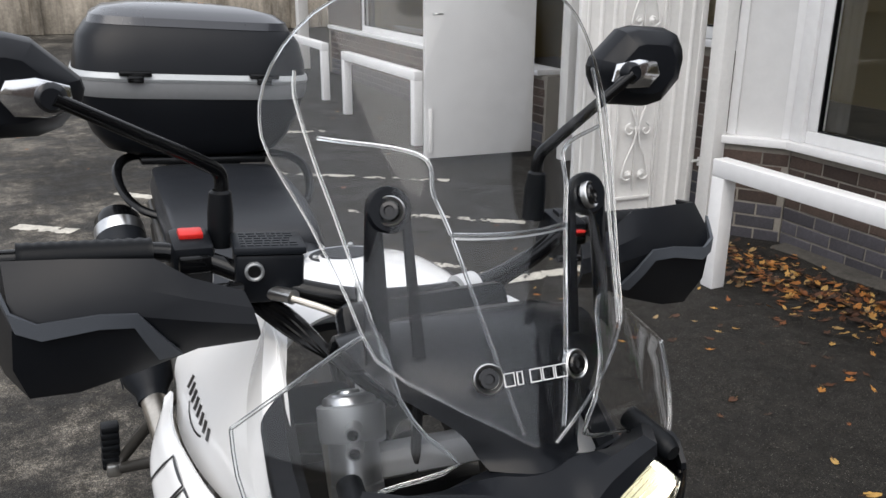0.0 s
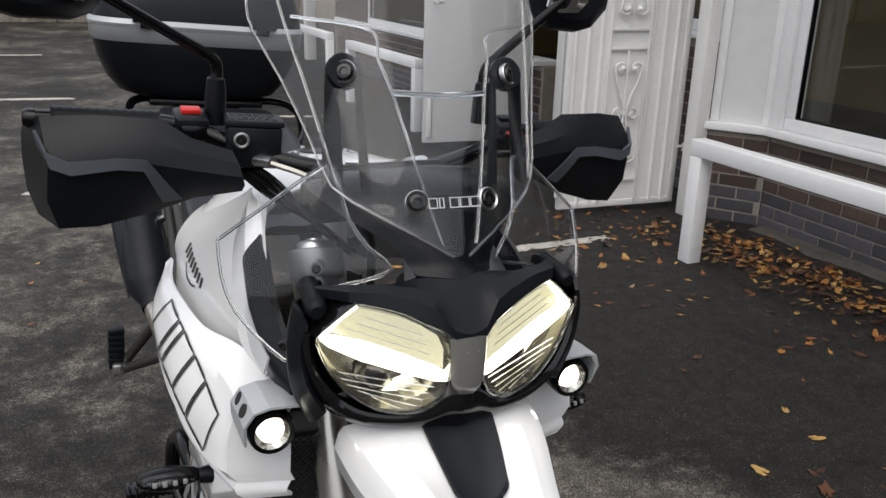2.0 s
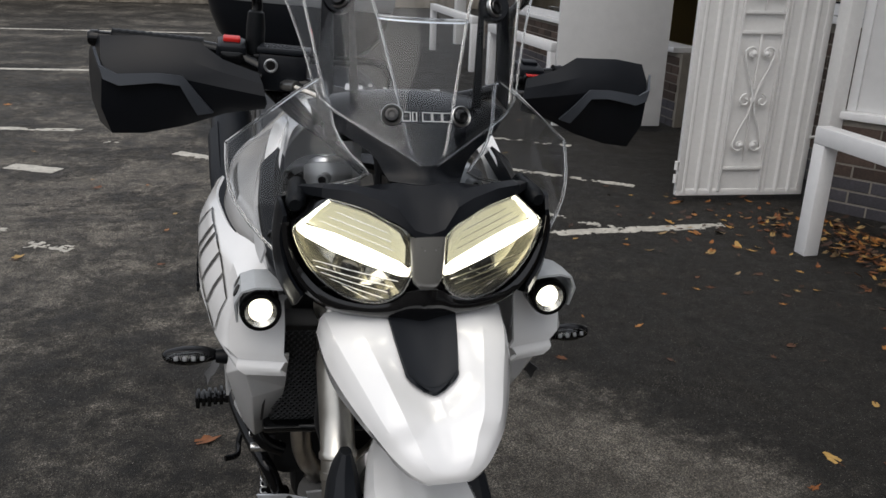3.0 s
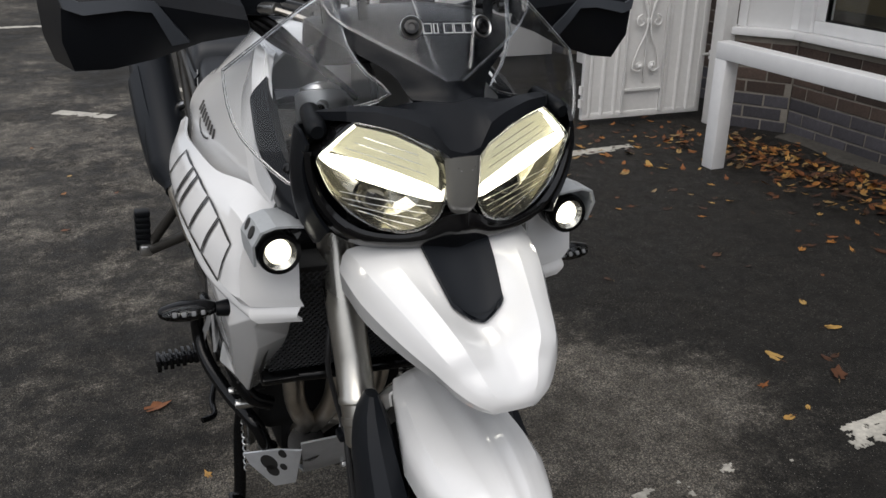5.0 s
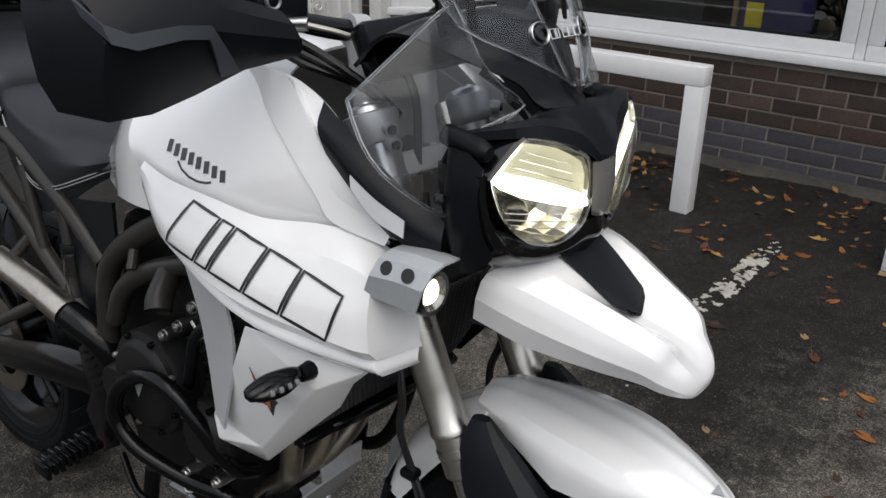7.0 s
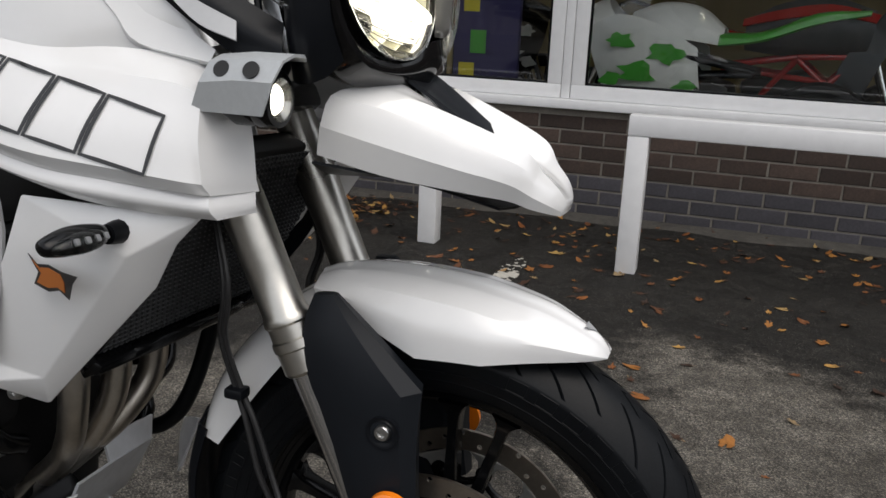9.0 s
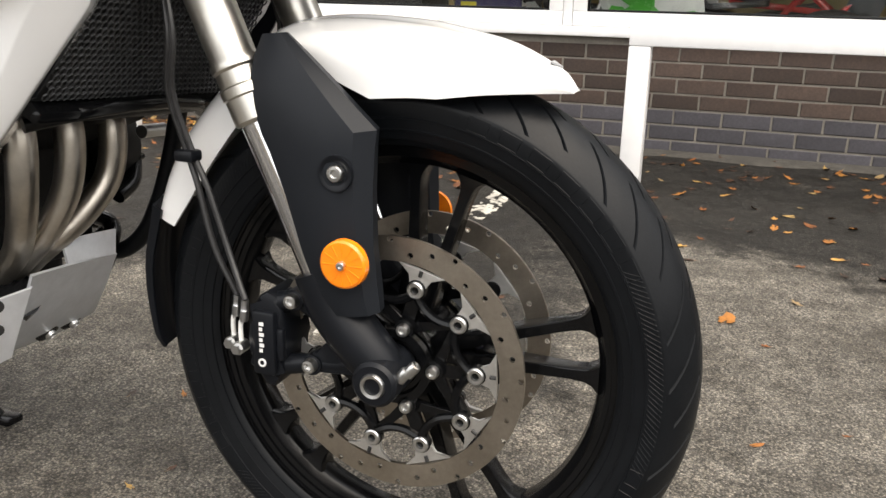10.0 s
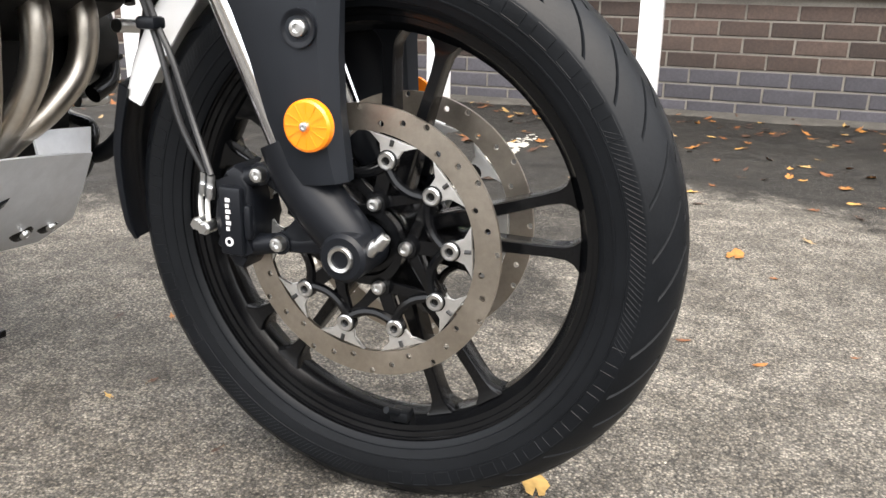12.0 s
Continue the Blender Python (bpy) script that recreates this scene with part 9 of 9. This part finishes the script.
def along_wall(rnd):
    return 3.32 - abs(rnd.gauss(0, 0.28)), rnd.uniform(-3.5, 2.9), 0.001 + abs(rnd.gauss(0, 0.004))


def by_gate(rnd):
    return rnd.uniform(1.9, 3.1), 3.15 + rnd.gauss(0, 0.28), 0.001


leaf_drift("leaf_heap", 560, heap, 3, "drift of brown and orange leaves by the wall")
leaf_drift("leaf_litter", 150, along_wall, 4, "scattered dry leaves along the brick wall")
def open_ground(rnd):
    return 3.2 - abs(rnd.gauss(0, 0.85)), rnd.uniform(-1.8, 3.2), 0.001


leaf_drift("leaf_litter", 190, open_ground, 8, "scattered small dry leaves on the asphalt")
leaf_drift("leaf_litter", 90, by_gate, 6, "scattered dry leaves below the gate")

# ---- bricks, each a piece of its wall ----


def brick_mesh(length, mat, seed, h=0.065, depth=0.05):
    rnd = random.Random(seed)
    bm = bmesh.new()
    w, hh, b = length / 2, h / 2, 0.0028
    j = lambda: rnd.uniform(-0.0012, 0.0012)
    back = [bm.verts.new((x, 0.0, z)) for x, z in ((-w, -hh), (w, -hh), (w, hh), (-w, hh))]
    mid = [bm.verts.new((x + j(), -depth + b, z + j())) for x, z in ((-w, -hh), (w, -hh), (w, hh), (-w, hh))]
    top = [bm.verts.new((x * (1 - b / w) + j(), -depth + j(), z * (1 - b / hh) + j())) for x, z in ((-w, -hh), (w, -hh), (w, hh), (-w, hh))]
    for k in range(4):
        n = (k + 1) % 4
        bm.faces.new((back[k], back[n], mid[n], mid[k]))
        bm.faces.new((mid[k], mid[n], top[n], top[k]))
    bm.faces.new(top)
    me = bpy.data.meshes.new("brick")
    bm.to_mesh(me)
    bm.free()
    me.materials.append(mat)
    return me


FULL = {m.name: [brick_mesh(0.215, m, k) for k in range(4)] for m in (BRICK_BROWN, BRICK_BLUE)}
CUT = {}


def lay_bricks(wall, a, b, courses, seed, blue=3, lo=None, hi=None):
    """Stretcher bond between two plan points; the outer face lies to the right of a -> b."""
    rnd = random.Random(seed)
    a, b = Vector((*a, 0)), Vector((*b, 0))
    d = (b - a).normalized()
    length = (b - a).length
    out = Vector((d.y, -d.x, 0))
    turn = Matrix(((d.x, -out.x, 0, 0), (d.y, -out.y, 0, 0), (0, 0, 1, 0), (0, 0, 0, 1)))
    for c in range(courses):
        mat = BRICK_BLUE if c < blue else BRICK_BROWN
        x = -0.1125 if c % 2 else 0.0
        while x < length - 0.03:
            s, e = max(x, 0.0) + 0.005, min(x + 0.225, length) - 0.005
            x += 0.225
            if e - s < 0.03:
                continue
            if e - s > 0.21:
                me = FULL[mat.name][rnd.randrange(4)]
            else:
                key = (mat.name, round(e - s, 3))
                if key not in CUT:
                    CUT[key] = brick_mesh(e - s, mat, len(CUT))
                me = CUT[key]
            ob = new("brick", me)
            ob.parent = wall
            p = a + d * (s + e) / 2 - out * 0.0475
            ob.matrix_basis = Matrix.Translation((p.x, p.y, 0.0375 - 0.012 + 0.075 * c)) @ turn


lay_bricks(shop_wall, (WALL_X, 2.93), (WALL_X, -3.0), 7, 1)
lay_bricks(bay_wall, (3.145, 3.235), (WALL_X, 2.935), 7, 2)
lay_bricks(porch_wall, (3.496, 5.25), (3.496, 3.5), 13, 3)
lay_bricks(far_wall, (3.436, 11.4), (3.436, 5.65), 8, 4)
